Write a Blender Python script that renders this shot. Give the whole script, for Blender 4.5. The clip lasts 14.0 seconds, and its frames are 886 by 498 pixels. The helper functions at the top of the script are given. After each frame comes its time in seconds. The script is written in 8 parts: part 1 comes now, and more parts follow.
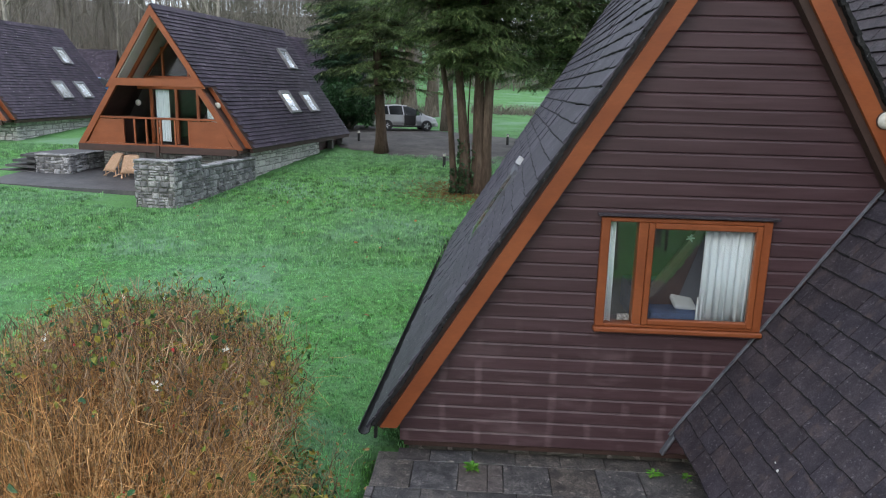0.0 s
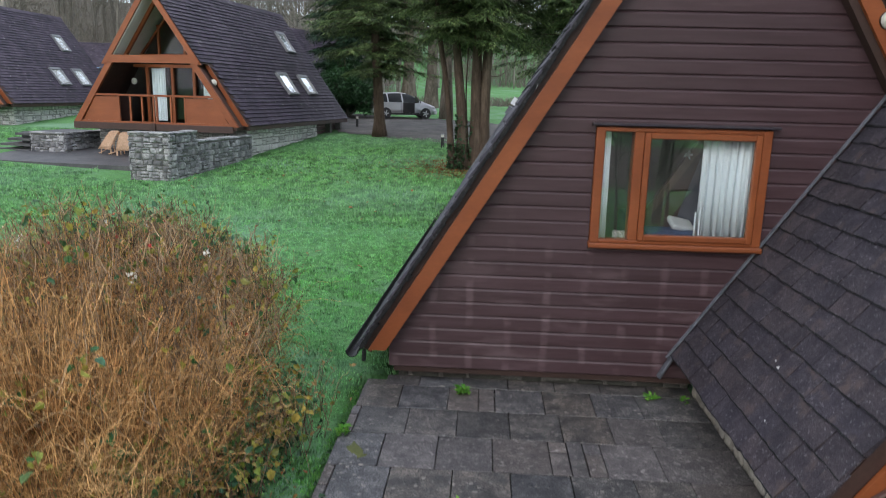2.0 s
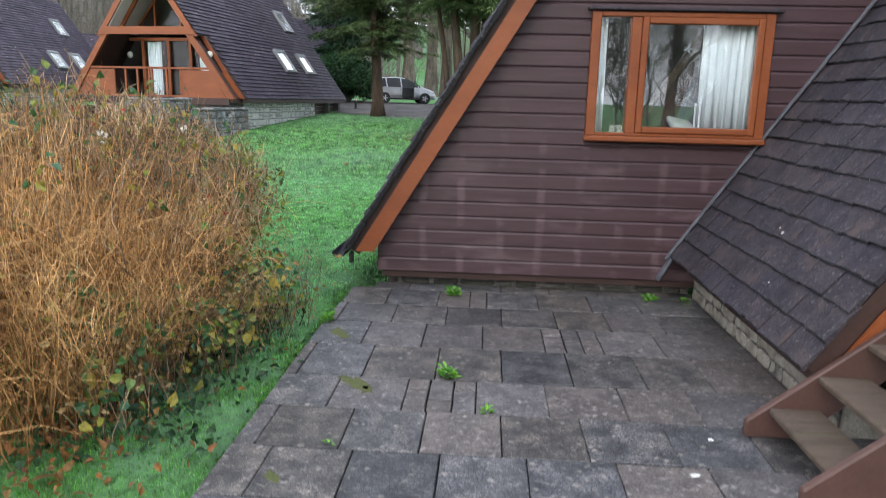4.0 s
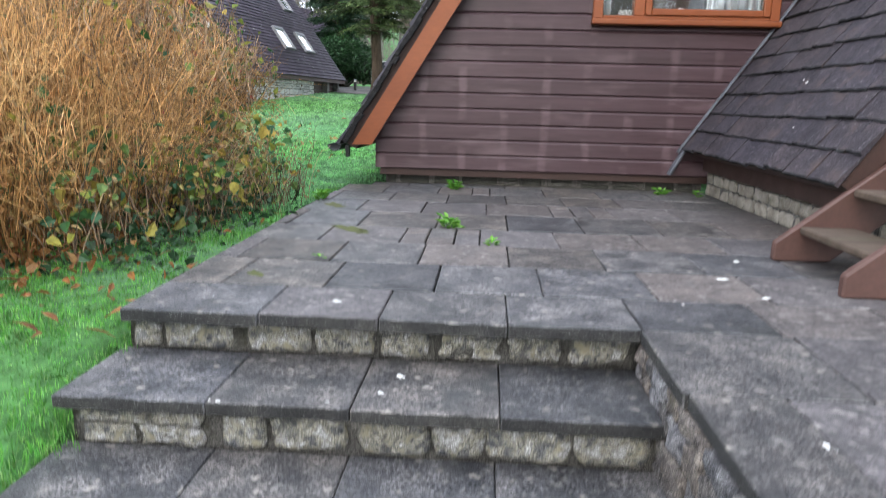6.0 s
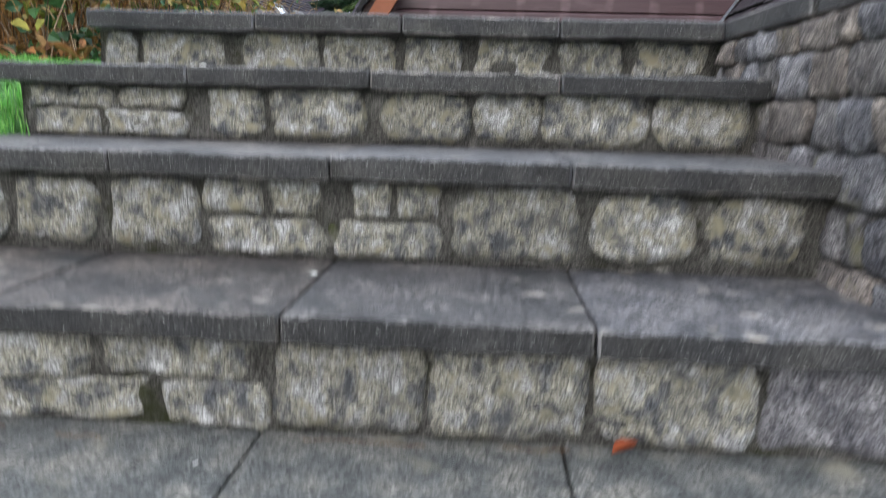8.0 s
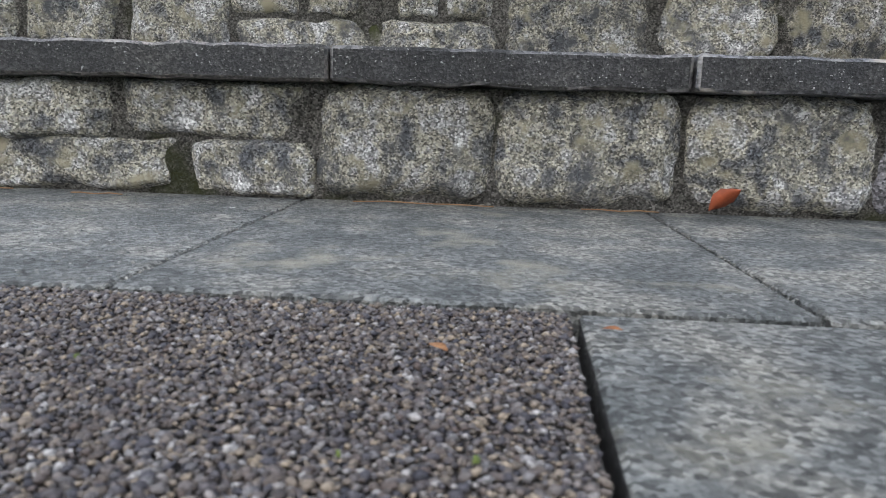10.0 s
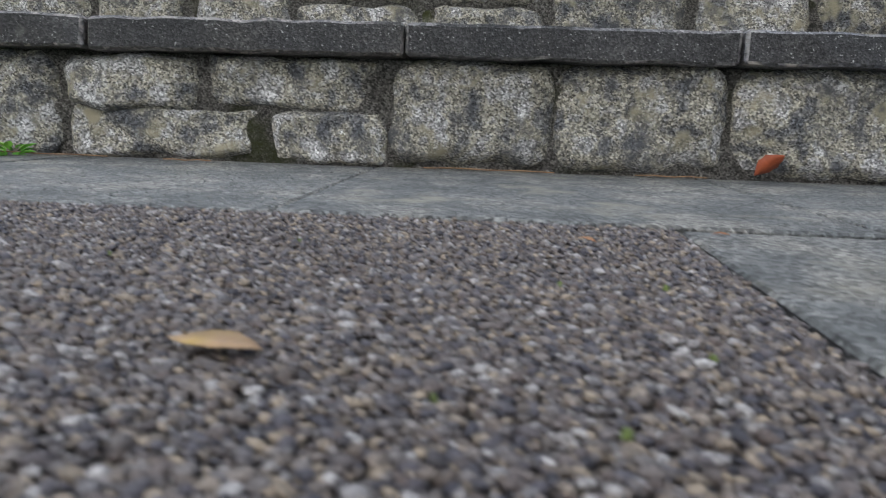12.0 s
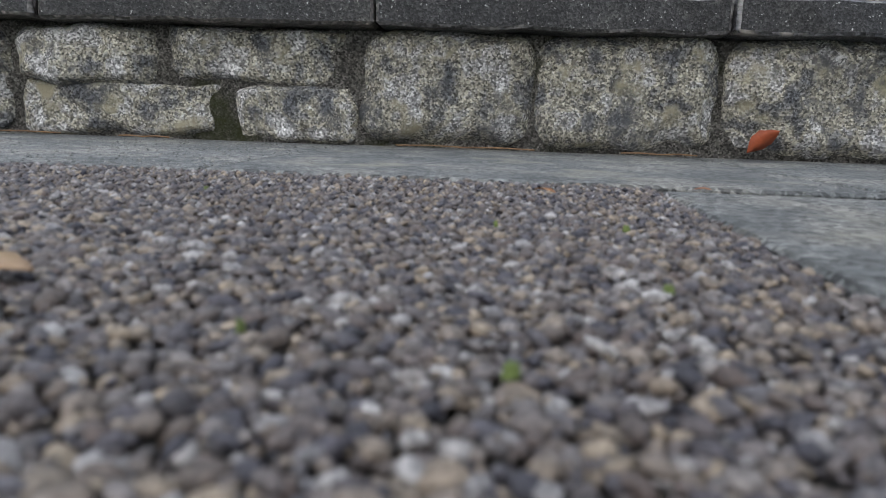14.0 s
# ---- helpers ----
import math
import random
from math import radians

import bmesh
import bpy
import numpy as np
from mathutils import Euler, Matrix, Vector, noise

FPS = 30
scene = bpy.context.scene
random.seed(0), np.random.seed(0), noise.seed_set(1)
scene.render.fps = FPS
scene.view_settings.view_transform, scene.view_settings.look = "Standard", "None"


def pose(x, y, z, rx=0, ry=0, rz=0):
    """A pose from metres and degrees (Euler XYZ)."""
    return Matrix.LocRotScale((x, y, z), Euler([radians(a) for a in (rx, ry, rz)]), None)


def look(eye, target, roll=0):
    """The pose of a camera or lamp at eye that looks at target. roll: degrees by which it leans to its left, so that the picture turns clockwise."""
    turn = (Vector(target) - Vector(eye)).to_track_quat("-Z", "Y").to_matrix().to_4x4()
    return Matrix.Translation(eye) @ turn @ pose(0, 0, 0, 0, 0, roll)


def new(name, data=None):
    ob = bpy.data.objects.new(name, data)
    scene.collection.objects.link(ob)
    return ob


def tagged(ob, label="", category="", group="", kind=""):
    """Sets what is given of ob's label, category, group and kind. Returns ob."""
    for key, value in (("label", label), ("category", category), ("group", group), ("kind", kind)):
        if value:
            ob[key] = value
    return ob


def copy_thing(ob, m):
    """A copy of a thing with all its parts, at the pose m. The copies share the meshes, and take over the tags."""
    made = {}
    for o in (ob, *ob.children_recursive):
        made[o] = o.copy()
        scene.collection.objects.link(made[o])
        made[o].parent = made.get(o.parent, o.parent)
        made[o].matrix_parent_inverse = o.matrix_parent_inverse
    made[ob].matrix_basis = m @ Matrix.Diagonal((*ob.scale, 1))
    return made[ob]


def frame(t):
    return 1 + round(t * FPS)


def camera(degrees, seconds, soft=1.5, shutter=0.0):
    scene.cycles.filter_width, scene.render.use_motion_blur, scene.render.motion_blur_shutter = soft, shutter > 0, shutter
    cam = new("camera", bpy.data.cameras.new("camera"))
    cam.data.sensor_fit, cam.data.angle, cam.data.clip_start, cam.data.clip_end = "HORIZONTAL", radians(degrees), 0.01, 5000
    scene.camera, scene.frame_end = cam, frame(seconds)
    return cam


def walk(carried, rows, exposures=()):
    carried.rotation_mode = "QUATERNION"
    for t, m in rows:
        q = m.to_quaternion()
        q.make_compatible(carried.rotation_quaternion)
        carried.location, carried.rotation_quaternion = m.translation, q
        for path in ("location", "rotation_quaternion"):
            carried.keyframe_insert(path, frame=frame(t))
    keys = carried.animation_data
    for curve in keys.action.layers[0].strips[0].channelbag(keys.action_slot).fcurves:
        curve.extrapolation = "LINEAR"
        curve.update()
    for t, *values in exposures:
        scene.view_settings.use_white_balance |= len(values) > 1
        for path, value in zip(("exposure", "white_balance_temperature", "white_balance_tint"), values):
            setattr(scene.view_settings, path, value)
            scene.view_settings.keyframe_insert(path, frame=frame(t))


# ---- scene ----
cam = camera(64.4, 14.0, soft=0.6, shutter=0.8)
cam.data.dof.use_dof, cam.data.dof.focus_distance, cam.data.dof.aperture_fstop = True, 1.25, 20.0
METRES, EYE, TILT, LEAN, TURN = 4.6, 4.36, -12.7, -1.4, 3.4
ROWS = [
    (0.0, 0.0, 0.0, 0.0, 0.0, -0.0, 0.0),
    (0.5, 0.0043, 0.0066, -0.0207, 0.04, 0.03, 0.01),
    (1.0, 0.0079, 0.0214, -0.0686, 0.06, 0.13, 0.03),
    (1.5, 0.0134, 0.0337, -0.1214, 0.07, 0.22, 0.02),
    (2.0, 0.0223, 0.044, -0.1811, 0.08, 0.33, -0.01),
    (2.5, 0.0303, 0.0546, -0.2352, 0.09, 0.42, -0.04),
    (5.0, 0.0466, 0.1359, -0.5007, 0.2, 0.88, -0.05),
    (5.5, 0.0466, 0.1528, -0.5522, 0.17, 0.96, -0.05),
    (6.0, 0.0421, 0.1702, -0.6072, 0.17, 1.04, -0.08),
    (6.5, 0.0364, 0.1913, -0.6562, 0.14, 1.12, -0.11),
    (7.0, 0.031, 0.2186, -0.7074, 0.14, 1.21, -0.13),
    (7.5, 0.0257, 0.2438, -0.7522, 0.11, 1.25, -0.12),
    (8.0, 0.0187, 0.2696, -0.8011, 0.06, 1.4, -0.21),
    (8.5, 0.0125, 0.2883, -0.8446, 0.09, 1.47, -0.28),
    (8.7, 0.0101, 0.2929, -0.8612, 0.09, 1.53, -0.3),
    (9.2, 0.0045, 0.2975, -0.8765, 0.09, 1.72, -0.36),
    (10.8, -0.0121, 0.3026, -0.8834, 0.09, 2.33, -0.54),
    (11.0, -0.0173, 0.2997, -0.8871, 0.09, 2.33, -0.54),
    (11.5, -0.0237, 0.2898, -0.8879, 0.14, 2.21, -0.51),
    (12.0, -0.0198, 0.2841, -0.8917, 0.23, 2.3, -0.57),
    (12.5, -0.0132, 0.2857, -0.8946, 0.19, 2.31, -0.57),
    (13.0, -0.009, 0.2905, -0.8961, 0.19, 2.36, -0.58),
    (13.5, -0.0111, 0.2964, -0.8961, 0.13, 2.39, -0.61),
    (14.0, -0.0127, 0.2973, -0.8966, 0.07, 2.4, -0.6),
]
walk(cam, [(t, pose(0, 0, EYE, TILT, LEAN, TURN) @ pose(METRES * x, METRES * y, METRES * z, 90 + pitch, roll, yaw)) for t, x, y, z, yaw, pitch, roll in ROWS],
     exposures=[(0.0, 0.05), (2.7, 0.1), (4.8, 0.84), (5.5, 0.97), (6.5, 0.88), (8.0, 0.88), (8.7, 0.95), (10.8, 0.55), (14.0, 0.48)])


# ---- light ----
world = bpy.data.worlds.new("overcast_sky")
scene.world = world
world.use_nodes = True
wn, wl = world.node_tree.nodes, world.node_tree.links
wbg = wn["Background"]
sky = wn.new("ShaderNodeTexSky")
sky.sky_type, sky.sun_disc = "NISHITA", False
SUN_EL, SUN_AZ = radians(32), radians(200)
sky.sun_elevation, sky.sun_rotation = SUN_EL, SUN_AZ
sky.air_density, sky.dust_density, sky.ozone_density = 1.0, 4.0, 1.5
# cloud cover: the clear sky seen through an even grey layer
cloud = wn.new("ShaderNodeMix")
cloud.data_type = "RGBA"
cloud.inputs[0].default_value = 0.72
cloud.inputs[7].default_value = (12.6, 13.8, 15.8, 1)
wl.new(sky.outputs[0], cloud.inputs[6])
wl.new(cloud.outputs[2], wbg.inputs[0])
wbg.inputs[1].default_value = 0.15
sun = new("sun", bpy.data.lights.new("sun", "SUN"))
sun.data.energy, sun.data.angle, sun.data.color = 0.7, radians(25), (1.0, 0.96, 0.9)
sun.matrix_world = look((0, 0, 0), (-math.sin(SUN_AZ) * math.cos(SUN_EL), -math.cos(SUN_AZ) * math.cos(SUN_EL), -math.sin(SUN_EL)))
sun.location = (0, 0, 60)

# ---- helpers for building ----
R = random.Random(7)


def material(name, cols, scale=3.0, rough=0.75, bump=0.3, bump_scale=60.0, fine=0.35, fine_scale=45.0, rand=0.15,
             stain=None, stain_scale=1.5, stain_at=0.58, spec=0.4, stretch=(1, 1, 1), metal=0.0, island=0.0, bump_dist=0.004,
             detail=6.0, rough_var=0.12, coat=0.0, local=False, speck=None, speck_scale=220.0, speck_at=0.68, speck_soft=0.05, translucent=0.0, grain=0.0, grain_scale=300.0,
             cells=None, tint=0.0, spots=None, band=0.2):
    m = bpy.data.materials.new(name)
    m.use_nodes = True
    n, l = m.node_tree.nodes, m.node_tree.links
    b = n["Principled BSDF"]
    if local:
        pos = n.new("ShaderNodeTexCoord").outputs["Object"]
    else:
        pos = n.new("ShaderNodeNewGeometry").outputs["Position"]
    mp = n.new("ShaderNodeMapping")
    mp.inputs["Scale"].default_value = stretch
    l.new(pos, mp.inputs["Vector"])
    oi = n.new("ShaderNodeObjectInfo")
    off = n.new("ShaderNodeVectorMath")
    off.operation = "SCALE"
    off.inputs[0].default_value = (17.0, 11.0, 23.0)
    l.new(oi.outputs["Random"], off.inputs["Scale"])
    add = n.new("ShaderNodeVectorMath")
    l.new(mp.outputs[0], add.inputs[0])
    l.new(off.outputs[0], add.inputs[1])
    vec = add.outputs[0]

    def tex(sc, det=6.0, ro=0.6):
        t = n.new("ShaderNodeTexNoise")
        t.inputs["Scale"].default_value, t.inputs["Detail"].default_value, t.inputs["Roughness"].default_value = sc, det, ro
        l.new(vec, t.inputs["Vector"])
        return t.outputs["Fac"]

    def ramp(fac, stops):
        r = n.new("ShaderNodeValToRGB")
        while len(r.color_ramp.elements) < len(stops):
            r.color_ramp.elements.new(0.5)
        for e, (p, c) in zip(r.color_ramp.elements, stops):
            e.position, e.color = p, (*c[:3], 1)
        l.new(fac, r.inputs[0])
        return r.outputs[0]

    def mix(fac, a, c, mode="MIX"):
        x = n.new("ShaderNodeMix")
        x.data_type, x.blend_type = "RGBA", mode
        if hasattr(fac, "is_linked"):
            l.new(fac, x.inputs[0])
        else:
            x.inputs[0].default_value = fac
        for sock, v in ((x.inputs[6], a), (x.inputs[7], c)):
            if hasattr(v, "is_linked"):
                l.new(v, sock)
            else:
                sock.default_value = (*v[:3], 1)
        return x.outputs[2]

    k = len(cols)
    col = ramp(tex(scale, detail), [(0.5 - band + 2 * band * i / max(1, k - 1), c) for i, c in enumerate(cols)])
    if fine:
        g = ramp(tex(fine_scale, 4.0, 0.7), [(0.3, (1 - fine,) * 3), (0.7, (1 + fine * 0.6,) * 3)])
        col = mix(1.0, col, g, "MULTIPLY")
    if grain:
        gr = tex(grain_scale, 3.0, 0.75)
        col = mix(1.0, col, ramp(gr, [(0.36, (1 - grain,) * 3), (0.5, (1, 1, 1)), (0.66, (1 + 1.6 * grain,) * 3)]), "MULTIPLY")
    if cells:
        # mineral grains: every cell a tone of its own
        cell_scale, lo, hi = cells
        vo = n.new("ShaderNodeTexVoronoi")
        vo.inputs["Scale"].default_value = cell_scale
        l.new(vec, vo.inputs["Vector"])
        sep = n.new("ShaderNodeSeparateColor")
        l.new(vo.outputs["Color"], sep.inputs[0])
        col = mix(1.0, col, ramp(sep.outputs[0], [(0.0, (lo,) * 3), (0.55, (0.95,) * 3), (1.0, (hi,) * 3)]), "MULTIPLY")
    if tint:
        # some pieces warmer, some bluer
        th = n.new("ShaderNodeMath")
        th.operation = "FRACT"
        tm = n.new("ShaderNodeMath")
        tm.operation = "MULTIPLY"
        tm.inputs[1].default_value = 7.31
        l.new(oi.outputs["Random"], tm.inputs[0])
        l.new(tm.outputs[0], th.inputs[0])
        col = mix(1.0, col, ramp(th.outputs[0], [(0.1, (1 - tint, 1 - 0.4 * tint, 1 + 0.7 * tint)), (0.5, (1, 1, 1)), (0.9, (1 + tint, 1, 1 - tint))]), "MULTIPLY")
    if spots:
        # round crusts of lichen
        spot_scale, radius, spot_col = spots
        sv = n.new("ShaderNodeTexVoronoi")
        sv.inputs["Scale"].default_value = spot_scale
        wob = n.new("ShaderNodeTexNoise")
        wob.inputs["Scale"].default_value = spot_scale * 4
        l.new(vec, wob.inputs["Vector"])
        wa = n.new("ShaderNodeVectorMath")
        wa.operation = "MULTIPLY_ADD"
        wa.inputs[1].default_value = (0.5 / spot_scale,) * 3
        l.new(wob.outputs["Color"], wa.inputs[0])
        l.new(vec, wa.inputs[2])
        l.new(wa.outputs[0], sv.inputs["Vector"])
        col = mix(ramp(sv.outputs["Distance"], [(radius * 0.55, (0.75,) * 3), (radius, (0, 0, 0))]), col, spot_col)
    if speck:
        col = mix(ramp(tex(speck_scale, 2.0), [(speck_at, (0, 0, 0)), (speck_at + speck_soft, (1, 1, 1))]), col, speck)
    if stain:
        col = mix(ramp(tex(stain_scale, 8.0, 0.65), [(stain_at, (0, 0, 0)), (stain_at + 0.14, (1, 1, 1))]), col, stain)
    for amount, src in ((rand, oi.outputs["Random"]), (island, None)):
        if amount:
            if src is None:
                src = n.new("ShaderNodeNewGeometry").outputs["Random Per Island"]
            mr = n.new("ShaderNodeMapRange")
            mr.inputs["To Min"].default_value, mr.inputs["To Max"].default_value = 1 - amount, 1 + amount
            l.new(src, mr.inputs["Value"])
            hs = n.new("ShaderNodeHueSaturation")
            l.new(mr.outputs[0], hs.inputs["Value"])
            l.new(col, hs.inputs["Color"])
            col = hs.outputs[0]
    l.new(col, b.inputs["Base Color"])
    rr = n.new("ShaderNodeMapRange")
    rr.inputs["To Min"].default_value, rr.inputs["To Max"].default_value = max(0.02, rough - rough_var), min(1, rough + rough_var)
    l.new(tex(scale * 2.3, 5.0), rr.inputs["Value"])
    l.new(rr.outputs[0], b.inputs["Roughness"])
    b.inputs["Specular IOR Level"].default_value = spec
    b.inputs["Metallic"].default_value = metal
    b.inputs["Coat Weight"].default_value = coat
    if bump:
        bp = n.new("ShaderNodeBump")
        bp.inputs["Strength"].default_value, bp.inputs["Distance"].default_value = bump, bump_dist
        l.new(tex(bump_scale, 6.0, 0.7), bp.inputs["Height"])
        if cells:
            b2 = n.new("ShaderNodeBump")
            b2.inputs["Strength"].default_value, b2.inputs["Distance"].default_value = 0.8, 0.5 / cells[0]
            l.new(vo.outputs["Distance"], b2.inputs["Height"])
            l.new(b2.outputs[0], bp.inputs["Normal"])
        elif grain:
            b2 = n.new("ShaderNodeBump")
            b2.inputs["Strength"].default_value, b2.inputs["Distance"].default_value = 0.9, 0.9 / grain_scale
            l.new(gr, b2.inputs["Height"])
            l.new(b2.outputs[0], bp.inputs["Normal"])
        l.new(bp.outputs[0], b.inputs["Normal"])
    if translucent:
        tr = n.new("ShaderNodeBsdfTranslucent")
        l.new(col, tr.inputs["Color"])
        ms = n.new("ShaderNodeMixShader")
        ms.inputs[0].default_value = translucent
        out = n["Material Output"]
        l.new(b.outputs[0], ms.inputs[1])
        l.new(tr.outputs[0], ms.inputs[2])
        l.new(ms.outputs[0], out.inputs["Surface"])
    return m


def glass_material(name, tint=(0.97, 0.98, 0.98), plain=0.08):
    """Clear glass; plain: what one face throws back when seen straight on."""
    m = bpy.data.materials.new(name)
    m.use_nodes = True
    n, l = m.node_tree.nodes, m.node_tree.links
    n.remove(n["Principled BSDF"])
    tr = n.new("ShaderNodeBsdfTransparent")
    tr.inputs[0].default_value = (*tint, 1)
    gl = n.new("ShaderNodeBsdfGlossy")
    gl.inputs["Roughness"].default_value = 0.015
    lw = n.new("ShaderNodeLayerWeight")
    lw.inputs["Blend"].default_value = 0.5
    pw = n.new("ShaderNodeMath")
    pw.operation = "POWER"
    pw.inputs[1].default_value = 5.0
    l.new(lw.outputs["Facing"], pw.inputs[0])
    ma = n.new("ShaderNodeMath")
    ma.operation, ma.use_clamp = "MULTIPLY_ADD", True
    ma.inputs[1].default_value, ma.inputs[2].default_value = 1 - plain, plain
    l.new(pw.outputs[0], ma.inputs[0])
    ms = n.new("ShaderNodeMixShader")
    l.new(ma.outputs[0], ms.inputs[0])
    l.new(tr.outputs[0], ms.inputs[1])
    l.new(gl.outputs[0], ms.inputs[2])
    l.new(ms.outputs[0], n["Material Output"].inputs["Surface"])
    return m


def finish(bm, name, mat, smooth=False):
    me = bpy.data.meshes.new(name)
    bm.normal_update()
    bm.to_mesh(me)
    bm.free()
    me.materials.append(mat)
    if smooth:
        me.polygons.foreach_set("use_smooth", [True] * len(me.polygons))
    return me


def part(name, bm, mat, parent=None, label="", smooth=False):
    ob = new(name, bm if isinstance(bm, bpy.types.Mesh) else finish(bm, name, mat, smooth))
    if parent is not None:
        ob.parent = parent
    if label:
        ob["label"] = label
    return ob


def mesh_np(name, verts, faces, mat, smooth=False):
    """A mesh from numpy arrays: verts (n, 3), faces (m, 3 or 4)."""
    me = bpy.data.meshes.new(name)
    verts, faces = np.asarray(verts, np.float32), np.asarray(faces, np.int32)
    k = faces.shape[1]
    me.vertices.add(len(verts))
    me.vertices.foreach_set("co", verts.ravel())
    me.loops.add(faces.size)
    me.loops.foreach_set("vertex_index", faces.ravel())
    me.polygons.add(len(faces))
    me.polygons.foreach_set("loop_start", np.arange(0, faces.size, k, dtype=np.int32))
    me.polygons.foreach_set("loop_total", np.full(len(faces), k, np.int32))
    me.polygons.foreach_set("use_smooth", np.full(len(faces), smooth))
    me.update(calc_edges=True)
    me.validate()
    me.materials.append(mat)
    return me


def empty(name, m=None):
    ob = new(name)
    ob.empty_display_size = 0.2
    if m is not None:
        ob.matrix_world = m
    return ob


def box(bm, x0, y0, z0, x1, y1, z1, bevel=0.0, m=None, segs=1):
    r = bmesh.ops.create_cube(bm, size=1.0)
    vs = r["verts"]
    mm = Matrix.Translation(((x0 + x1) / 2, (y0 + y1) / 2, (z0 + z1) / 2)) @ Matrix.Diagonal((x1 - x0, y1 - y0, z1 - z0, 1))
    bmesh.ops.transform(bm, matrix=(m @ mm) if m is not None else mm, verts=vs)
    if bevel:
        es = list({e for v in vs for e in v.link_edges})
        bmesh.ops.bevel(bm, geom=es, offset=bevel, segments=segs, affect="EDGES", profile=0.6)
    return bm


def bx(*a, **k):
    return box(bmesh.new(), *a, **k)


def prism(bm, pts, axis, lo, hi, bevel=0.0):
    """Extrude a polygon of 2D points along an axis (the two other axes in order)."""
    def at(p, v):
        q = list(p)
        q.insert("xyz".index(axis), v)
        return q
    a = [bm.verts.new(at(p, lo)) for p in pts]
    b = [bm.verts.new(at(p, hi)) for p in pts]
    fs = [bm.faces.new(a), bm.faces.new(b[::-1])]
    for i in range(len(pts)):
        j = (i + 1) % len(pts)
        fs.append(bm.faces.new((a[j], a[i], b[i], b[j])))
    bmesh.ops.recalc_face_normals(bm, faces=fs)
    if bevel:
        bmesh.ops.bevel(bm, geom=list({e for f in fs for e in f.edges}), offset=bevel, segments=1, affect="EDGES")
    return bm


def beam(bm, a, b, w, h, up=(0, 0, 1), bevel=0.0):
    """A bar of section w (sideways) by h (towards up) from a to b."""
    a, b = Vector(a), Vector(b)
    d = (b - a)
    z = d.normalized()
    x = Vector(up).cross(z)
    x = x.normalized() if x.length > 1e-5 else Vector((1, 0, 0))
    y = z.cross(x)
    m = Matrix.Translation((a + b) / 2) @ Matrix((x, y, z)).transposed().to_4x4()
    return box(bm, -w / 2, -h / 2, -d.length / 2, w / 2, h / 2, d.length / 2, bevel, m)


def tube(bm, pts, radii, n=6, cap=True):
    rings = []
    pts = [Vector(p) for p in pts]
    ref = Vector((0.31, 0.17, 0.93))
    for i, p in enumerate(pts):
        d = (pts[min(i + 1, len(pts) - 1)] - pts[max(i - 1, 0)]).normalized()
        u = d.cross(ref)
        u = u.normalized() if u.length > 1e-4 else d.orthogonal().normalized()
        v = d.cross(u)
        rings.append([bm.verts.new(p + (u * math.cos(2 * math.pi * k / n) + v * math.sin(2 * math.pi * k / n)) * radii[i]) for k in range(n)])
    for a, b in zip(rings, rings[1:]):
        for k in range(n):
            bm.faces.new((a[k], a[(k + 1) % n], b[(k + 1) % n], b[k]))
    if cap:
        bm.faces.new(rings[0][::-1])
        bm.faces.new(rings[-1])
    return bm


def tubes_np(paths, radii, n=3):
    """Many tapered tubes at once. paths (k, s, 3), radii (k, s). Gives verts and quads."""
    paths, radii = np.asarray(paths, float), np.asarray(radii, float)
    k, s, _ = paths.shape
    d = np.gradient(paths, axis=1)
    d /= np.linalg.norm(d, axis=2, keepdims=True) + 1e-9
    u = np.cross(d, np.array([0.31, 0.17, 0.93]))
    u /= np.linalg.norm(u, axis=2, keepdims=True) + 1e-9
    v = np.cross(d, u)
    ang = np.arange(n) * 2 * np.pi / n
    ring = paths[:, :, None, :] + radii[:, :, None, None] * (u[:, :, None, :] * np.cos(ang)[None, None, :, None] + v[:, :, None, :] * np.sin(ang)[None, None, :, None])
    verts = ring.reshape(-1, 3)
    base = (np.arange(k)[:, None, None] * s + np.arange(s - 1)[None, :, None]) * n
    a = base + np.arange(n)[None, None, :]
    b = base + (np.arange(n)[None, None, :] + 1) % n
    faces = np.stack([a, b, b + n, a + n], axis=-1).reshape(-1, 4)
    return verts, faces


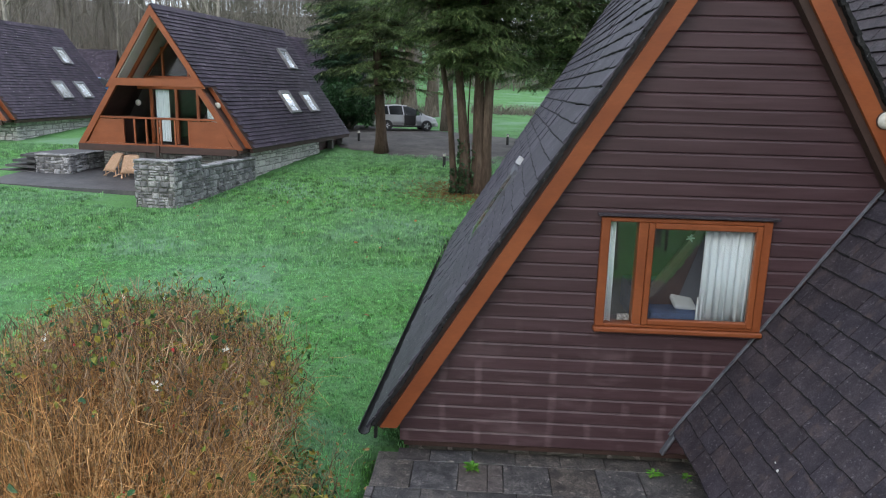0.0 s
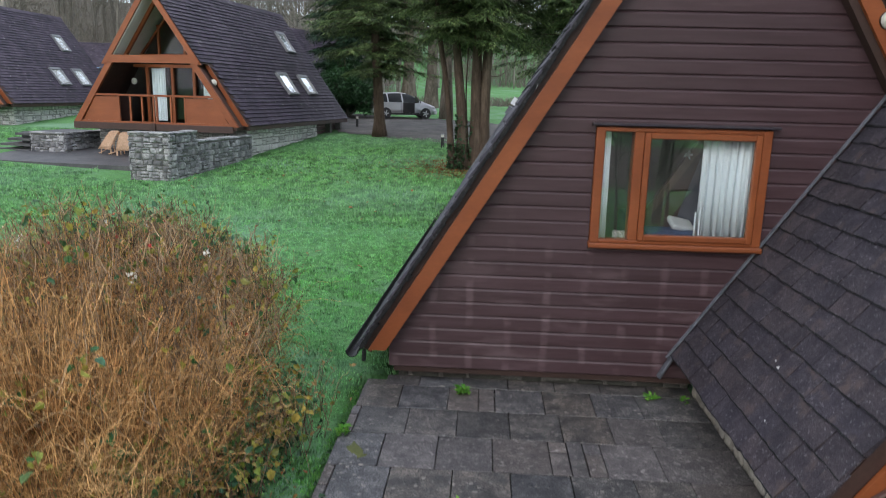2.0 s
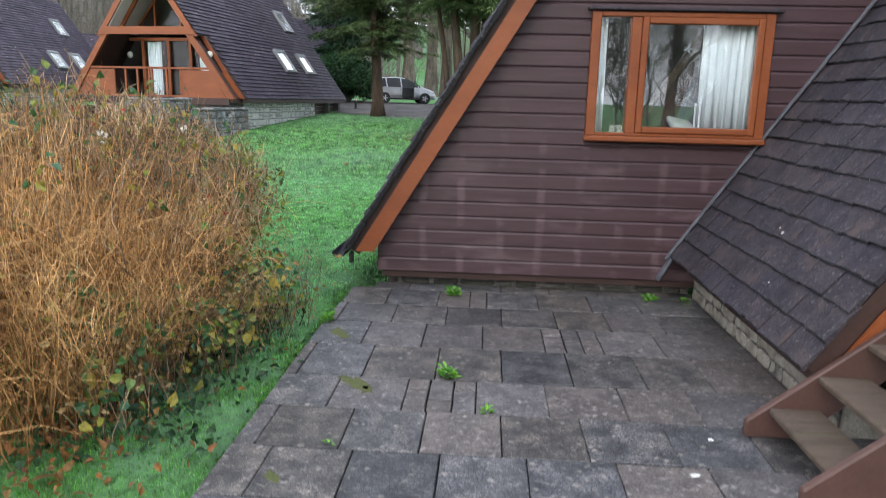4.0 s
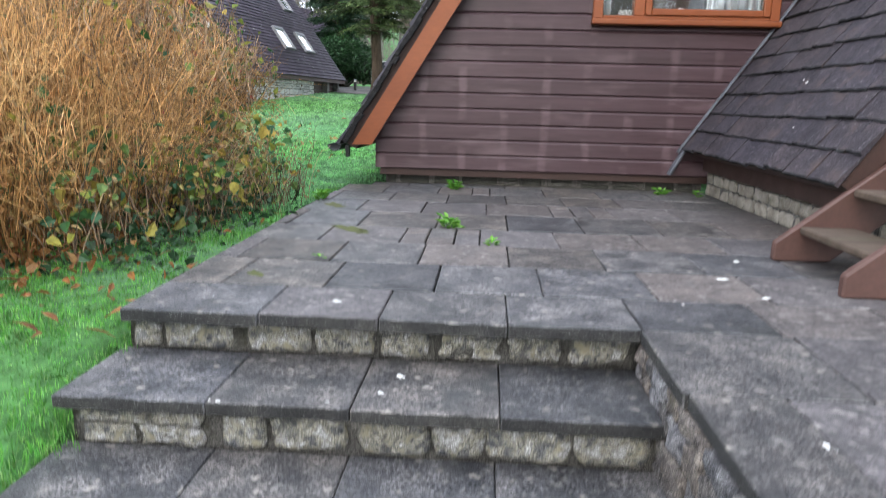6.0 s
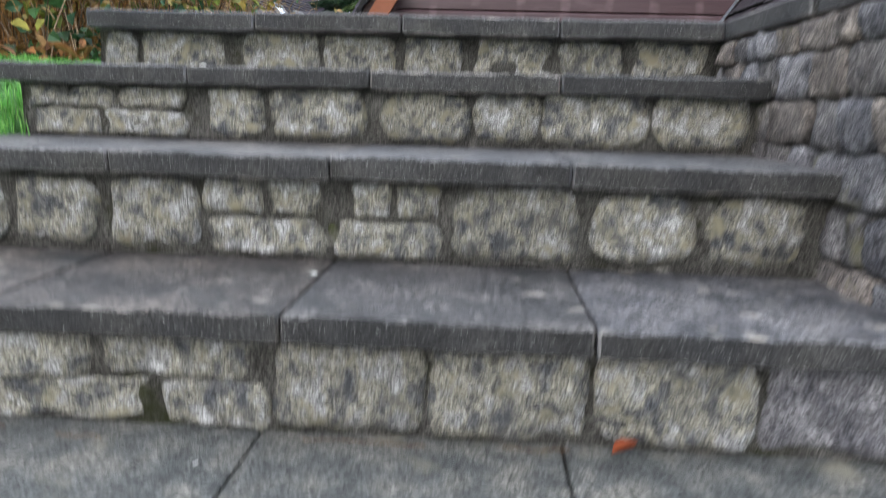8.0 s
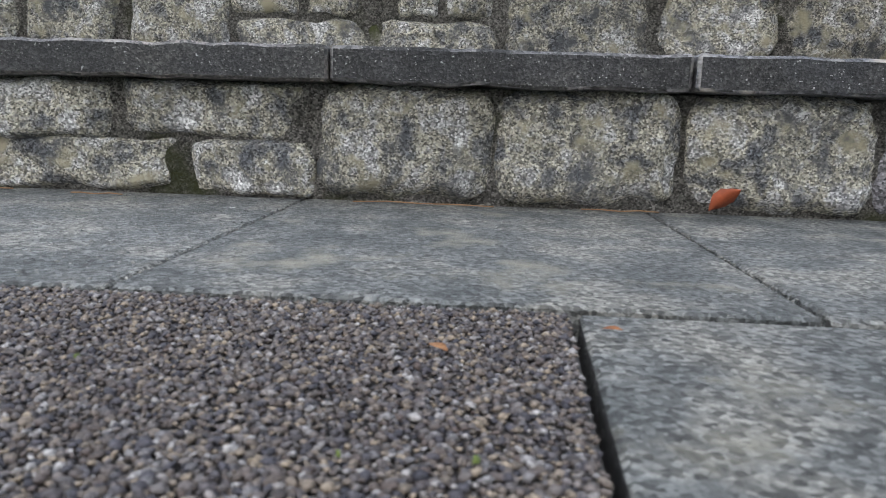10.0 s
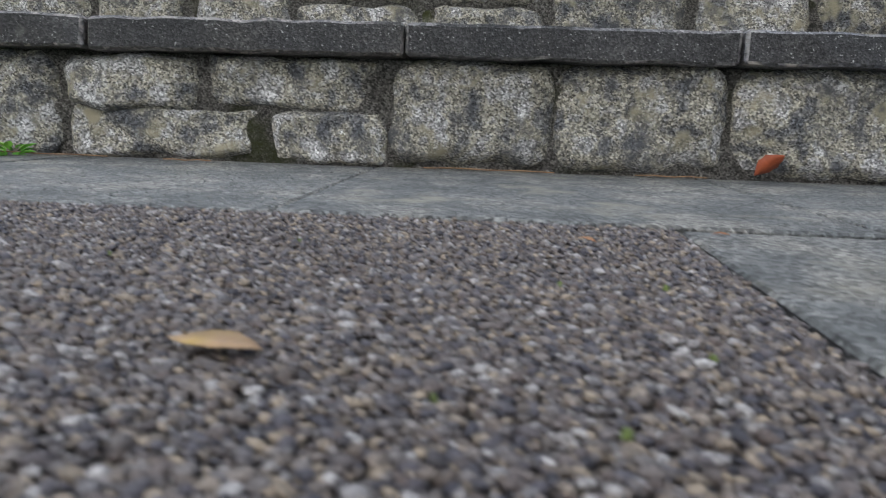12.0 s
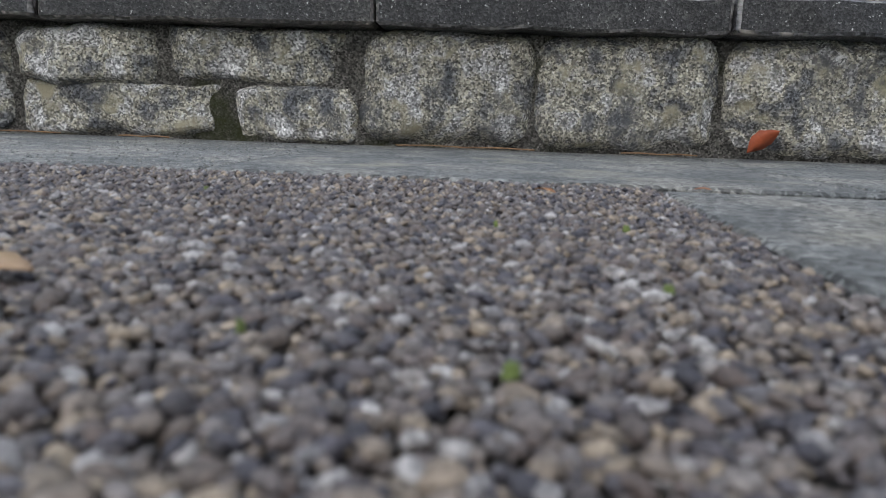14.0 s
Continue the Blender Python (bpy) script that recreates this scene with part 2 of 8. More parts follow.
def stone_mesh(name, w, h, d, mat, seed, rough=0.012, n=4, roundness=0.22):
    """A rough-faced building stone: front towards -y, centred in x and z, its face at y = 0, d deep."""
    rr = random.Random(seed)
    bm = bmesh.new()
    nx, nz = n + (2 if w > 1.6 * h else 0), n
    off = Vector((rr.uniform(0, 50), rr.uniform(0, 50), rr.uniform(0, 50)))
    rad = roundness * min(w, h) * rr.uniform(0.7, 1.15)
    grid = []
    for j in range(nz + 1):
        row = []
        for i in range(nx + 1):
            # steps gathered at the rim, for a rounded edge
            s, t = -math.cos(math.pi * i / nx), -math.cos(math.pi * j / nz)
            x, z = s * w / 2, t * h / 2
            cx, cz = max(0, abs(x) - (w / 2 - rad)), max(0, abs(z) - (h / 2 - rad))
            q = math.hypot(cx, cz)
            if q > rad:
                x -= math.copysign(cx * (1 - rad / q), x)
                z -= math.copysign(cz * (1 - rad / q), z)
            edge = max(abs(s), abs(t))
            y = 0.55 * d * max(0, edge - 0.72) ** 1.6 / 0.28 ** 1.6 * 0.55
            y += rough * noise.noise(Vector((x * 14, 0, z * 14)) + off) + rough * 0.5 * noise.noise(Vector((x * 45, 3, z * 45)) + off)
            x += 0.6 * rough * noise.noise(Vector((z * 22, 7, x * 12)) + off)
            z += 0.6 * rough * noise.noise(Vector((x * 22, 5, z * 12)) + off)
            row.append(bm.verts.new((x, y, z)))
        grid.append(row)
    for j in range(nz):
        for i in range(nx):
            bm.faces.new((grid[j][i], grid[j][i + 1], grid[j + 1][i + 1], grid[j + 1][i]))
    rim = grid[0][:] + [r[-1] for r in grid[1:]] + grid[-1][-2::-1] + [r[0] for r in grid[-2:0:-1]]
    back = [bm.verts.new((v.co.x, d, v.co.z)) for v in rim]
    for a in range(len(rim)):
        b = (a + 1) % len(rim)
        bm.faces.new((rim[b], rim[a], back[a], back[b]))
    bmesh.ops.recalc_face_normals(bm, faces=bm.faces)
    return finish(bm, name, mat, True)


# ---- materials ----
M = {}
M["board"] = material("brown_stained_boards", [(0.042, 0.0195, 0.0225), (0.055, 0.028, 0.0325), (0.068, 0.037, 0.043)], scale=2.2, rough=0.45, bump=0.25,
                      bump_scale=30, stretch=(0.6, 1, 9), fine=0.14, fine_scale=12, rand=0.1, stain=(0.1, 0.062, 0.066), stain_scale=1.0, stain_at=0.62, spec=0.45)


def damp_marks(m, colour, spacing, lo, hi):
    """Dull marks that repeat at the studs behind the boards, broken up from board to board."""
    n, l = m.node_tree.nodes, m.node_tree.links
    pos = n.new("ShaderNodeNewGeometry").outputs["Position"]
    xyz = n.new("ShaderNodeSeparateXYZ")
    l.new(pos, xyz.inputs[0])

    def calc(op, a, b=None, clamp=False):
        q = n.new("ShaderNodeMath")
        q.operation, q.use_clamp = op, clamp
        for sock, v in zip(q.inputs, (a, b)):
            if v is None:
                continue
            if hasattr(v, "is_linked"):
                l.new(v, sock)
            else:
                sock.default_value = v
        return q.outputs[0]

    def cloud_of(scale, stretch, a, b):
        mp = n.new("ShaderNodeMapping")
        mp.inputs["Scale"].default_value = stretch
        l.new(pos, mp.inputs["Vector"])
        t = n.new("ShaderNodeTexNoise")
        t.inputs["Scale"].default_value, t.inputs["Detail"].default_value = scale, 5.0
        l.new(mp.outputs[0], t.inputs["Vector"])
        r = n.new("ShaderNodeMapRange")
        r.inputs["From Min"].default_value, r.inputs["From Max"].default_value = a, b
        l.new(t.outputs["Fac"], r.inputs["Value"])
        return r.outputs[0], t.outputs["Fac"]

    wander, raw = cloud_of(3.0, (1, 1, 1), 0.0, 1.0)
    phase = calc("MULTIPLY", calc("ADD", xyz.outputs[0], calc("MULTIPLY", raw, 0.10)), 2 * math.pi / spacing)
    band = calc("MULTIPLY", calc("SUBTRACT", calc("SINE", phase), 0.72), 4.0, True)
    broken, _ = cloud_of(1.0, (2.5, 1, 7.4), 0.44, 0.6)
    smear, _ = cloud_of(1.0, (1.6, 1, 6.5), 0.55, 0.72)
    fade = calc("MULTIPLY", calc("SUBTRACT", hi, xyz.outputs[2]), 1.0 / (hi - lo), True)
    fac = calc("MULTIPLY", calc("MULTIPLY", calc("ADD", calc("MULTIPLY", band, broken), smear, True), fade), 0.7)
    mx = n.new("ShaderNodeMix")
    mx.data_type = "RGBA"
    mx.inputs[7].default_value = (*colour, 1)
    base = n["Principled BSDF"].inputs["Base Color"]
    l.new(base.links[0].from_socket, mx.inputs[6])
    l.new(fac, mx.inputs[0])
    l.new(mx.outputs[2], base)


damp_marks(M["board"], (0.13, 0.086, 0.092), 0.36, 1.6, 2.6)
M["orange"] = material("orange_stained_timber", [(0.19, 0.05, 0.0155), (0.225, 0.061, 0.019), (0.258, 0.074, 0.024)], scale=1.1, rough=0.45, bump=0.2, bump_scale=25,
                       stretch=(1, 1, 3), fine=0.1, fine_scale=16, rand=0.08, spec=0.4)
M["brown"] = material("dark_brown_timber", [(0.04, 0.022, 0.017), (0.06, 0.03, 0.024)], scale=3, rough=0.6, fine=0.2, rand=0.1)
M["stair"] = material("brown_painted_stringer", [(0.07, 0.034, 0.026), (0.1, 0.05, 0.04)], scale=3, rough=0.5, fine=0.15, rand=0.05)
M["tread"] = material("weathered_stair_board", [(0.065, 0.044, 0.031), (0.115, 0.081, 0.058)], scale=4, rough=0.8, fine=0.3, stretch=(1, 5, 1), stain=(0.09, 0.09, 0.05), stain_at=0.6, rand=0.12)
M["slate"] = material("dark_slate_tile", [(0.024, 0.0225, 0.032), (0.039, 0.036, 0.051), (0.063, 0.058, 0.076)], scale=2.5, rough=0.55, bump=0.5, bump_scale=40, fine=0.3,
                      fine_scale=30, rand=0.22, stain=(0.085, 0.08, 0.085), stain_scale=4.0, stain_at=0.64, speck=(0.36, 0.36, 0.36), speck_scale=34, speck_at=0.69, speck_soft=0.03, spec=0.45)
M["slate_wing"] = material("brown_grey_roof_tile", [(0.021, 0.0175, 0.025), (0.036, 0.0295, 0.038), (0.06, 0.049, 0.057)], scale=5, rough=0.7, bump=0.7, bump_scale=110, fine=0.35,
                           fine_scale=70, rand=0.09, tint=0.05, stain=(0.074, 0.053, 0.05), stain_scale=4.5, stain_at=0.56, speck=(0.15, 0.14, 0.147), speck_scale=38, speck_at=0.61, speck_soft=0.14, spec=0.35, cells=(170, 0.55, 1.5))
# near-black slate edge: the shadow line of each course is put into its colour
M["slate_tail"] = material("shade_black_slate_tail", [(0.008, 0.008, 0.01), (0.016, 0.016, 0.017), (0.035, 0.035, 0.033)], scale=40, rough=0.9, bump=0.5, bump_scale=200, fine=0.3, fine_scale=120, rand=0.1, spec=0.2,
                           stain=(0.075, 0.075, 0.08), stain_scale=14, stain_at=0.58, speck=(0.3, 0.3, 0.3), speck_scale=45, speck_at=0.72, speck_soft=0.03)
M["roof_far"] = material("brown_grey_concrete_tile", [(0.033, 0.024, 0.04), (0.049, 0.0365, 0.056), (0.072, 0.055, 0.078)], scale=0.8, rough=0.65, bump=0.4, bump_scale=20, fine=0.3,
                         fine_scale=9, rand=0.1, island=0.3, stain=(0.1, 0.1, 0.07), stain_scale=1.2, stain_at=0.66, speck=(0.33, 0.33, 0.31), speck_scale=8, speck_at=0.7, speck_soft=0.03)
M["lead"] = material("grey_lead_flashing", [(0.075, 0.078, 0.09), (0.15, 0.16, 0.185)], scale=5, rough=0.6, fine=0.25, metal=0.2)
M["gutter"] = material("black_plastic_gutter", [(0.012, 0.012, 0.013), (0.02, 0.02, 0.02)], rough=0.4, fine=0.1, rand=0)
M["slab"] = material("grey_concrete_paving_slab", [(0.032, 0.0315, 0.034), (0.071, 0.067, 0.0675), (0.132, 0.121, 0.115)], scale=7, band=0.15, rough=0.48, bump=0.8, bump_scale=110, fine=0.5,
                     fine_scale=75, rand=0.26, tint=0.08, stain=(0.031, 0.033, 0.034), stain_scale=6, stain_at=0.54, speck=(0.2, 0.19, 0.178), speck_scale=30, speck_at=0.6, speck_soft=0.16, spec=0.55, cells=(210, 0.15, 2.4), spots=(11, 0.2, (0.29, 0.265, 0.235)))
M["slab_warm"] = material("pale_pinkish_paving_slab", [(0.062, 0.055, 0.056), (0.107, 0.094, 0.093), (0.16, 0.142, 0.136)], scale=8, rough=0.55, bump=0.9, bump_scale=90, fine=0.5,
                          fine_scale=70, rand=0.2, tint=0.05, stain=(0.052, 0.051, 0.05), stain_scale=7, stain_at=0.56, speck=(0.26, 0.24, 0.225), speck_scale=24, speck_at=0.57, speck_soft=0.16, spec=0.5, cells=(210, 0.5, 1.5))
M["slab_edge"] = material("dark_slab_edge", [(0.013, 0.013, 0.014), (0.027, 0.026, 0.026), (0.05, 0.048, 0.044)], scale=7, rough=0.7, bump=0.9, bump_scale=150, fine=0.45, fine_scale=160, rand=0.1,
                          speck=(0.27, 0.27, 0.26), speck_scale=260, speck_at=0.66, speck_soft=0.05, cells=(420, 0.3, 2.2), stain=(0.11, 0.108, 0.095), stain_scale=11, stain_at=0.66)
M["stone"] = material("pale_lichened_granite", [(0.078, 0.081, 0.087), (0.148, 0.146, 0.139), (0.262, 0.246, 0.196), (0.272, 0.268, 0.258), (0.4, 0.396, 0.39)], scale=24, band=0.15, rough=0.9, bump=1.0, bump_scale=70, bump_dist=0.008, fine=0.4, fine_scale=130,
                      rand=0.14, stain=(0.06, 0.062, 0.066), stain_scale=13, stain_at=0.55, spec=0.2, cells=(400, 0.25, 1.85), speck=(0.25, 0.228, 0.16), speck_scale=20, speck_at=0.58, speck_soft=0.14)
M["stone_brown"] = material("brown_grey_rubble_stone", [(0.07, 0.066, 0.069), (0.15, 0.138, 0.134), (0.28, 0.26, 0.245)], scale=20, rough=0.9, bump=1.0, bump_scale=50, bump_dist=0.01, fine=0.45, fine_scale=110, rand=0.25, tint=0.08,
                            stain=(0.17, 0.155, 0.085), stain_scale=7, stain_at=0.59, spec=0.2, cells=(300, 0.35, 1.8))
M["mortar"] = material("tan_grey_mossy_mortar", [(0.085, 0.08, 0.072), (0.15, 0.143, 0.13), (0.21, 0.2, 0.185)], scale=13, rough=0.95, bump=1.0, bump_scale=90, bump_dist=0.008, fine=0.4, fine_scale=150,
                       stain=(0.05, 0.055, 0.022), stain_scale=6, stain_at=0.57, rand=0, spec=0.15, cells=(430, 0.35, 1.8))
M["grass_ground"] = material("damp_grass_sward", [(0.07, 0.19, 0.055), (0.105, 0.255, 0.08), (0.135, 0.295, 0.12)], scale=0.6, rough=0.85, bump=1.0, bump_scale=26, bump_dist=0.03, fine=0.5,
                             fine_scale=20, rand=0, stain=(0.15, 0.27, 0.16), stain_scale=0.28, stain_at=0.5, spec=0.2)
M["glass"] = glass_material("window_glass", plain=0.13)
M["glass_far"] = glass_material("balcony_glass", plain=0.025)
M["white"] = material("white_curtain_cloth", [(0.8, 0.87, 0.9), (0.86, 0.93, 0.96)], rough=0.9, fine=0.05, rand=0, bump=0.1)
M["dark_room"] = material("dim_interior_plaster", [(0.16, 0.14, 0.125), (0.2, 0.18, 0.16)], rough=0.9, fine=0.1, rand=0)

# ---- ground ----
Y_PTS = [-40, -3, 0.9, 1.4, 2.5, 4, 7, 18, 30, 36, 45, 95, 200, 3000]
Z_PTS = [-1.2, -0.05, -0.03, 0.11, 0.58, 0.67, 0.70, 1.17, 1.76, 2.12, 2.5, 4.5, 9.0, 60.0]
STEP_L = -1.03  # outer end of the steps and the terrace


def ground_z(x, y):
    z = float(np.interp(y, Y_PTS, Z_PTS))
    if x < -1.2 and y < 7:
        z += 0.05 * min(1.0, (-1.2 - x) / 3)
    if y > 8:
        z += 0.10 * noise.noise(Vector((x * 0.11, y * 0.11, 0))) * min(1, (y - 8) / 6)
        z += min(3.0, max(0, -x - 24) * 0.05)
        z += 0.6 * min(1, max(0, (y - 38.5) / 4.5)) * min(1, max(0, (-x - 17) / 4))
        if y > 58:
            z += 9 * min(1, (y - 58) / 60) * min(1, max(0, (-x - 6 + max(0, y - 100) * 0.6) / 14))
        z -= 0.2 * math.exp(-((x + 11) / 6) ** 2 - ((y - 20) / 4) ** 2)
    return z


def spread(lo, hi, step, far, grow=1.28):
    mid = list(np.arange(lo, hi + 1e-6, step))
    a, s = [], step
    v = lo
    while v > -far:
        s *= grow
        v -= s
        a.append(v)
    b, s = [], step
    v = hi
    while v < far:
        s *= grow
        v += s
        b.append(v)
    return a[::-1] + mid + b


def paved(x, y):
    return (x > STEP_L + 0.02 and -4 < y < 6.6) or (x > -0.7 and 6.6 <= y < 15.5 and x < 9)


gx, gy = spread(-12, 3.96, 0.14, 2500), spread(-0.2, 30, 0.16, 2500)
gv = [(x, y, -0.16 if paved(x, y) else ground_z(x, y)) for y in gy for x in gx]
nx_ = len(gx)
gf = [(j * nx_ + i, j * nx_ + i + 1, (j + 1) * nx_ + i + 1, (j + 1) * nx_ + i) for j in range(len(gy) - 1) for i in range(nx_ - 1)]
ground = tagged(part("ground", mesh_np("ground", gv, gf, M["grass_ground"], True), None), "damp green lawn rising gently to the woods", "lawn", kind="structure")

# ---- terrace, steps and lower paving ----
TOP, TH = 0.748, 0.05
terrace = tagged(part("terrace", bx(-0.97, 2.53, 0.0, 4.5, 6.62, TOP - TH - 0.006), M["mortar"]), "raised terrace of grey concrete paving slabs", "terrace", kind="structure")
box_bm = bx(0.83, 1.47, 0.0, 4.5, 2.55, TOP - TH - 0.006)
part("terrace_core", box_bm, M["mortar"], terrace)


def slab(x0, y0, x1, y1, top, parent, thick=TH, gap=0.005, bevel=0.005, mat=None, skew=0.004, edge=True, worn=0.0, settle=0.0025):
    g = gap
    bm = bmesh.new()
    box(bm, x0 + g, y0 + g, -thick, x1 - g, y1 - g, 0, bevel)
    if worn:
        long_ = [e for e in bm.edges if abs(e.verts[0].co.x - e.verts[1].co.x) > 0.8 * (x1 - x0 - 2 * g - 2 * bevel)]
        bmesh.ops.subdivide_edges(bm, edges=long_, cuts=11)
        for v in bm.verts:
            if v.co.y < y0 + g + 2 * bevel:
                q = Vector((v.co.x * 16, y0 * 31, v.co.z * 20))
                v.co.y += worn * (noise.noise(q) + 0.5 * noise.noise(q * 3.3))
                v.co.z += 0.6 * worn * noise.noise(q * 1.3 + Vector((5, 5, 5)))
    cx, cy = (x0 + x1) / 2, (y0 + y1) / 2
    for v in bm.verts:
        v.co.z += 0.0008 * noise.noise(v.co * 9)
    t1, t2, dz = R.uniform(-skew, skew), R.uniform(-skew, skew), R.uniform(-settle, settle)
    for v in bm.verts:
        v.co.z += t1 * (v.co.x - cx) + t2 * (v.co.y - cy) + dz
        v.co.x += 0.002 * noise.noise(Vector((v.co.y * 7, cx, 1)))
        v.co.y += 0.002 * noise.noise(Vector((v.co.x * 7, cy, 4)))
    ob = part("paving_slab", bm, mat or M["slab"], parent)
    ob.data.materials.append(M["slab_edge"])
    # front faces and outer left faces take the darker edge material
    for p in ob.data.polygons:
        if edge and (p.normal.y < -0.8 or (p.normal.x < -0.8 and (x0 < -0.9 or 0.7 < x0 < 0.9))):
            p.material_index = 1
    ob.location.z = top
    return ob


TERRACE_ROWS = [
    (2.44, 2.83, [-1.0, -0.51, -0.09, 0.35, 0.80, 1.26, 1.72, 2.2]),
    (2.83, 3.30, [-1.0, -0.78, -0.37, 0.07, 0.50, 0.94, 1.39, 1.85, 2.3]),
    (3.30, 3.78, [-1.0, -0.88, -0.45, -0.04, 0.38, 0.82, 1.27, 1.72, 2.2]),
    (3.78, 4.25, [-1.0, -0.62, -0.19, -0.05, 0.10, 0.24, 0.66, 1.11, 1.53, 2.0, 2.3]),
    (4.25, 4.84, [-1.0, -0.92, -0.50, -0.03, 0.40, 0.85, 1.31, 1.73, 2.2]),
    (4.84, 5.37, [-1.0, -0.61, -0.17, 0.27, 0.72, 0.87, 1.0, 1.14, 1.57, 2.2]),
    (5.37, 5.87, [-0.98, -0.90, -0.46, -0.03, 0.42, 0.86, 1.28, 1.70, 2.2]),
    (5.87, 6.37, [-0.96, -0.58, -0.13, 0.15, 0.30, 0.75, 1.2, 1.62, 2.2]),
    (6.37, 6.62, [-0.76, -0.43, 0.0, 0.43, 0.88, 1.32, 1.78, 2.2]),
    (1.92, 2.44, [0.79, 1.28, 1.74, 2.2, 2.66]),
    (1.40, 1.92, [0.80, 1.05, 1.52, 1.98, 2.44]),
]
WARM = [{1, 5, 6}, {5, 6, 7}, {3}, {1, 5, 6, 7, 8, 9}, {7}, {1, 2, 3, 7, 8}, {6}, {2, 3}, {0}, {1, 2}, {1, 3}]
for (y0, y1, xs), warm in zip(TERRACE_ROWS, WARM):
    for i, (x0, x1) in enumerate(zip(xs, xs[1:])):
        small = x1 - x0 < 0.2
        if small:
            ym = y0 + (y1 - y0) * R.choice((0.34, 0.5, 0.66))
            slab(x0, y0, x1, ym, TOP, terrace, gap=0.005, mat=M["slab_warm"])
            slab(x0, ym, x1, y1, TOP, terrace, gap=0.005, mat=M["slab_warm"])
        else:
            slab(x0, y0, x1, y1, TOP, terrace, gap=R.uniform(0.0015, 0.0045), mat=M["slab_warm"] if i in warm else None, worn=0.006 if y0 < 2.5 else 0.0)
# the rest of the terrace beyond the stair
part("paved_area", bx(2.21, 2.0, TOP - TH, 4.5, 3.74, TOP - 0.004), M["slab"], terrace)

TREADS = [
    ("t1", 1.36, 1.75, 0.200, [-1.04, -0.58, -0.129, 0.323, 0.80]),
    ("t2", 1.69, 2.14, 0.405, [-1.03, -0.55, -0.13, 0.316, 0.80]),
    ("t3", 2.08, 2.52, 0.578, [-1.035, -0.557, -0.12, 0.325, 0.80]),
]
garden_steps = tagged(empty("garden_steps"), "four garden steps of paving slabs on rough granite risers", "steps", kind="structure")
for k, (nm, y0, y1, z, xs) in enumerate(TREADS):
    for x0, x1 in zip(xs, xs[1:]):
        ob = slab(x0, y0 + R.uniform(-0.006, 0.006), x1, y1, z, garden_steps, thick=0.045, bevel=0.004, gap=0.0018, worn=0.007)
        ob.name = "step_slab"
    part("step_core", bx(-1.0, y0 + 0.057, -0.1 if k == 0 else TREADS[k - 1][3] - 0.06, 0.83, y1 + 0.02, z - 0.049), M["mortar"], garden_steps)
part("step_core", bx(-0.99, 2.527, 0.5, 0.83, 2.56, TOP - TH - 0.002), M["mortar"], garden_steps)

# stones of the four risers: (face y, [(x0, z0, x1, z1), ...])
RISERS = [
    (1.395, [(-1.0, 0.0, -0.86, 0.145), (-0.85, 0.0, -0.655, 0.15), (-0.63, 0.078, -0.44, 0.145), (-0.42, 0.08, -0.175, 0.148), (-0.635, 0.004, -0.345, 0.072),
             (-0.335, 0.004, -0.165, 0.072), (-0.15, 0.012, 0.078, 0.15), (0.09, 0.012, 0.32, 0.15), (0.338, 0.012, 0.565, 0.152), (0.58, 0.01, 0.78, 0.15)]),
    (1.73, [(-1.0, 0.21, -0.79, 0.35), (-0.77, 0.215, -0.6, 0.345), (-0.575, 0.215, -0.40, 0.345), (-0.385, 0.285, -0.27, 0.35), (-0.262, 0.285, -0.155, 0.35),
            (-0.385, 0.21, -0.145, 0.275), (-0.095, 0.285, -0.02, 0.352), (-0.012, 0.285, 0.078, 0.352), (-0.13, 0.21, 0.08, 0.275), (0.088, 0.215, 0.345, 0.352),
            (0.362, 0.22, 0.555, 0.345), (0.58, 0.22, 0.765, 0.345)]),
    (2.12, [(-0.99, 0.478, -0.755, 0.525), (-0.745, 0.478, -0.585, 0.528), (-0.97, 0.412, -0.80, 0.47), (-0.79, 0.412, -0.58, 0.468), (-0.525, 0.415, -0.39, 0.53),
            (-0.375, 0.42, -0.14, 0.53), (-0.095, 0.415, 0.115, 0.532), (0.128, 0.42, 0.285, 0.535), (0.292, 0.42, 0.54, 0.54), (0.555, 0.42, 0.78, 0.545)]),
    (2.505, [(-0.98, 0.585, -0.885, 0.695), (-0.875, 0.59, -0.62, 0.695), (-0.565, 0.59, -0.335, 0.70), (-0.33, 0.59, -0.11, 0.695), (-0.09, 0.588, 0.085, 0.695),
             (0.115, 0.588, 0.34, 0.695), (0.355, 0.588, 0.545, 0.695), (0.56, 0.59, 0.785, 0.70)]),
]
sd = 100
for fy, stones in RISERS:
    for x0, z0, x1, z1 in stones:
        sd += 1
        near = fy < 1.5
        grow_ = 0.012 if near else 0.010
        me = stone_mesh("stone", x1 - x0 + grow_, z1 - z0 + grow_, 0.07, M["stone_brown"] if near and x0 > 0.57 else M["stone"], sd, rough=0.016, n=22 if near else 10, roundness=0.3 if near else 0.42)
        ob = part("stone", me, None, garden_steps)
        ob.location = ((x0 + x1) / 2, fy + R.uniform(-0.006, 0.006), (z0 + z1) / 2)


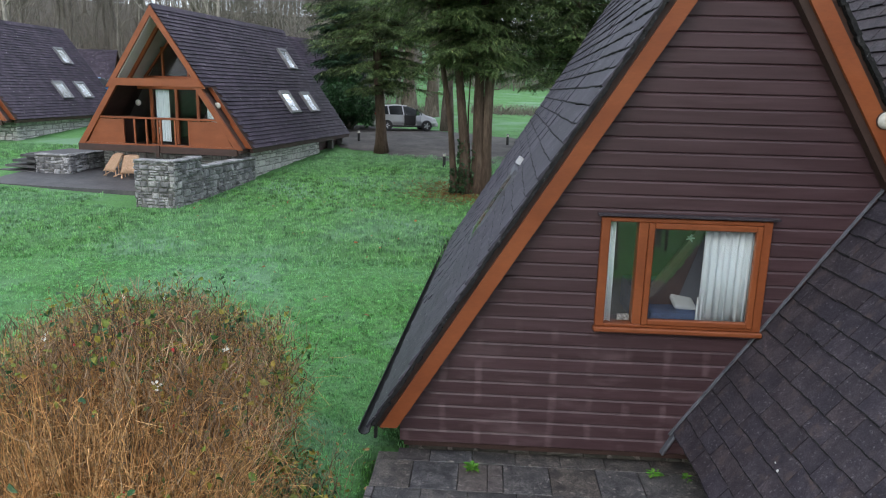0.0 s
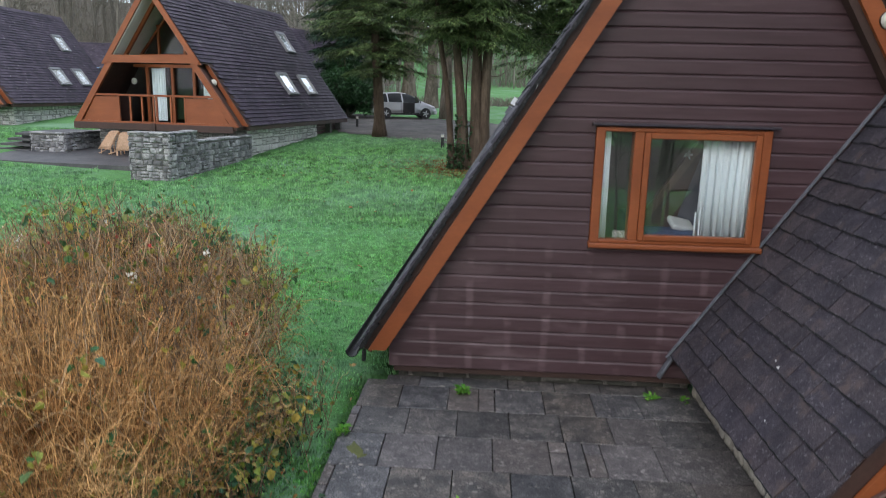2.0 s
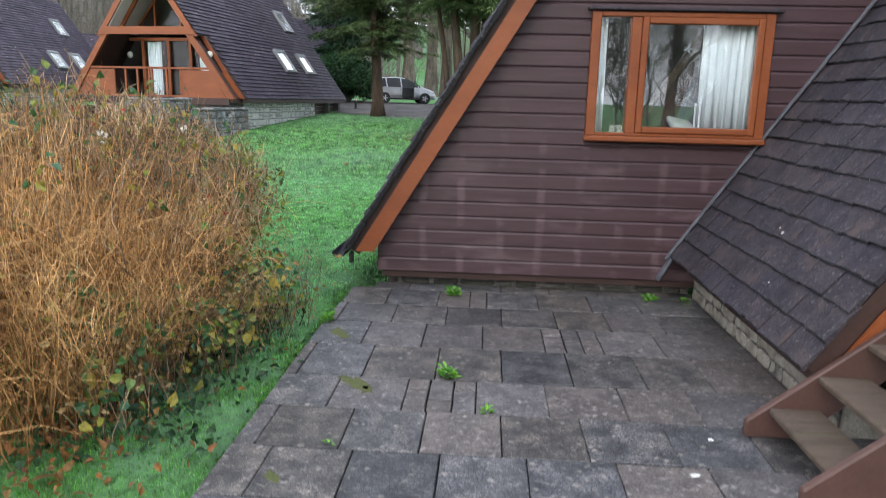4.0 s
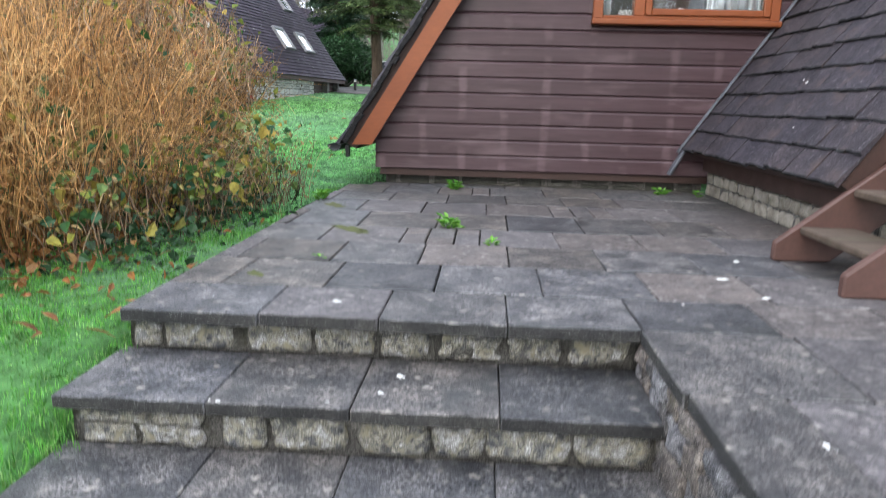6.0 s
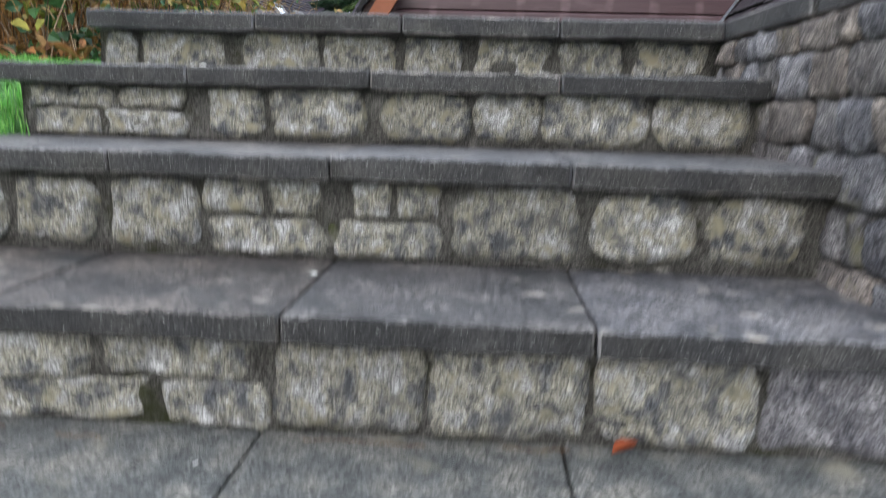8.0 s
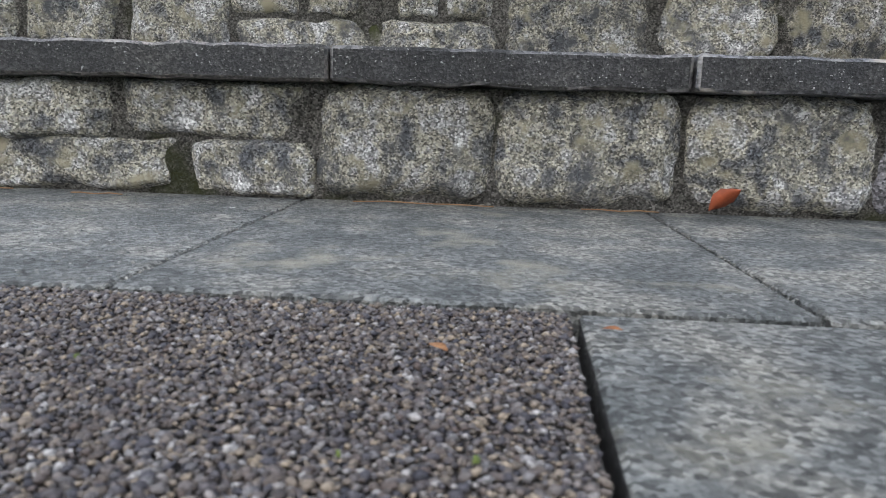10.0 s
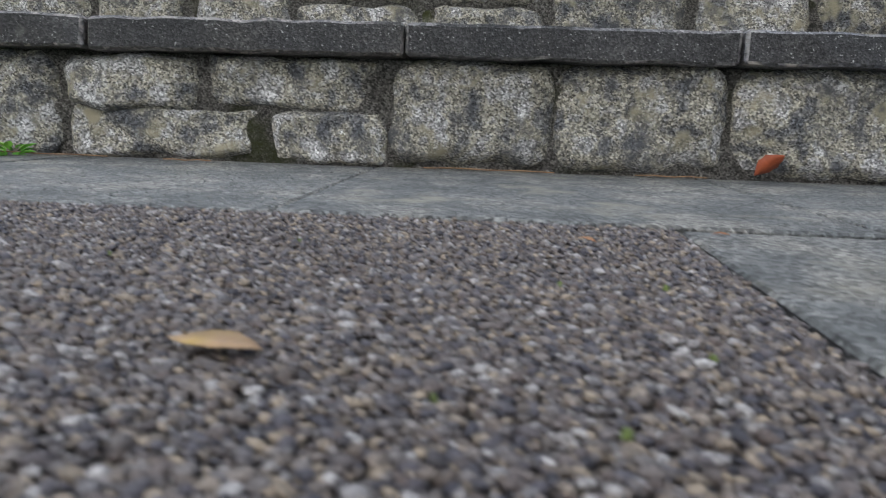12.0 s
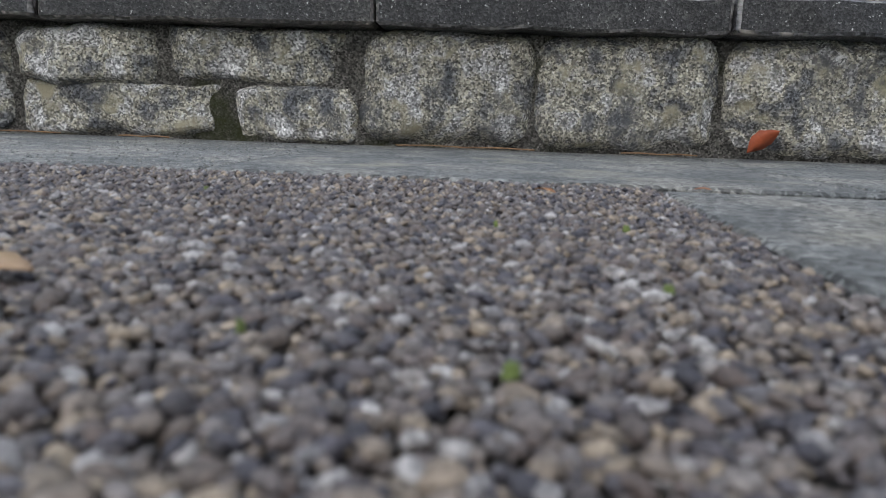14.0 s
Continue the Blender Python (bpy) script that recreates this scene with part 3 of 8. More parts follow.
def pointing(x0, x1, y, z0, z1, step, seed):
    """The uneven mortar between the stones of a riser, pressed in here and there."""
    bm = bmesh.new()
    nx, nz = int((x1 - x0) / step), max(4, int((z1 - z0) / step))
    o = Vector((seed * 3.7, 0, 0))
    rows = [[bm.verts.new((x0 + (x1 - x0) * i / nx, y + 0.006 * noise.noise(Vector((x0 + (x1 - x0) * i / nx, 0, z0 + (z1 - z0) * j / nz)) * 17 + o)
                           + 0.003 * noise.noise(Vector((x0 + (x1 - x0) * i / nx, 3, z0 + (z1 - z0) * j / nz)) * 60 + o), z0 + (z1 - z0) * j / nz)) for i in range(nx + 1)] for j in range(nz + 1)]
    for a, b in zip(rows, rows[1:]):
        for i in range(nx):
            bm.faces.new((a[i], a[i + 1], b[i + 1], b[i]))
    bmesh.ops.solidify(bm, geom=bm.faces[:], thickness=-0.02)
    bmesh.ops.recalc_face_normals(bm, faces=bm.faces)
    return part("pointing", bm, M["mortar"], garden_steps, smooth=True)


for k, (y, z0, z1, st) in enumerate([(1.411, -0.01, 0.153, 0.009), (1.744, 0.195, 0.358, 0.013), (2.134, 0.40, 0.532, 0.016), (2.518, 0.573, 0.696, 0.018)]):
    pointing(-1.0, 0.8, y, z0, z1, st, k)


def course_stones(parent, length, z0, z1, m, mat, seed, hs=(0.1, 0.19), ws=(0.14, 0.36), d=0.07, n=6, rough=0.014, name="stone", gap=0.012, roundness=0.28):
    """Random coursed rubble on a wall face; m maps (along, 0, up) with the face towards local -y."""
    rr = random.Random(seed)
    z = z0
    out = []
    while z < z1 - 0.03:
        h = min(rr.uniform(*hs), z1 - z)
        if z1 - z - h < 0.06:
            h = z1 - z
        x = -rr.uniform(0, 0.1)
        while x < length:
            w = rr.uniform(*ws)
            a, b = max(x, 0), min(x + w, length)
            if length - b < 0.08:
                b, x = length, length
            if b - a > 0.05:
                if h > 0.14 and rr.random() < 0.3:
                    hm = h * rr.uniform(0.4, 0.6)
                    cells = [(z, z + hm), (z + hm, z + h)]
                else:
                    cells = [(z, z + h)]
                for c0, c1 in cells:
                    me = stone_mesh(name, b - a - gap, c1 - c0 - gap, d, mat, rr.randrange(10 ** 6), rough, n, roundness)
                    ob = part(name, me, None, parent)
                    ob.matrix_local = m @ Matrix.Translation(((a + b) / 2, rr.uniform(-0.008, 0.008), (c0 + c1) / 2))
                    out.append(ob)
            x += w
        z += h
    return out


# cheek wall beside the steps and its return
cheek = pose(0.79, 2.5, 0, 0, 0, -90)
course_stones(terrace, 1.08, 0.0, TOP - TH - 0.004, cheek, M["stone_brown"], 5, hs=(0.055, 0.12), ws=(0.07, 0.2), n=7, rough=0.017, gap=0.004, roundness=0.28, d=0.035)
course_stones(terrace, 1.6, 0.0, TOP - TH - 0.004, pose(0.86, 1.44, 0), M["stone_brown"], 6, hs=(0.07, 0.14), ws=(0.09, 0.24), n=6, gap=0.007, roundness=0.34, d=0.055)

# ---- lower paving ----
lower_paving = tagged(part("pavement", bx(-1.6, -4, -0.15, 4.5, 1.46, -0.055), M["mortar"]), "concrete paving slabs with exposed pebbles at the foot of the steps", "paving", kind="structure")
M["slab_smooth"] = material("smooth_blue_grey_slab", [(0.068, 0.073, 0.071), (0.112, 0.115, 0.11), (0.185, 0.178, 0.157)], scale=12, band=0.13, rough=0.58, bump=0.8, bump_scale=200, bump_dist=0.006, fine=0.5, fine_scale=330,
                            rand=0.08, stain=(0.235, 0.22, 0.17), stain_scale=8, stain_at=0.57, spec=0.45, cells=(260, 0.25, 1.9))
M["pebble_bed"] = material("dark_cement_between_pebbles", [(0.028, 0.026, 0.025), (0.055, 0.05, 0.047)], scale=30, rough=0.9, bump=1.0, bump_scale=500, bump_dist=0.002, fine=0.4, fine_scale=600, rand=0)
ASKEW = 0.05  # this row of slabs was laid a little askew
PEBBLE_SLAB = (-0.45, 0.43, 0.118, 0.895)
for y0, y1, xs in [(0.895, 1.46, [-1.05, -0.62, -0.172, 0.29, 0.76, 1.2]), (0.43, 0.895, [-1.25, -0.86, -0.45, 0.118, 0.575, 1.25]), (-0.03, 0.43, [-1.1, -0.57, -0.11, 0.34, 0.8, 1.25]),
                   (-0.49, -0.03, [-1.25, -0.8, -0.335, 0.118, 0.575, 1.25])]:
    for x0, x1 in zip(xs, xs[1:]):
        pebbly = (x0, y0) == PEBBLE_SLAB[:2]
        ob = slab(x0, y0, x1, y1, -0.0052 if pebbly else -0.003 if y0 == 0.43 else -0.002, lower_paving, gap=0.003, bevel=0.002, skew=0.0 if pebbly else 0.0012, edge=False, settle=0.0 if pebbly else 0.0012, mat=M["pebble_bed"] if pebbly else M["slab_smooth"])
        if y0 == 0.43:
            for v in ob.data.vertices:
                v.co.x += ASKEW * (v.co.y - 0.60)
            # side faces in the joints of this row take the dark edge material
            for f in ob.data.polygons:
                f.material_index = 1 if abs(f.normal.x) > 0.8 else 0

# plain slabs of the rest of the lower paving
for j in range(9):
    for i in range(12):
        x, y = -1.25 + 0.46 * i - 0.2 * (j % 2), -0.95 - 0.46 * j + 3 * 0.46
        if (y < -0.5 or x > 1.26) and x + 0.46 < 4.5:
            slab(x, y, x + 0.46, y + 0.46, -0.004, lower_paving, gap=0.003, bevel=0.003, skew=0.0012, edge=False, mat=M["slab_smooth"])

# ---- the near chalet: gable wall of boards ----
GY = 6.50          # face of the boards
PITCH = 0.62       # run over rise of the roofs
RX, RZ = 2.22, 6.31  # ridge
EZ = 1.12          # eaves


def roof_x(z):
    return -1.0 + PITCH * (z - EZ)


chalet = tagged(empty("chalet"), "dark brown boarded timber chalet with orange bargeboards and slate roof", "house")
WX0, WX1, WZ0, WZ1 = 1.115, 2.657, 2.16, 3.262
wall_bm = bmesh.new()
prism(wall_bm, [(-0.72, 0.93), (WX0, 0.93), (WX0, 4.4), (roof_x(4.4) + 0.2, 4.4), (roof_x(1.2) + 0.2, 1.2), (-0.72, 1.2)], "y", GY + 0.022, GY + 0.16)
prism(wall_bm, [(WX0, 0.93), (WX1, 0.93), (WX1, WZ0), (WX0, WZ0)], "y", GY + 0.022, GY + 0.16)
prism(wall_bm, [(WX0, WZ1), (WX1, WZ1), (WX1, 5.2), (RX, 5.9), (WX0 + 0.3, 4.4), (WX0, 4.4)], "y", GY + 0.022, GY + 0.16)
prism(wall_bm, [(WX1, 0.93), (5.0, 0.93), (4.6, 2.2), (WX1, 5.2)], "y", GY + 0.022, GY + 0.16)
part("gable_wall", wall_bm, M["brown"], chalet)


def board(x0, x1, x2, x3, z, h, parent):
    """A siding board: bottom edge x0..x1, top edge x2..x3, with a rounded lower lip and a groove above."""
    bm = bmesh.new()
    prof = [(0.022, 0.0), (0.006, 0.0), (0.0, 0.007), (0.0, h - 0.023), (0.013, h - 0.005), (0.016, h - 0.001), (0.022, h - 0.001)]
    a, b = [], []
    for y, dz in prof:
        f = dz / h
        a.append(bm.verts.new((x0 + (x2 - x0) * f, GY + y, z + dz)))
        b.append(bm.verts.new((x1 + (x3 - x1) * f, GY + y, z + dz)))
    bm.faces.new(a)
    bm.faces.new(b[::-1])
    for i in range(len(prof)):
        j = (i + 1) % len(prof)
        bm.faces.new((a[i], a[j], b[j], b[i]))
    bmesh.ops.recalc_face_normals(bm, faces=bm.faces)
    return part("board", bm, M["board"], parent)


z = 0.892
while z < 5.7:
    BP = 0.1359 if z < 3.3 else 0.1315
    zt = min(z + BP, 5.75)
    l0, l1 = max(-0.74, roof_x(z) + 0.15), max(-0.74, roof_x(zt) + 0.15)
    r0, r1 = min(5.0, 2 * RX - roof_x(z) - 0.2), min(5.0, 2 * RX - roof_x(zt) - 0.2)
    if zt > WZ0 + 0.02 and z < WZ1 - 0.02:
        board(l0, WX0 - 0.002, l1, WX0 - 0.002, z, zt - z, chalet)
        board(WX1 + 0.002, r0, WX1 + 0.002, r1, z, zt - z, chalet)
        if zt > WZ1 + 0.03:
            board(WX0, WX1, WX0, WX1, WZ1 + 0.002, zt - WZ1 - 0.002, chalet)
        if z < WZ0 - 0.03:
            board(WX0, WX1, WX0, WX1, z, WZ0 - z - 0.002, chalet)
    else:
        board(l0, r0, l1, r1, z, zt - z, chalet)
    z += BP
part("base_beam", bx(-0.7, GY + 0.03, 0.83, 4.0, GY + 0.15, 0.892), M["brown"], chalet)
plinth = tagged(part("plinth_wall", bx(-0.66, GY + 0.13, 0.3, 2.2, GY + 0.25, 0.86), M["mortar"]), "low rough stone plinth under the boarded gable", "wall", kind="structure")
# grey plinth stone, with the shade below the boards put into its colour
M["stone_dark"] = material("shade_dark_stone", [(0.04, 0.04, 0.034), (0.08, 0.078, 0.066)], scale=9, rough=0.95, bump=0.8, bump_scale=90, fine=0.4, fine_scale=80, rand=0.2)
course_stones(plinth, 2.8, 0.70, 0.86, pose(-0.66, GY + 0.12, 0), M["stone_dark"], 8, hs=(0.1, 0.16), ws=(0.18, 0.36), n=4, rough=0.008)

# roof decks
SH = 0.042  # the roof runs back a little askew


def skew(ob):
    for v in ob.data.vertices:
        v.co.x += SH * (v.co.y - 6.36)
    return ob


TN = Vector((-1, 0, PITCH)).normalized()  # outward normal of the left slope

deck = bmesh.new()
prism(deck, [(-1.0, EZ), (RX, RZ), (RX, RZ - 0.24), (-0.9, EZ - 0.06)], "y", 6.39, 15.95)
prism(deck, [(RX, RZ), (2 * RX + 1.0, EZ), (2 * RX + 0.9, EZ - 0.06), (RX, RZ - 0.24)], "y", 6.39, 15.95)
skew(part("roof_deck", deck, M["brown"], chalet))


def barge(x0, z0, x1, z1, y0, y1, w, parent, mat, name="bargeboard", pitch=PITCH):
    """A board along a slope from (x0, z0) to (x1, z1), w wide downwards, cut level at the foot."""
    bm = bmesh.new()
    dx = w / math.sin(math.atan2(1, pitch))
    s = 1 if x1 > x0 else -1
    prism(bm, [(x0, z0), (x1, z1), (x1, z1 - dx / pitch), (x0 + s * dx, z0)], "y", y0, y1)
    return part(name, bm, mat, parent)


barge(-0.925, EZ - 0.02, RX, RZ - 0.13, 6.345, 6.385, 0.145, chalet, M["orange"])
barge(2 * RX + 0.925, EZ - 0.02, RX, RZ - 0.13, 6.345, 6.385, 0.145, chalet, M["orange"])
# soffit boards behind the bargeboards
barge(-0.90, EZ, RX, RZ - 0.2, 6.386, 6.497, 0.10, chalet, M["brown"], "soffit")
barge(2 * RX + 0.80, EZ, RX, RZ - 0.35, 6.386, 6.497, 0.10, chalet, M["brown"], "soffit")
# gutter along the eaves
gb = bmesh.new()
arc = [math.pi * (1 + k / 8) for k in range(9)]
prism(gb, [(-1.07 + 0.062 * math.cos(t), 1.10 + 0.062 * math.sin(t)) for t in arc] + [(-1.07 + 0.055 * math.cos(t), 1.10 + 0.055 * math.sin(t)) for t in arc[::-1]], "y", 6.3, 15.9)
skew(part("gutter", gb, M["gutter"], chalet))
part("gutter_bracket", bx(-0.98, 6.33, 0.99, -0.95, 6.4, 1.09), M["gutter"], chalet)


def slope_frame(x_e, z_e, y0, side=1, pitch=PITCH):
    """Frame on a slope: u along the eaves (+y), v up the slope, w outward. side 1: a slope that faces -x."""
    v = Vector((pitch * side, 0, 1)).normalized()
    u = Vector((0, 1, 0))
    w = v.cross(u) if side < 0 else u.cross(v) * -1
    if w.z < 0:
        w = -w
    m = Matrix.Identity(4)
    m.col[0][:3], m.col[1][:3], m.col[2][:3], m.col[3][:3] = u, v, w, Vector((x_e, y0, z_e))
    return m


def tile_mesh(w, l, t, mat, seed, rag=0.006):
    """A roof tile: u from 0 to w, v from 0 to l, thick at its tail (v = 0)."""
    rr = random.Random(seed)
    bm = bmesh.new()
    n = 5
    top, bot = [], []
    for i in range(n + 1):
        x = w * i / n
        dv = rr.uniform(-rag, rag)
        tt = t + rr.uniform(-0.001, 0.001)
        top.append((bm.verts.new((x, dv, tt - 0.003)), bm.verts.new((x, dv + rr.uniform(0.005, 0.013), tt)), bm.verts.new((x, l, 0.004))))
        bot.append((bm.verts.new((x, dv + 0.002, 0.0)),))
    for i in range(n):
        # tail strip and tail face take the dark colour that paints the course shadow
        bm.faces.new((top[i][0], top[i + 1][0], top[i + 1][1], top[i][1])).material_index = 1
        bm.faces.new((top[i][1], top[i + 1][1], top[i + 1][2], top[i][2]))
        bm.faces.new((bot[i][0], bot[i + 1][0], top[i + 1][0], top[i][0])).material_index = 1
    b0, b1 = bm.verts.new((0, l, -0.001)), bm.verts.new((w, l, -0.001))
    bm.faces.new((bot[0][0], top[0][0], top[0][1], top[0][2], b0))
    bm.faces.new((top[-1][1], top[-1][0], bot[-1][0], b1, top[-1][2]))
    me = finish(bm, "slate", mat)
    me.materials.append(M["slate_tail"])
    return me


def tile_slope(parent, m, length, rise, expo, width, mat, thick, count, key=None, shear=0.0, seed=1, skip=None, name="slate"):
    """Cover a slope with tiles; the `count` first by key become parts, the rest one mesh."""
    rr = random.Random(seed)
    variants = [tile_mesh(width - 0.004, expo * 1.35, thick * (0.8 + 0.1 * k), mat, seed * 50 + k) for k in range(6)]
    spots = []
    v, row = 0.0, 0
    while v < rise - 0.05:
        u = -width * (0.5 if row % 2 else 0.0) + rr.uniform(-0.02, 0.02)
        while u < length:
            if not (skip and skip(u, v)):
                spots.append((u, v, rr.randrange(6), rr.uniform(-0.006, 0.006), rr.uniform(0, 0.006), rr.uniform(-0.012, 0.012)))
            u += width
        v += expo
        row += 1
    spots.sort(key=key or (lambda s: s[0]))
    vs, fs, tails, base = [], [], [], 0
    for i, (u, v, k, du, dw, rz) in enumerate(spots):
        l = Matrix.Translation((u + shear * 0 + du * 0.4, v + du, dw)) @ Matrix.Rotation(rz, 4, "Z")
        a0, a1 = max(0.0, -u) / width, min(width, length - u) / width
        if i < count and a0 == 0 and a1 == 1:
            ob = part(name, variants[k], None, parent)
            mm = m @ l
            if shear:
                mm.translation.x += shear * (mm.translation.y - 6.36)
            ob.matrix_local = mm
        else:
            mm = m @ l
            for vert in variants[k].vertices:
                c = vert.co.copy()
                c.x = min(max(c.x, a0 * width), a1 * width)
                p = mm @ c
                if shear:
                    p.x += shear * (p.y - 6.36)
                vs.append(p)
            for poly in variants[k].polygons:
                fs.append([base + q for q in poly.vertices])
                tails.append(poly.material_index)
            base += len(variants[k].vertices)
    if vs:
        me = bpy.data.meshes.new("slate_field")
        me.from_pydata(vs, [], fs)
        me.materials.append(mat)
        me.materials.append(M["slate_tail"])
        me.polygons.foreach_set("material_index", tails)
        tagged(part("slate_field", me, None, parent), kind="stuff")


SLOPE = math.hypot(3.22, RZ - EZ)
tile_slope(chalet, slope_frame(-1.03, EZ - 0.02, 6.33), 9.62, SLOPE - 0.02, 0.195, 0.27, M["slate"], 0.024, 290, key=lambda s: s[0] + 0.25 * s[1], shear=SH, seed=3)
# ragged slate edge over the bargeboard
rag = bmesh.new()
for k in range(84):
    f0, f1 = k / 84, (k + 1.04) / 84
    t = R.uniform(0.03, 0.045)
    o = R.uniform(-0.006, 0.006)
    p0 = Vector((-0.99 + 3.21 * f0, 0, EZ + (RZ - EZ) * f0))
    p1 = Vector((-0.99 + 3.21 * f1, 0, EZ + (RZ - EZ) * f1))
    p0, p1 = p0 + TN * R.uniform(0.018, 0.034), p1 + TN * R.uniform(0.018, 0.03)
    q = TN * -t
    prism(rag, [(p0.x, p0.z), (p1.x, p1.z), (p1.x + q.x, p1.z + q.z), (p0.x + q.x, p0.z + q.z)], "y", 6.325 + o, 6.41)
    r = Vector((2 * RX, 0, 0))
    prism(rag, [(r.x - p0.x, p0.z), (r.x - p1.x, p1.z), (r.x - p1.x - q.x, p1.z + q.z), (r.x - p0.x - q.x, p0.z + q.z)], "y", 6.325 + o, 6.39)
tagged(part("verge_edge", rag, M["slate_tail"], chalet), kind="stuff")

# roof window standing a little open in the slope
sm = slope_frame(-1.03, EZ - 0.02, 6.33)
def on_slope(u0, u1, v0, v1, w0, w1, bevel=0.0):
    bm = box(bmesh.new(), u0, v0, w0, u1, v1, w1, bevel, sm)
    for v in bm.verts:
        v.co.x += SH * (v.co.y - 6.36)
    bmesh.ops.recalc_face_normals(bm, faces=bm.faces)
    return bm
roof_window = tagged(empty("roof_window"), "grey framed roof window set in the slate slope", "skylight")
for a in [(2.75, 2.79, 1.6, 2.54, -0.02, 0.06), (2.75, 3.65, 2.54, 2.64, -0.02, 0.08), (2.75, 3.65, 1.5, 1.6, -0.02, 0.05)]:
    part("frame", on_slope(*a), M["lead"], roof_window)
M["bright_metal"] = material("bright_aluminium_edge", [(0.62, 0.64, 0.68), (0.78, 0.8, 0.84)], rough=0.35, fine=0.1, rand=0, metal=0.6)
part("frame", on_slope(3.6, 3.65, 1.56, 2.5, -0.02, 0.055), M["bright_metal"], roof_window, "bright metal edge")
part("pane", on_slope(2.79, 3.57, 1.6, 2.54, 0.04, 0.06), M["glass"], roof_window)
part("flashing", on_slope(3.42, 3.58, 2.67, 2.77, 0.02, 0.09), M["bright_metal"], roof_window, "pale metal flashing")

# gable window
window_1 = tagged(empty("window_1"), "orange stained timber window with two panes and white curtains", "window", kind="structure")


def timber(name, x0, z0, x1, z1, y0, y1, bev=0.006, mat="orange", parent=window_1):
    return part(name, bx(x0, y0, z0, x1, y1, z1, bev), M[mat], parent)


F = 0.082
FT = 0.04
timber("window_frame", WX0, WZ0 + 0.05, WX0 + F, WZ1, GY - 0.045, GY + 0.1)
timber("window_frame", WX1 - F, WZ0 + 0.05, WX1, WZ1, GY - 0.045, GY + 0.1)
timber("window_frame", WX0 + F, WZ1 - FT, WX1 - F, WZ1, GY - 0.045, GY + 0.1)
timber("window_frame", WX0 + F, WZ0 + 0.05, WX1 - F, WZ0 + 0.078, GY - 0.045, GY + 0.1)
timber("mullion", 1.458, WZ0 + 0.078, 1.545, WZ1 - FT, GY - 0.04, GY + 0.1)
timber("window_sill", WX0 - 0.012, WZ0, WX1 + 0.012, WZ0 + 0.048, GY - 0.085, GY + 0.1, 0.01)
cx0, cx1, cz0, cz1 = 1.547, WX1 - F - 0.002, WZ0 + 0.08, WZ1 - FT - 0.002
casement = empty("casement")
casement.parent = window_1
for a in [(cx0, cz0, cx0 + 0.055, cz1), (cx1 - 0.055, cz0, cx1, cz1), (cx0 + 0.055, cz0, cx1 - 0.055, cz0 + 0.055), (cx0 + 0.055, cz1 - 0.055, cx1 - 0.055, cz1)]:
    timber("rail", a[0], a[1], a[2], a[3], GY - 0.058, GY + 0.0, 0.008, parent=casement)
pane = part("pane", bx(cx0 + 0.055, GY - 0.03, cz0 + 0.055, cx1 - 0.055, GY - 0.024, cz1 - 0.055), M["glass"], window_1)
pane2 = part("pane", bx(WX0 + F, GY + 0.0, WZ0 + 0.078, 1.458, GY + 0.006, WZ1 - FT), M["glass"], window_1)
for p in (pane, pane2):
    p.visible_shadow = False
part("head_flashing", bx(1.076, GY - 0.075, WZ1 + 0.012, 2.714, GY + 0.012, WZ1 + 0.035, 0.004), M["slate_wing"], window_1, "brown grey weathered drip strip")

M["dropping0"] = material("printed_card", [(0.08, 0.08, 0.08), (0.7, 0.7, 0.68)], scale=60, rough=0.6, rand=0)
# room behind the window
room = tagged(part("room_shell", bx(0.75, GY + 0.165, 1.5, 3.3, GY + 2.6, 3.45), M["dark_room"]), "dim attic room behind the gable window", "room", kind="structure")
rb = bmesh.new()
rb.from_mesh(room.data)
bmesh.ops.delete(rb, geom=[f for f in rb.faces if f.normal.y < -0.9], context="FACES")
bmesh.ops.reverse_faces(rb, faces=rb.faces)
rb.to_mesh(room.data)
rb.free()
M["blue_cloth"] = material("blue_bed_cover", [(0.05, 0.09, 0.2), (0.09, 0.15, 0.3)], scale=6, rough=0.9, rand=0)
M["blue_slope"] = material("grey_blue_attic_lining", [(0.1, 0.12, 0.15), (0.14, 0.16, 0.2)], scale=2, rough=0.9, fine=0.1, rand=0)
bed = tagged(empty("bed"), "bed with blue cover and a white pillow below the window", "bed")
part("cover", bx(1.7, GY + 0.28, 1.9, 2.5, GY + 1.8, 2.27, 0.06, segs=2), M["blue_cloth"], bed)
pl = part("pillow", bx(-0.12, -0.1, -0.03, 0.12, 0.1, 0.03, 0.028, segs=3), M["white"], bed, "white pillow", smooth=True)
pl.matrix_local = pose(2.08, GY + 0.5, 2.31, 20, 12, 8)
ornament = tagged(part("photo_card", bx(1.345, GY + 0.085, 2.238, 1.475, GY + 0.1, 2.3), M["dropping0"]), "small black and white card on the window sill", "card")
rafter = tagged(part("rafter", beam(bmesh.new(), (1.62, GY + 0.5, 2.22), (2.32, GY + 0.5, 3.294), 0.07, 0.075, (0, 1, 0)), M["tread"]), "sloping timber rafter in the dim room", "beam")
attic_slope = tagged(part("attic_slope", prism(bmesh.new(), [(1.85, 2.27), (3.2, 2.27), (3.2, 3.4), (2.42, 3.4)], "y", GY + 0.62, GY + 0.66), M["blue_slope"]), "grey blue sloping attic lining", "wall", kind="structure")
tagged(part("attic_panel", prism(bmesh.new(), [(1.3, 1.6), (1.82, 1.6), (2.3, 3.2), (1.62, 2.16)], "y", GY + 0.56, GY + 0.6), M["brown"]), "dark timber panel below the rafter", "panel", kind="structure")
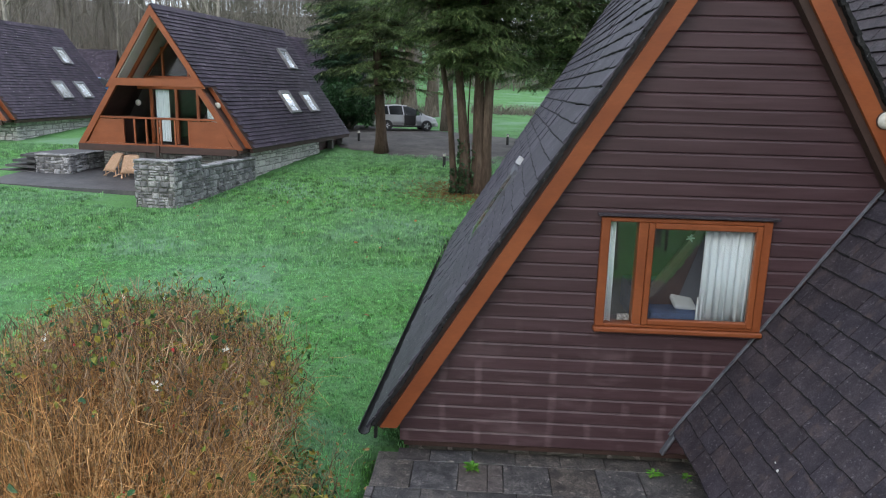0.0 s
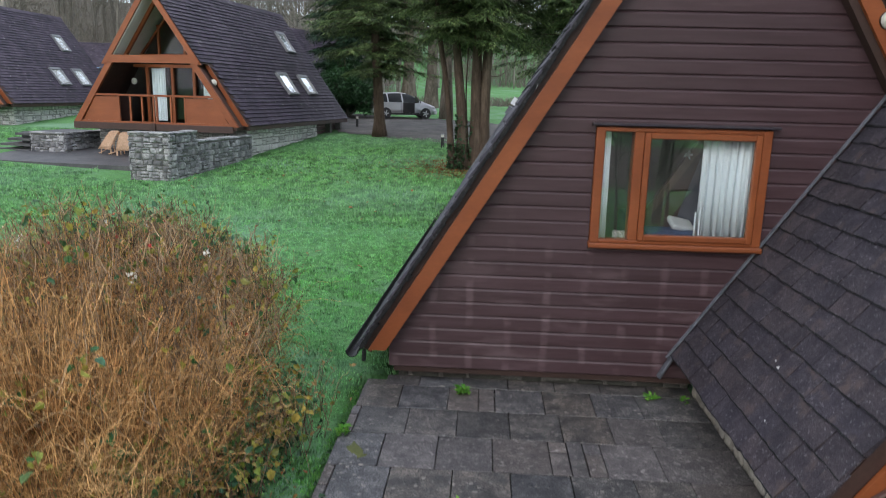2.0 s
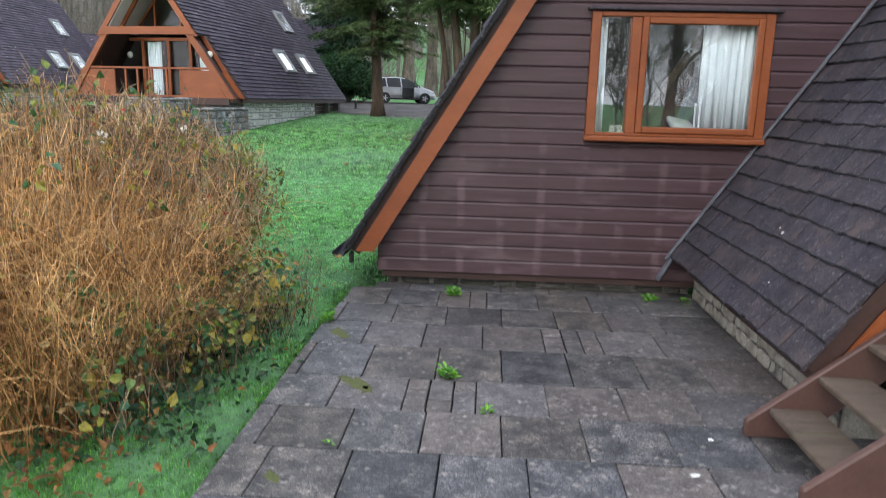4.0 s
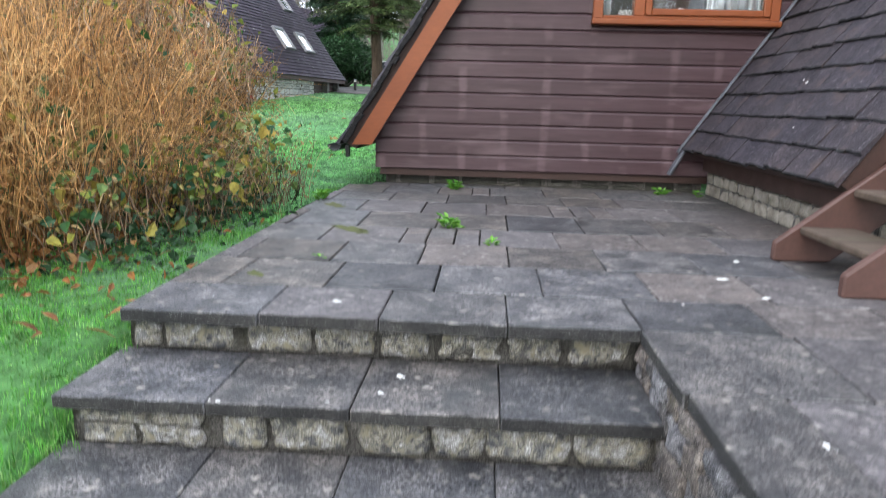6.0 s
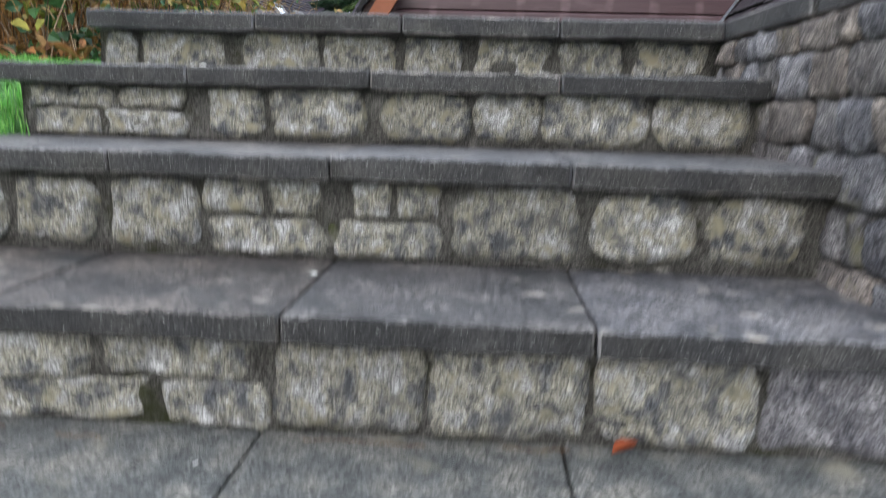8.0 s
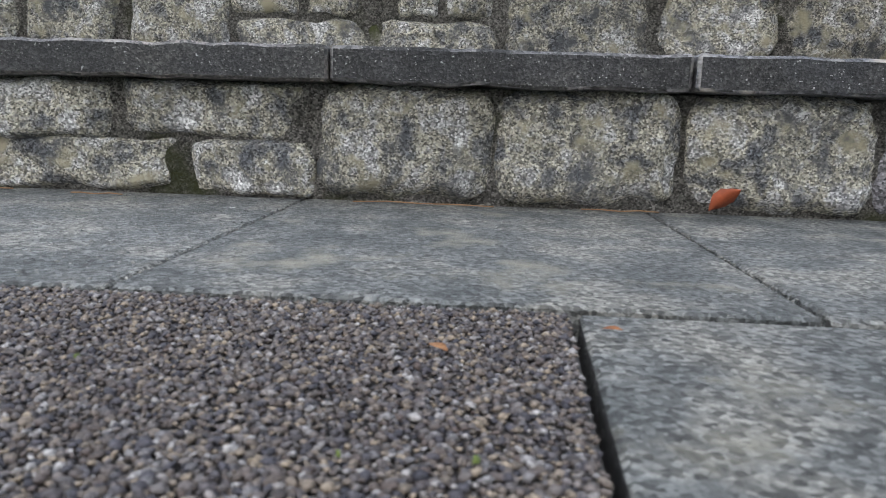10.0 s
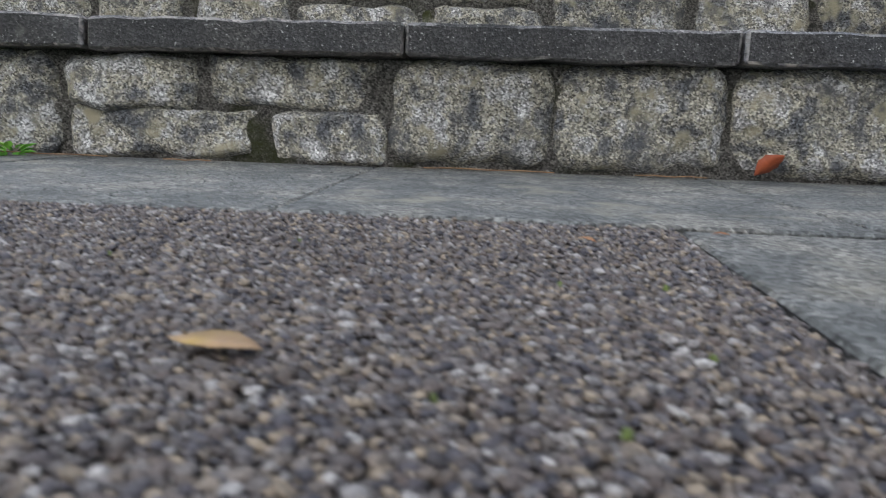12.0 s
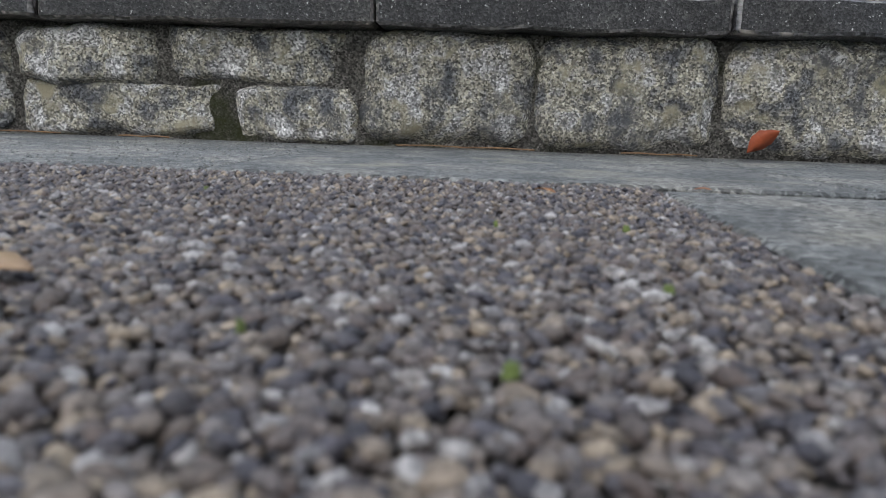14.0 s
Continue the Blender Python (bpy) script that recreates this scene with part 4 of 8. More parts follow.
stay = tagged(empty("window_stay"), "white tubular stay hanging inside the window", "window stay")
for x, z0, z1 in ((2.072, 2.262, 2.51), (2.112, 2.27, 2.58)):
    part("tube", tube(bmesh.new(), [(x, GY + 0.02, z0), (x, GY + 0.02, z1)], [0.008, 0.008], 8), M["white"], stay)
spray_ = tagged(empty("dried_flowers"), "pale dried flowers hanging on the rafter", "ornament")
for k in range(9):
    a_ = 2 * math.pi * k / 9
    part("stalk", tube(bmesh.new(), [(2.07, GY + 0.44, 3.0), (2.07 + R.uniform(0.02, 0.07) * math.cos(a_), GY + 0.42, 3.0 + R.uniform(0.01, 0.07) * math.sin(a_))], [0.012, 0.004], 5), M["white"], spray_)


def curtain(x0, x1, z0, z1, y, folds, parent_label):
    bm = bmesh.new()
    n = folds * 8
    rows = []
    for zz in (z0, (z0 + z1) / 2, z1):
        row = []
        for i in range(n + 1):
            f = i / n
            x = x0 + (x1 - x0) * f
            ph = 2 * math.pi * folds * f
            amp = 0.028 if zz < z1 else 0.022
            row.append(bm.verts.new((x + 0.008 * math.sin(ph * 1.7 + zz), y + amp * math.sin(ph + 0.6 * math.sin(ph * 0.37)), zz)))
        rows.append(row)
    for a, b in zip(rows, rows[1:]):
        for i in range(n):
            bm.faces.new((a[i], a[i + 1], b[i + 1], b[i]))
    ob = tagged(part("curtain", bm, M["white"], None, smooth=True), parent_label, "curtain")
    so = ob.modifiers.new("thick", "SOLIDIFY")
    so.thickness = 0.003
    return ob


curtain(2.10, 2.58, 2.2, 3.235, GY + 0.055, 8, "white gathered curtain drawn to one side of the window")
curtain(1.185, 1.27, 2.2, 3.225, GY + 0.055, 2, "narrow white curtain edge beside the frame")

# ---- the neighbouring unit: tiled slope that meets the gable ----
unit = tagged(empty("chalet_wing"), "adjoining chalet wing with a brown grey tiled slope to the terrace", "house")
UX, UZ, UY0, UY1 = 1.985, 1.125, 3.72, 14.0
WPITCH = 0.672     # this roof is a little flatter
URX, URZ = UX + 3.2, UZ + 3.2 / WPITCH
deck = bmesh.new()
prism(deck, [(UX + 0.02, UZ), (URX, URZ), (URX, URZ - 0.24), (UX + 0.1, UZ - 0.05)], "y", UY0 + 0.02, UY1)
prism(deck, [(URX, URZ), (URX + 3.2, UZ), (URX + 3.1, UZ - 0.05), (URX, URZ - 0.24)], "y", UY0 + 0.02, UY1)
part("roof_deck", deck, M["brown"], unit)
USL = math.hypot(3.2, 3.2 / WPITCH)
um = slope_frame(UX, UZ - 0.01, UY0, pitch=WPITCH)
def u_skip(u, v):
    y, x = UY0 + u, UX + v * WPITCH / math.hypot(1, WPITCH)
    return y > GY - 0.06 and v < 3.4
tile_slope(unit, um, UY1 - UY0, USL, 0.19, 0.31, M["slate_wing"], 0.026, 290, key=lambda s: s[0] if s[0] < 2.9 else 50 + s[0], seed=9, skip=u_skip)
barge(UX + 0.13, UZ - 0.02, URX, URZ - 0.2, UY0 - 0.015, UY0 + 0.02, 0.165, unit, M["orange"], pitch=WPITCH)
part("fascia", bx(UX + 0.17, UY0 + 0.03, UZ - 0.17, UX + 0.2, GY - 0.02, UZ - 0.0), M["brown"], unit)
part("side_wall", bx(2.23, UY0 + 0.25, 0.7, 2.4, GY, UZ + 0.2), M["brown"], unit)
pm = pose(2.2, GY, 0, 0, 0, -90)
wing_plinth = tagged(part("plinth_wall", bx(2.213, UY0 + 0.02, 0.5, 2.45, GY + 0.02, 0.94), M["mortar"]), "low pale stone plinth along the terrace", "wall", kind="structure")
M["stone_clean"] = material("pale_dressed_stone", [(0.19, 0.168, 0.135), (0.28, 0.252, 0.21), (0.37, 0.338, 0.29)], scale=9, rough=0.9, bump=0.8, bump_scale=90, fine=0.3, fine_scale=90, rand=0.16,
                            stain=(0.13, 0.125, 0.09), stain_scale=5, stain_at=0.58, spec=0.2)
course_stones(wing_plinth, GY - UY0 - 0.03, 0.735, 0.935, pm, M["stone_clean"], 12, hs=(0.085, 0.125), ws=(0.09, 0.24), n=7, gap=0.008, d=0.04, rough=0.014, roundness=0.42)
part("plinth_return", bx(2.22, UY0, 0.72, 4.4, UY0 + 0.1, 0.94), M["stone_clean"], wing_plinth)
gw = bmesh.new()
prism(gw, [(2.35, 0.95), (URX + 2.8, 0.95), (URX, URZ - 0.4), (2.35, 1.4)], "y", UY0 + 0.45, UY0 + 0.6)
part("gable_wall", gw, M["brown"], unit)
# lead flashing where the slope meets the boards
z1_ = UZ + 2.9
fl = beam(bmesh.new(), (UX - 0.06, GY - 0.012, UZ - 0.02), (UX + (z1_ - UZ) * WPITCH - 0.06, GY - 0.012, z1_), 0.016, 0.04, (0, 1, 0))
part("flashing", fl, M["lead"], unit, "grey lead flashing strip")
foot = beam(bmesh.new(), (1.862, GY - 0.03, 0.905), (1.985, GY - 0.03, 1.14), 0.03, 0.085, (0, 1, 0), 0.008)
part("flashing_foot", foot, M["lead"], unit)
# round lamp on the bargeboard
lamp = tagged(empty("wall_lamp"), "round pale wall lamp on the orange bargeboard", "lamp")
M["lamp_glass"] = material("dirty_white_lamp_glass", [(0.45, 0.43, 0.38), (0.62, 0.6, 0.55)], scale=20, rough=0.35, fine=0.1, rand=0)
lb = bmesh.new()
bmesh.ops.create_uvsphere(lb, u_segments=20, v_segments=12, radius=0.072, matrix=pose(3.43, 6.33, 4.2) @ Matrix.Diagonal((1, 0.55, 1, 1)))
part("globe", lb, M["lamp_glass"], lamp, smooth=True)
lb = bmesh.new()
bmesh.ops.create_cone(lb, cap_ends=True, segments=20, radius1=0.078, radius2=0.078, depth=0.03, matrix=pose(3.43, 6.345, 4.2, 90))
part("back_plate", lb, M["brown"], lamp)

# ---- timber stair up to the wing ----
stair = tagged(empty("timber_stair"), "brown timber stair with open weathered treads on the terrace", "stairs")
for y0, y1 in ((2.965, 3.01), (3.66, 3.705)):
    sb = bmesh.new()
    prism(sb, [(1.69, TOP), (1.96, TOP), (3.35, 1.92), (3.35, 2.19), (1.69, 0.84)], "y", y0, y1, 0.008)
    part("stringer", sb, M["stair"], stair)
for k in range(6):
    zt, x0 = 0.925 + 0.19 * k, 1.80 + 0.228 * k
    part("tread", bx(x0, 3.011, zt - 0.038, x0 + 0.265, 3.659, zt, 0.008), M["tread"], stair)

# ---- drive ----
M["asphalt"] = material("damp_grey_asphalt", [(0.05, 0.046, 0.045), (0.088, 0.081, 0.077), (0.135, 0.125, 0.115)], scale=0.9, rough=0.8, bump=0.5, bump_scale=12, bump_dist=0.01, fine=0.25, fine_scale=6, rand=0,
                        stain=(0.07, 0.08, 0.045), stain_scale=0.6, stain_at=0.62)
road_mid = [(-34, 44), (-16, 41), (-9, 38), (-3.5, 34.0), (0.5, 31.0), (4, 29.5), (9, 29), (18, 30)]
road_w = [2.2, 2.4, 3.0, 4.3, 3.9, 3.0, 2.4, 2.4]


def ribbon(name, mid, half, lift, mat, sub=14):
    pts = np.array(mid, float)
    ts = np.linspace(0, len(pts) - 1, (len(pts) - 1) * sub + 1)
    x, y, w = (np.interp(ts, range(len(pts)), v) for v in (pts[:, 0], pts[:, 1], half))
    k = np.ones(9) / 9
    x, y = (np.convolve(np.pad(v, 4, mode="edge"), k, "valid") for v in (x, y))
    dx, dy = np.gradient(x), np.gradient(y)
    l = np.hypot(dx, dy)
    nx, ny = -dy / l, dx / l
    vs, fs = [], []
    cols = 9
    for i in range(len(ts)):
        wob = 0.18 * math.sin(i * 0.9) + 0.1 * math.sin(i * 2.3)
        for c in range(cols):
            s = (c / (cols - 1) * 2 - 1) * (w[i] + wob)
            px, py = x[i] + nx[i] * s, y[i] + ny[i] * s
            vs.append((px, py, ground_z(px, py) + lift))
    for i in range(len(ts) - 1):
        for c in range(cols - 1):
            a = i * cols + c
            fs.append((a, a + 1, a + cols + 1, a + cols))
    return mesh_np(name, vs, fs, mat, True)


road = tagged(part("road", ribbon("road", road_mid, road_w, 0.03, M["asphalt"]), None), "grey asphalt drive past the chalets", "drive", kind="structure")

# ---- chalets across the lawn ----
M["stone_wall"] = material("grey_rubble_stone", [(0.15, 0.152, 0.165), (0.25, 0.25, 0.255), (0.38, 0.378, 0.372)], scale=5, rough=0.9, bump=0.6, bump_scale=30, fine=0.35, fine_scale=25, rand=0.12, island=0.42,
                           stain=(0.1, 0.1, 0.09), stain_scale=2, stain_at=0.6, spec=0.2)
M["stone_pale"] = material("pale_grey_walling_stone", [(0.36, 0.36, 0.35), (0.47, 0.47, 0.45), (0.57, 0.56, 0.53)], scale=2, rough=0.9, bump=0.5, bump_scale=30, fine=0.25, fine_scale=20, rand=0.1, island=0.16, spec=0.2)
M["pale_mortar"] = material("pale_wall_mortar", [(0.2, 0.2, 0.19), (0.28, 0.275, 0.26)], scale=5, rough=0.95, rand=0)
M["grey_mortar"] = material("grey_wall_mortar", [(0.1, 0.1, 0.095), (0.16, 0.155, 0.145)], scale=5, rough=0.95, rand=0)
M["soffit"] = material("off_white_soffit_board", [(0.5, 0.47, 0.42), (0.6, 0.57, 0.52)], scale=1.5, rough=0.7, fine=0.08, rand=0)
M["alu"] = material("grey_skylight_frame", [(0.2, 0.2, 0.21), (0.28, 0.28, 0.3)], rough=0.5, fine=0.1, rand=0, metal=0.3)
M["wicker"] = material("tan_wicker_weave", [(0.56, 0.36, 0.22), (0.8, 0.57, 0.4)], scale=20, rough=0.75, fine=0.12, fine_scale=60, rand=0.08)
M["sky_glass"] = bpy.data.materials.new("reflective_roof_glass")
M["sky_glass"].use_nodes = True
g_ = M["sky_glass"].node_tree.nodes["Principled BSDF"]
g_.inputs["Base Color"].default_value, g_.inputs["Metallic"].default_value, g_.inputs["Roughness"].default_value = (0.93, 0.95, 0.97, 1), 0.85, 0.12


def rubble(length, z0, z1, hs, ws, mat, seed, d=0.12, gap=0.015):
    """Joined rubble stones on a face towards -y, from x = 0."""
    rr = random.Random(seed)
    vs, fs = [], []

    def one(a, b, za, zb):
        if b - a < 0.04 or zb - za < 0.03:
            return
        y = rr.uniform(-0.03, 0.012)
        c = min(0.03, (b - a) / 4, (zb - za) / 4)
        e = [rr.uniform(-0.011, 0.011) for _ in range(8)]
        f = [rr.uniform(-0.014, 0.014) for _ in range(8)]
        k = len(vs)
        vs.extend([(a + e[0], 0.03, za + e[1]), (b + e[2], 0.03, za + e[3]), (b + e[4], 0.03, zb + e[5]), (a + e[6], 0.03, zb + e[7]),
                   (a + c + e[0], y + f[0], za + c + e[1] + f[1] * 0.5), (b - c + e[2], y + f[2], za + c + e[3] + f[3] * 0.5), (b - c + e[4] + f[4] * 0.5, y + f[5], zb - c + e[5]), (a + c + e[6], y + f[6], zb - c + e[7])])
        fs.extend([(k + 4, k + 5, k + 6, k + 7), (k, k + 1, k + 5, k + 4), (k + 1, k + 2, k + 6, k + 5), (k + 2, k + 3, k + 7, k + 6), (k + 3, k, k + 4, k + 7)])

    z = z0
    while z < z1 - 0.02:
        h = min(rr.uniform(hs[1] * 0.8, hs[1] * 1.25), z1 - z)
        x = -rr.uniform(0, 0.2)
        while x < length:
            w = rr.uniform(*ws)
            a, b = max(0, x) + gap / 2, min(length, x + w) - gap / 2
            u = rr.random()
            if u < 0.4:
                m_ = z + h * rr.uniform(0.35, 0.65)
                one(a, b, z + gap / 2, m_ - gap / 2)
                if u < 0.18 and b - a > 0.2:
                    c_ = a + (b - a) * rr.uniform(0.35, 0.65)
                    one(a, c_ - gap / 2, m_ + gap / 2, z + h - gap / 2)
                    one(c_ + gap / 2, b, m_ + gap / 2, z + h - gap / 2)
                else:
                    one(a, b, m_ + gap / 2, z + h - gap / 2)
            else:
                one(a, b, z + gap / 2, z + h - gap / 2)
            x += w
        z += h
    return mesh_np("stonework", vs, fs, mat)


def rubble_wall(name, x0, y0, x1, y1, z0, z1, thick, parent, mat, seed, hs=(0.1, 0.17), ws=(0.1, 0.28), cap=True):
    """A wall with rubble on both faces and ends, in its parent's space."""
    L = math.hypot(x1 - x0, y1 - y0)
    m = pose(x0, y0, 0, 0, 0, math.degrees(math.atan2(y1 - y0, x1 - x0)))
    core = part(name, bx(0.02, 0.03, z0, L - 0.02, thick - 0.03, z1 - 0.01), M["grey_mortar"], parent)
    core.matrix_local = m
    faces = [(L, Matrix.Identity(4)), (L, pose(L, thick, 0, 0, 0, 180)), (thick, pose(L, 0, 0, 0, 0, 90)), (thick, pose(0, thick, 0, 0, 0, -90))]
    for i, (ln, q) in enumerate(faces):
        ob = tagged(part("stonework", rubble(ln, z0, z1, hs, ws, mat, seed + i), None, core), kind="stuff")
        ob.matrix_local = q
    if cap:
        cb = bmesh.new()
        x = 0
        rr = random.Random(seed)
        while x < L:
            w = rr.uniform(0.25, 0.5)
            box(cb, x + 0.006, -0.02, z1, min(L, x + w) - 0.006, thick + 0.02, z1 + rr.uniform(0.04, 0.07), 0.012)
            x += w
        cp = part("coping", cb, mat, core)
    return core


H_HALF, H_RISE, H_LEN = 3.1, 4.4, 9.4


def far_tiles(x_e, length_y0, length_y1, half, rise, side, expo, width, seed, cut=None):
    """Joined roof tiles over a slope in house space."""
    rr = random.Random(seed)
    d = Vector((-half * side, 0, rise))
    L = d.length
    v = d / L
    w = Vector((rise * side, 0, half)).normalized()
    vs, fs = [], []
    n = int(L / expo)
    for r in range(n):
        y = length_y0 - (width / 2 if r % 2 else 0)
        f = r * expo
        while y < length_y1:
            a, b = max(y, length_y0), min(y + width, length_y1)
            y += width
            if b - a < 0.03 or (cut and cut(a, f)):
                continue
            t, tl = 0.036 + rr.uniform(0, 0.012), rr.uniform(-0.01, 0.01)
            o = Vector((x_e * side, 0, 0)) + v * (f + tl)
            k = len(vs)
            g = 0.004
            for yy, vv, ww in ((a + g, 0, t), (b - g, 0, t), (b - g, expo * 1.1, 0.012), (a + g, expo * 1.1, 0.012), (a + g, 0, 0), (b - g, 0, 0)):
                p = o + v * vv + w * ww
                vs.append((p.x, yy, p.z))
            fs += [(k, k + 1, k + 2, k + 3), (k + 4, k + 5, k + 1, k)]
    return mesh_np("roof_tiles", vs, fs, M["roof_far"])


def skylight(parent, y0, y1, f0, f1, side, half, rise):
    """A roof window in house space, f0..f1 metres up the slope."""
    L = math.hypot(half, rise)
    v = Vector((-half * side, 0, rise)) / L
    w = Vector((rise * side, 0, half)).normalized()
    m = Matrix.Identity(4)
    u = Vector((0, 1, 0))
    m.col[0][:3], m.col[1][:3], m.col[2][:3], m.col[3][:3] = u, v, w, Vector((half * side, 0, 0))
    sk = empty("skylight")
    sk.parent = parent
    for a in [(y0, y0 + 0.07, f0, f1), (y1 - 0.07, y1, f0, f1), (y0 + 0.07, y1 - 0.07, f0, f0 + 0.07), (y0 + 0.07, y1 - 0.07, f1 - 0.12, f1)]:
        bm = box(bmesh.new(), a[0], a[2], 0.0, a[1], a[3], 0.12, 0, m)
        bmesh.ops.recalc_face_normals(bm, faces=bm.faces)
        part("frame", bm, M["alu"], sk)
    bm = box(bmesh.new(), y0 + 0.07, f0 + 0.07, 0.06, y1 - 0.07, f1 - 0.12, 0.08, 0, m)
    bmesh.ops.recalc_face_normals(bm, faces=bm.faces)
    part("pane", bm, M["sky_glass"], sk)
    return sk


def a_frame(name, m, label, lights, seed, tiles_left=False):
    """The chalet type that stands across the lawn: an A-frame with a balcony under the roof, on a stone base."""
    h = tagged(empty(name, m), label, "house")
    H, Z, Lh = H_HALF, H_RISE, H_LEN
    f_at = lambda z: H * (1 - z / Z)
    YF = -0.45     # frame plane, tie and upper prow
    ZT = 2.02      # tie beam height
    dk = bmesh.new()
    for s in (1, -1):
        prism(dk, [(s * H, 0), (0, Z), (0, Z - 0.28), (s * (H - 0.17), 0.0)], "y", 0.0, Lh)
        prism(dk, [(s * f_at(ZT - 0.1), ZT - 0.1), (0, Z), (0, Z - 0.28), (s * (f_at(ZT - 0.1) - 0.18), ZT - 0.1)], "y", YF, 0.0)
    part("roof_deck", dk, M["brown"], h)
    for s in ((1, -1) if tiles_left else (1,)):
        low = lambda y, f: y < -0.02 and f < (ZT - 0.1) / Z * math.hypot(H, Z)
        me = far_tiles(H, YF, Lh, H, Z, s, 0.15, 0.27, seed + s, low)
        tagged(part("roof_tiles", me, None, h), kind="stuff")
    rc = bmesh.new()
    y = YF
    while y < Lh:
        prism(rc, [(-0.13, Z - 0.1), (0, Z + 0.075), (0.13, Z - 0.1)], "y", y, min(Lh, y + 0.44))
        y += 0.45
    part("ridge_tiles", rc, M["roof_far"], h)
    # orange barge boards of the prow, and of the lower verge behind it
    for s in (1, -1):
        b = bmesh.new()
        prism(b, [(s * (f_at(ZT - 0.15) + 0.0), ZT - 0.15), (0, Z + 0.0), (0, Z - 0.3), (s * (f_at(ZT - 0.15) - 0.2), ZT - 0.15)], "y", YF - 0.05, YF)
        part("bargeboard", b, M["orange"], h)
        b = bmesh.new()
        prism(b, [(s * (H - 0.12), -0.02), (s * (f_at(ZT) - 0.14), ZT), (s * (f_at(ZT) - 0.36), ZT), (s * (H - 0.36), -0.02)], "y", YF - 0.05, YF + 0.05)
        part("sloping_post", b, M["orange"], h)
        b = bmesh.new()
        prism(b, [(s * (H - 0.02), 0.0), (s * f_at(ZT), ZT), (s * (f_at(ZT) - 0.14), ZT), (s * (H - 0.16), 0.0)], "y", -0.04, 0.0)
        part("bargeboard", b, M["orange"], h)
        # corner panel at the foot of the balcony
        b = bmesh.new()
        prism(b, [(s * (H - 0.1), 0.02), (s * f_at(0.85), 0.8), (s * (f_at(0.85) - 0.45), 0.8), (s * (H - 0.8), 0.02)], "y", -0.05, -0.02)
        part("corner_panel", b, M["orange"], h)
        # soffit of the prow
        b = bmesh.new()
        prism(b, [(s * (f_at(ZT) - 0.2), ZT), (0, Z - 0.3), (0, Z - 0.34), (s * (f_at(ZT) - 0.24), ZT)], "y", YF + 0.01, 1.2)
        part("soffit", b, M["soffit"], h)
        b = bmesh.new()
        prism(b, [(s * (f_at(ZT) - 0.22), ZT), (0, Z - 0.32), (0, Z - 0.52), (s * (f_at(ZT) - 0.36), ZT)], "y", 0.02, 0.12)
        part("inner_rafter", b, M["orange"], h)
    wt = f_at(ZT)
    part("tie_beam", prism(bmesh.new(), [(-wt - 0.04, ZT - 0.1), (wt + 0.04, ZT - 0.1), (f_at(ZT + 0.14) - 0.03, ZT + 0.14), (-f_at(ZT + 0.14) + 0.03, ZT + 0.14)], "y", YF - 0.08, YF - 0.05), M["orange"], h)
    part("floor_beam", bx(-H + 0.12, YF - 0.06, -0.22, H - 0.3, YF + 0.1, 0.0, 0.01), M["brown"], h)
    part("balcony_floor", bx(-H + 0.2, YF, -0.12, H - 0.2, 1.3, -0.02), M["brown"], h)
    part("bracket", bx(-0.06, YF - 0.1, -0.36, 0.06, YF - 0.05, 0.02), M["brown"], h)
    # parapet panels and rail
    for s in (1, -1):
        b = bmesh.new()
        e_ = 1.15 if s > 0 else 1.3
        prism(b, [(s * (H - 0.45), 0.02), (s * (f_at(0.86) - 0.33), 0.84), (s * e_, 0.84), (s * e_, 0.02)], "y", YF + 0.0, YF + 0.03)
        part("parapet_panel", b, M["orange"], h)
    hr = f_at(0.9) - 0.35
    part("handrail", bx(-hr, YF - 0.03, 0.86, hr, YF + 0.05, 0.93, 0.01), M["orange"], h)
    part("bottom_rail", bx(-H + 0.3, YF - 0.03, -0.0, H - 0.4, YF + 0.04, 0.06), M["orange"], h)
    for x in (-1.27, -0.85, -0.42, 0.0, 0.1, 0.62, 1.12):
        part("baluster", bx(x - 0.03, YF - 0.01, 0.06, x + 0.03, YF + 0.04, 0.86), M["orange"], h)
    # glazed screen behind the balcony
    yb = 0.8
    for x in (-1.0, -0.05, 0.75):
        part("door_frame", bx(x - 0.05, yb - 0.04, -0.02, x + 0.05, yb + 0.04, 1.9), M["orange"], h)
    part("door_frame", bx(-1.5, yb - 0.04, 1.82, 1.5, yb + 0.04, 1.92), M["orange"], h)
    part("transom", bx(-1.22, yb - 0.05, ZT + 0.1, 1.22, yb + 0.05, ZT + 0.24), M["orange"], h)
    for x, z1 in ((-0.5, 3.2), (0.45, 3.2)):
        part("mullion", bx(x - 0.035, yb - 0.04, ZT + 0.24, x + 0.035, yb + 0.04, z1), M["orange"], h)
    for s in (1, -1):
        b = bmesh.new()
        beam(b, (s * (f_at(ZT + 0.2) - 0.35), yb, ZT + 0.2), (0, yb, Z - 0.75), 0.06, 0.1, (0, 1, 0))
        part("raking_frame", b, M["orange"], h)
    gl = bmesh.new()
    prism(gl, [(-H + 0.5, 0.0), (H - 0.5, 0.0), (0.1, Z - 0.6), (-0.1, Z - 0.6)], "y", yb + 0.06, yb + 0.075)
    part("glazing", gl, M["glass_far"], h).visible_shadow = False
    for s in (1, -1):
        b = bmesh.new()
        prism(b, [(s * (H - 0.2), 0.0), (s * (f_at(ZT) - 0.2), ZT), (s * (f_at(ZT) - 0.24), ZT), (s * (H - 0.24), 0.0)], "y", YF + 0.06, yb)
        part("side_lining", b, M["brown"], h)
    # room behind
    rm = bmesh.new()
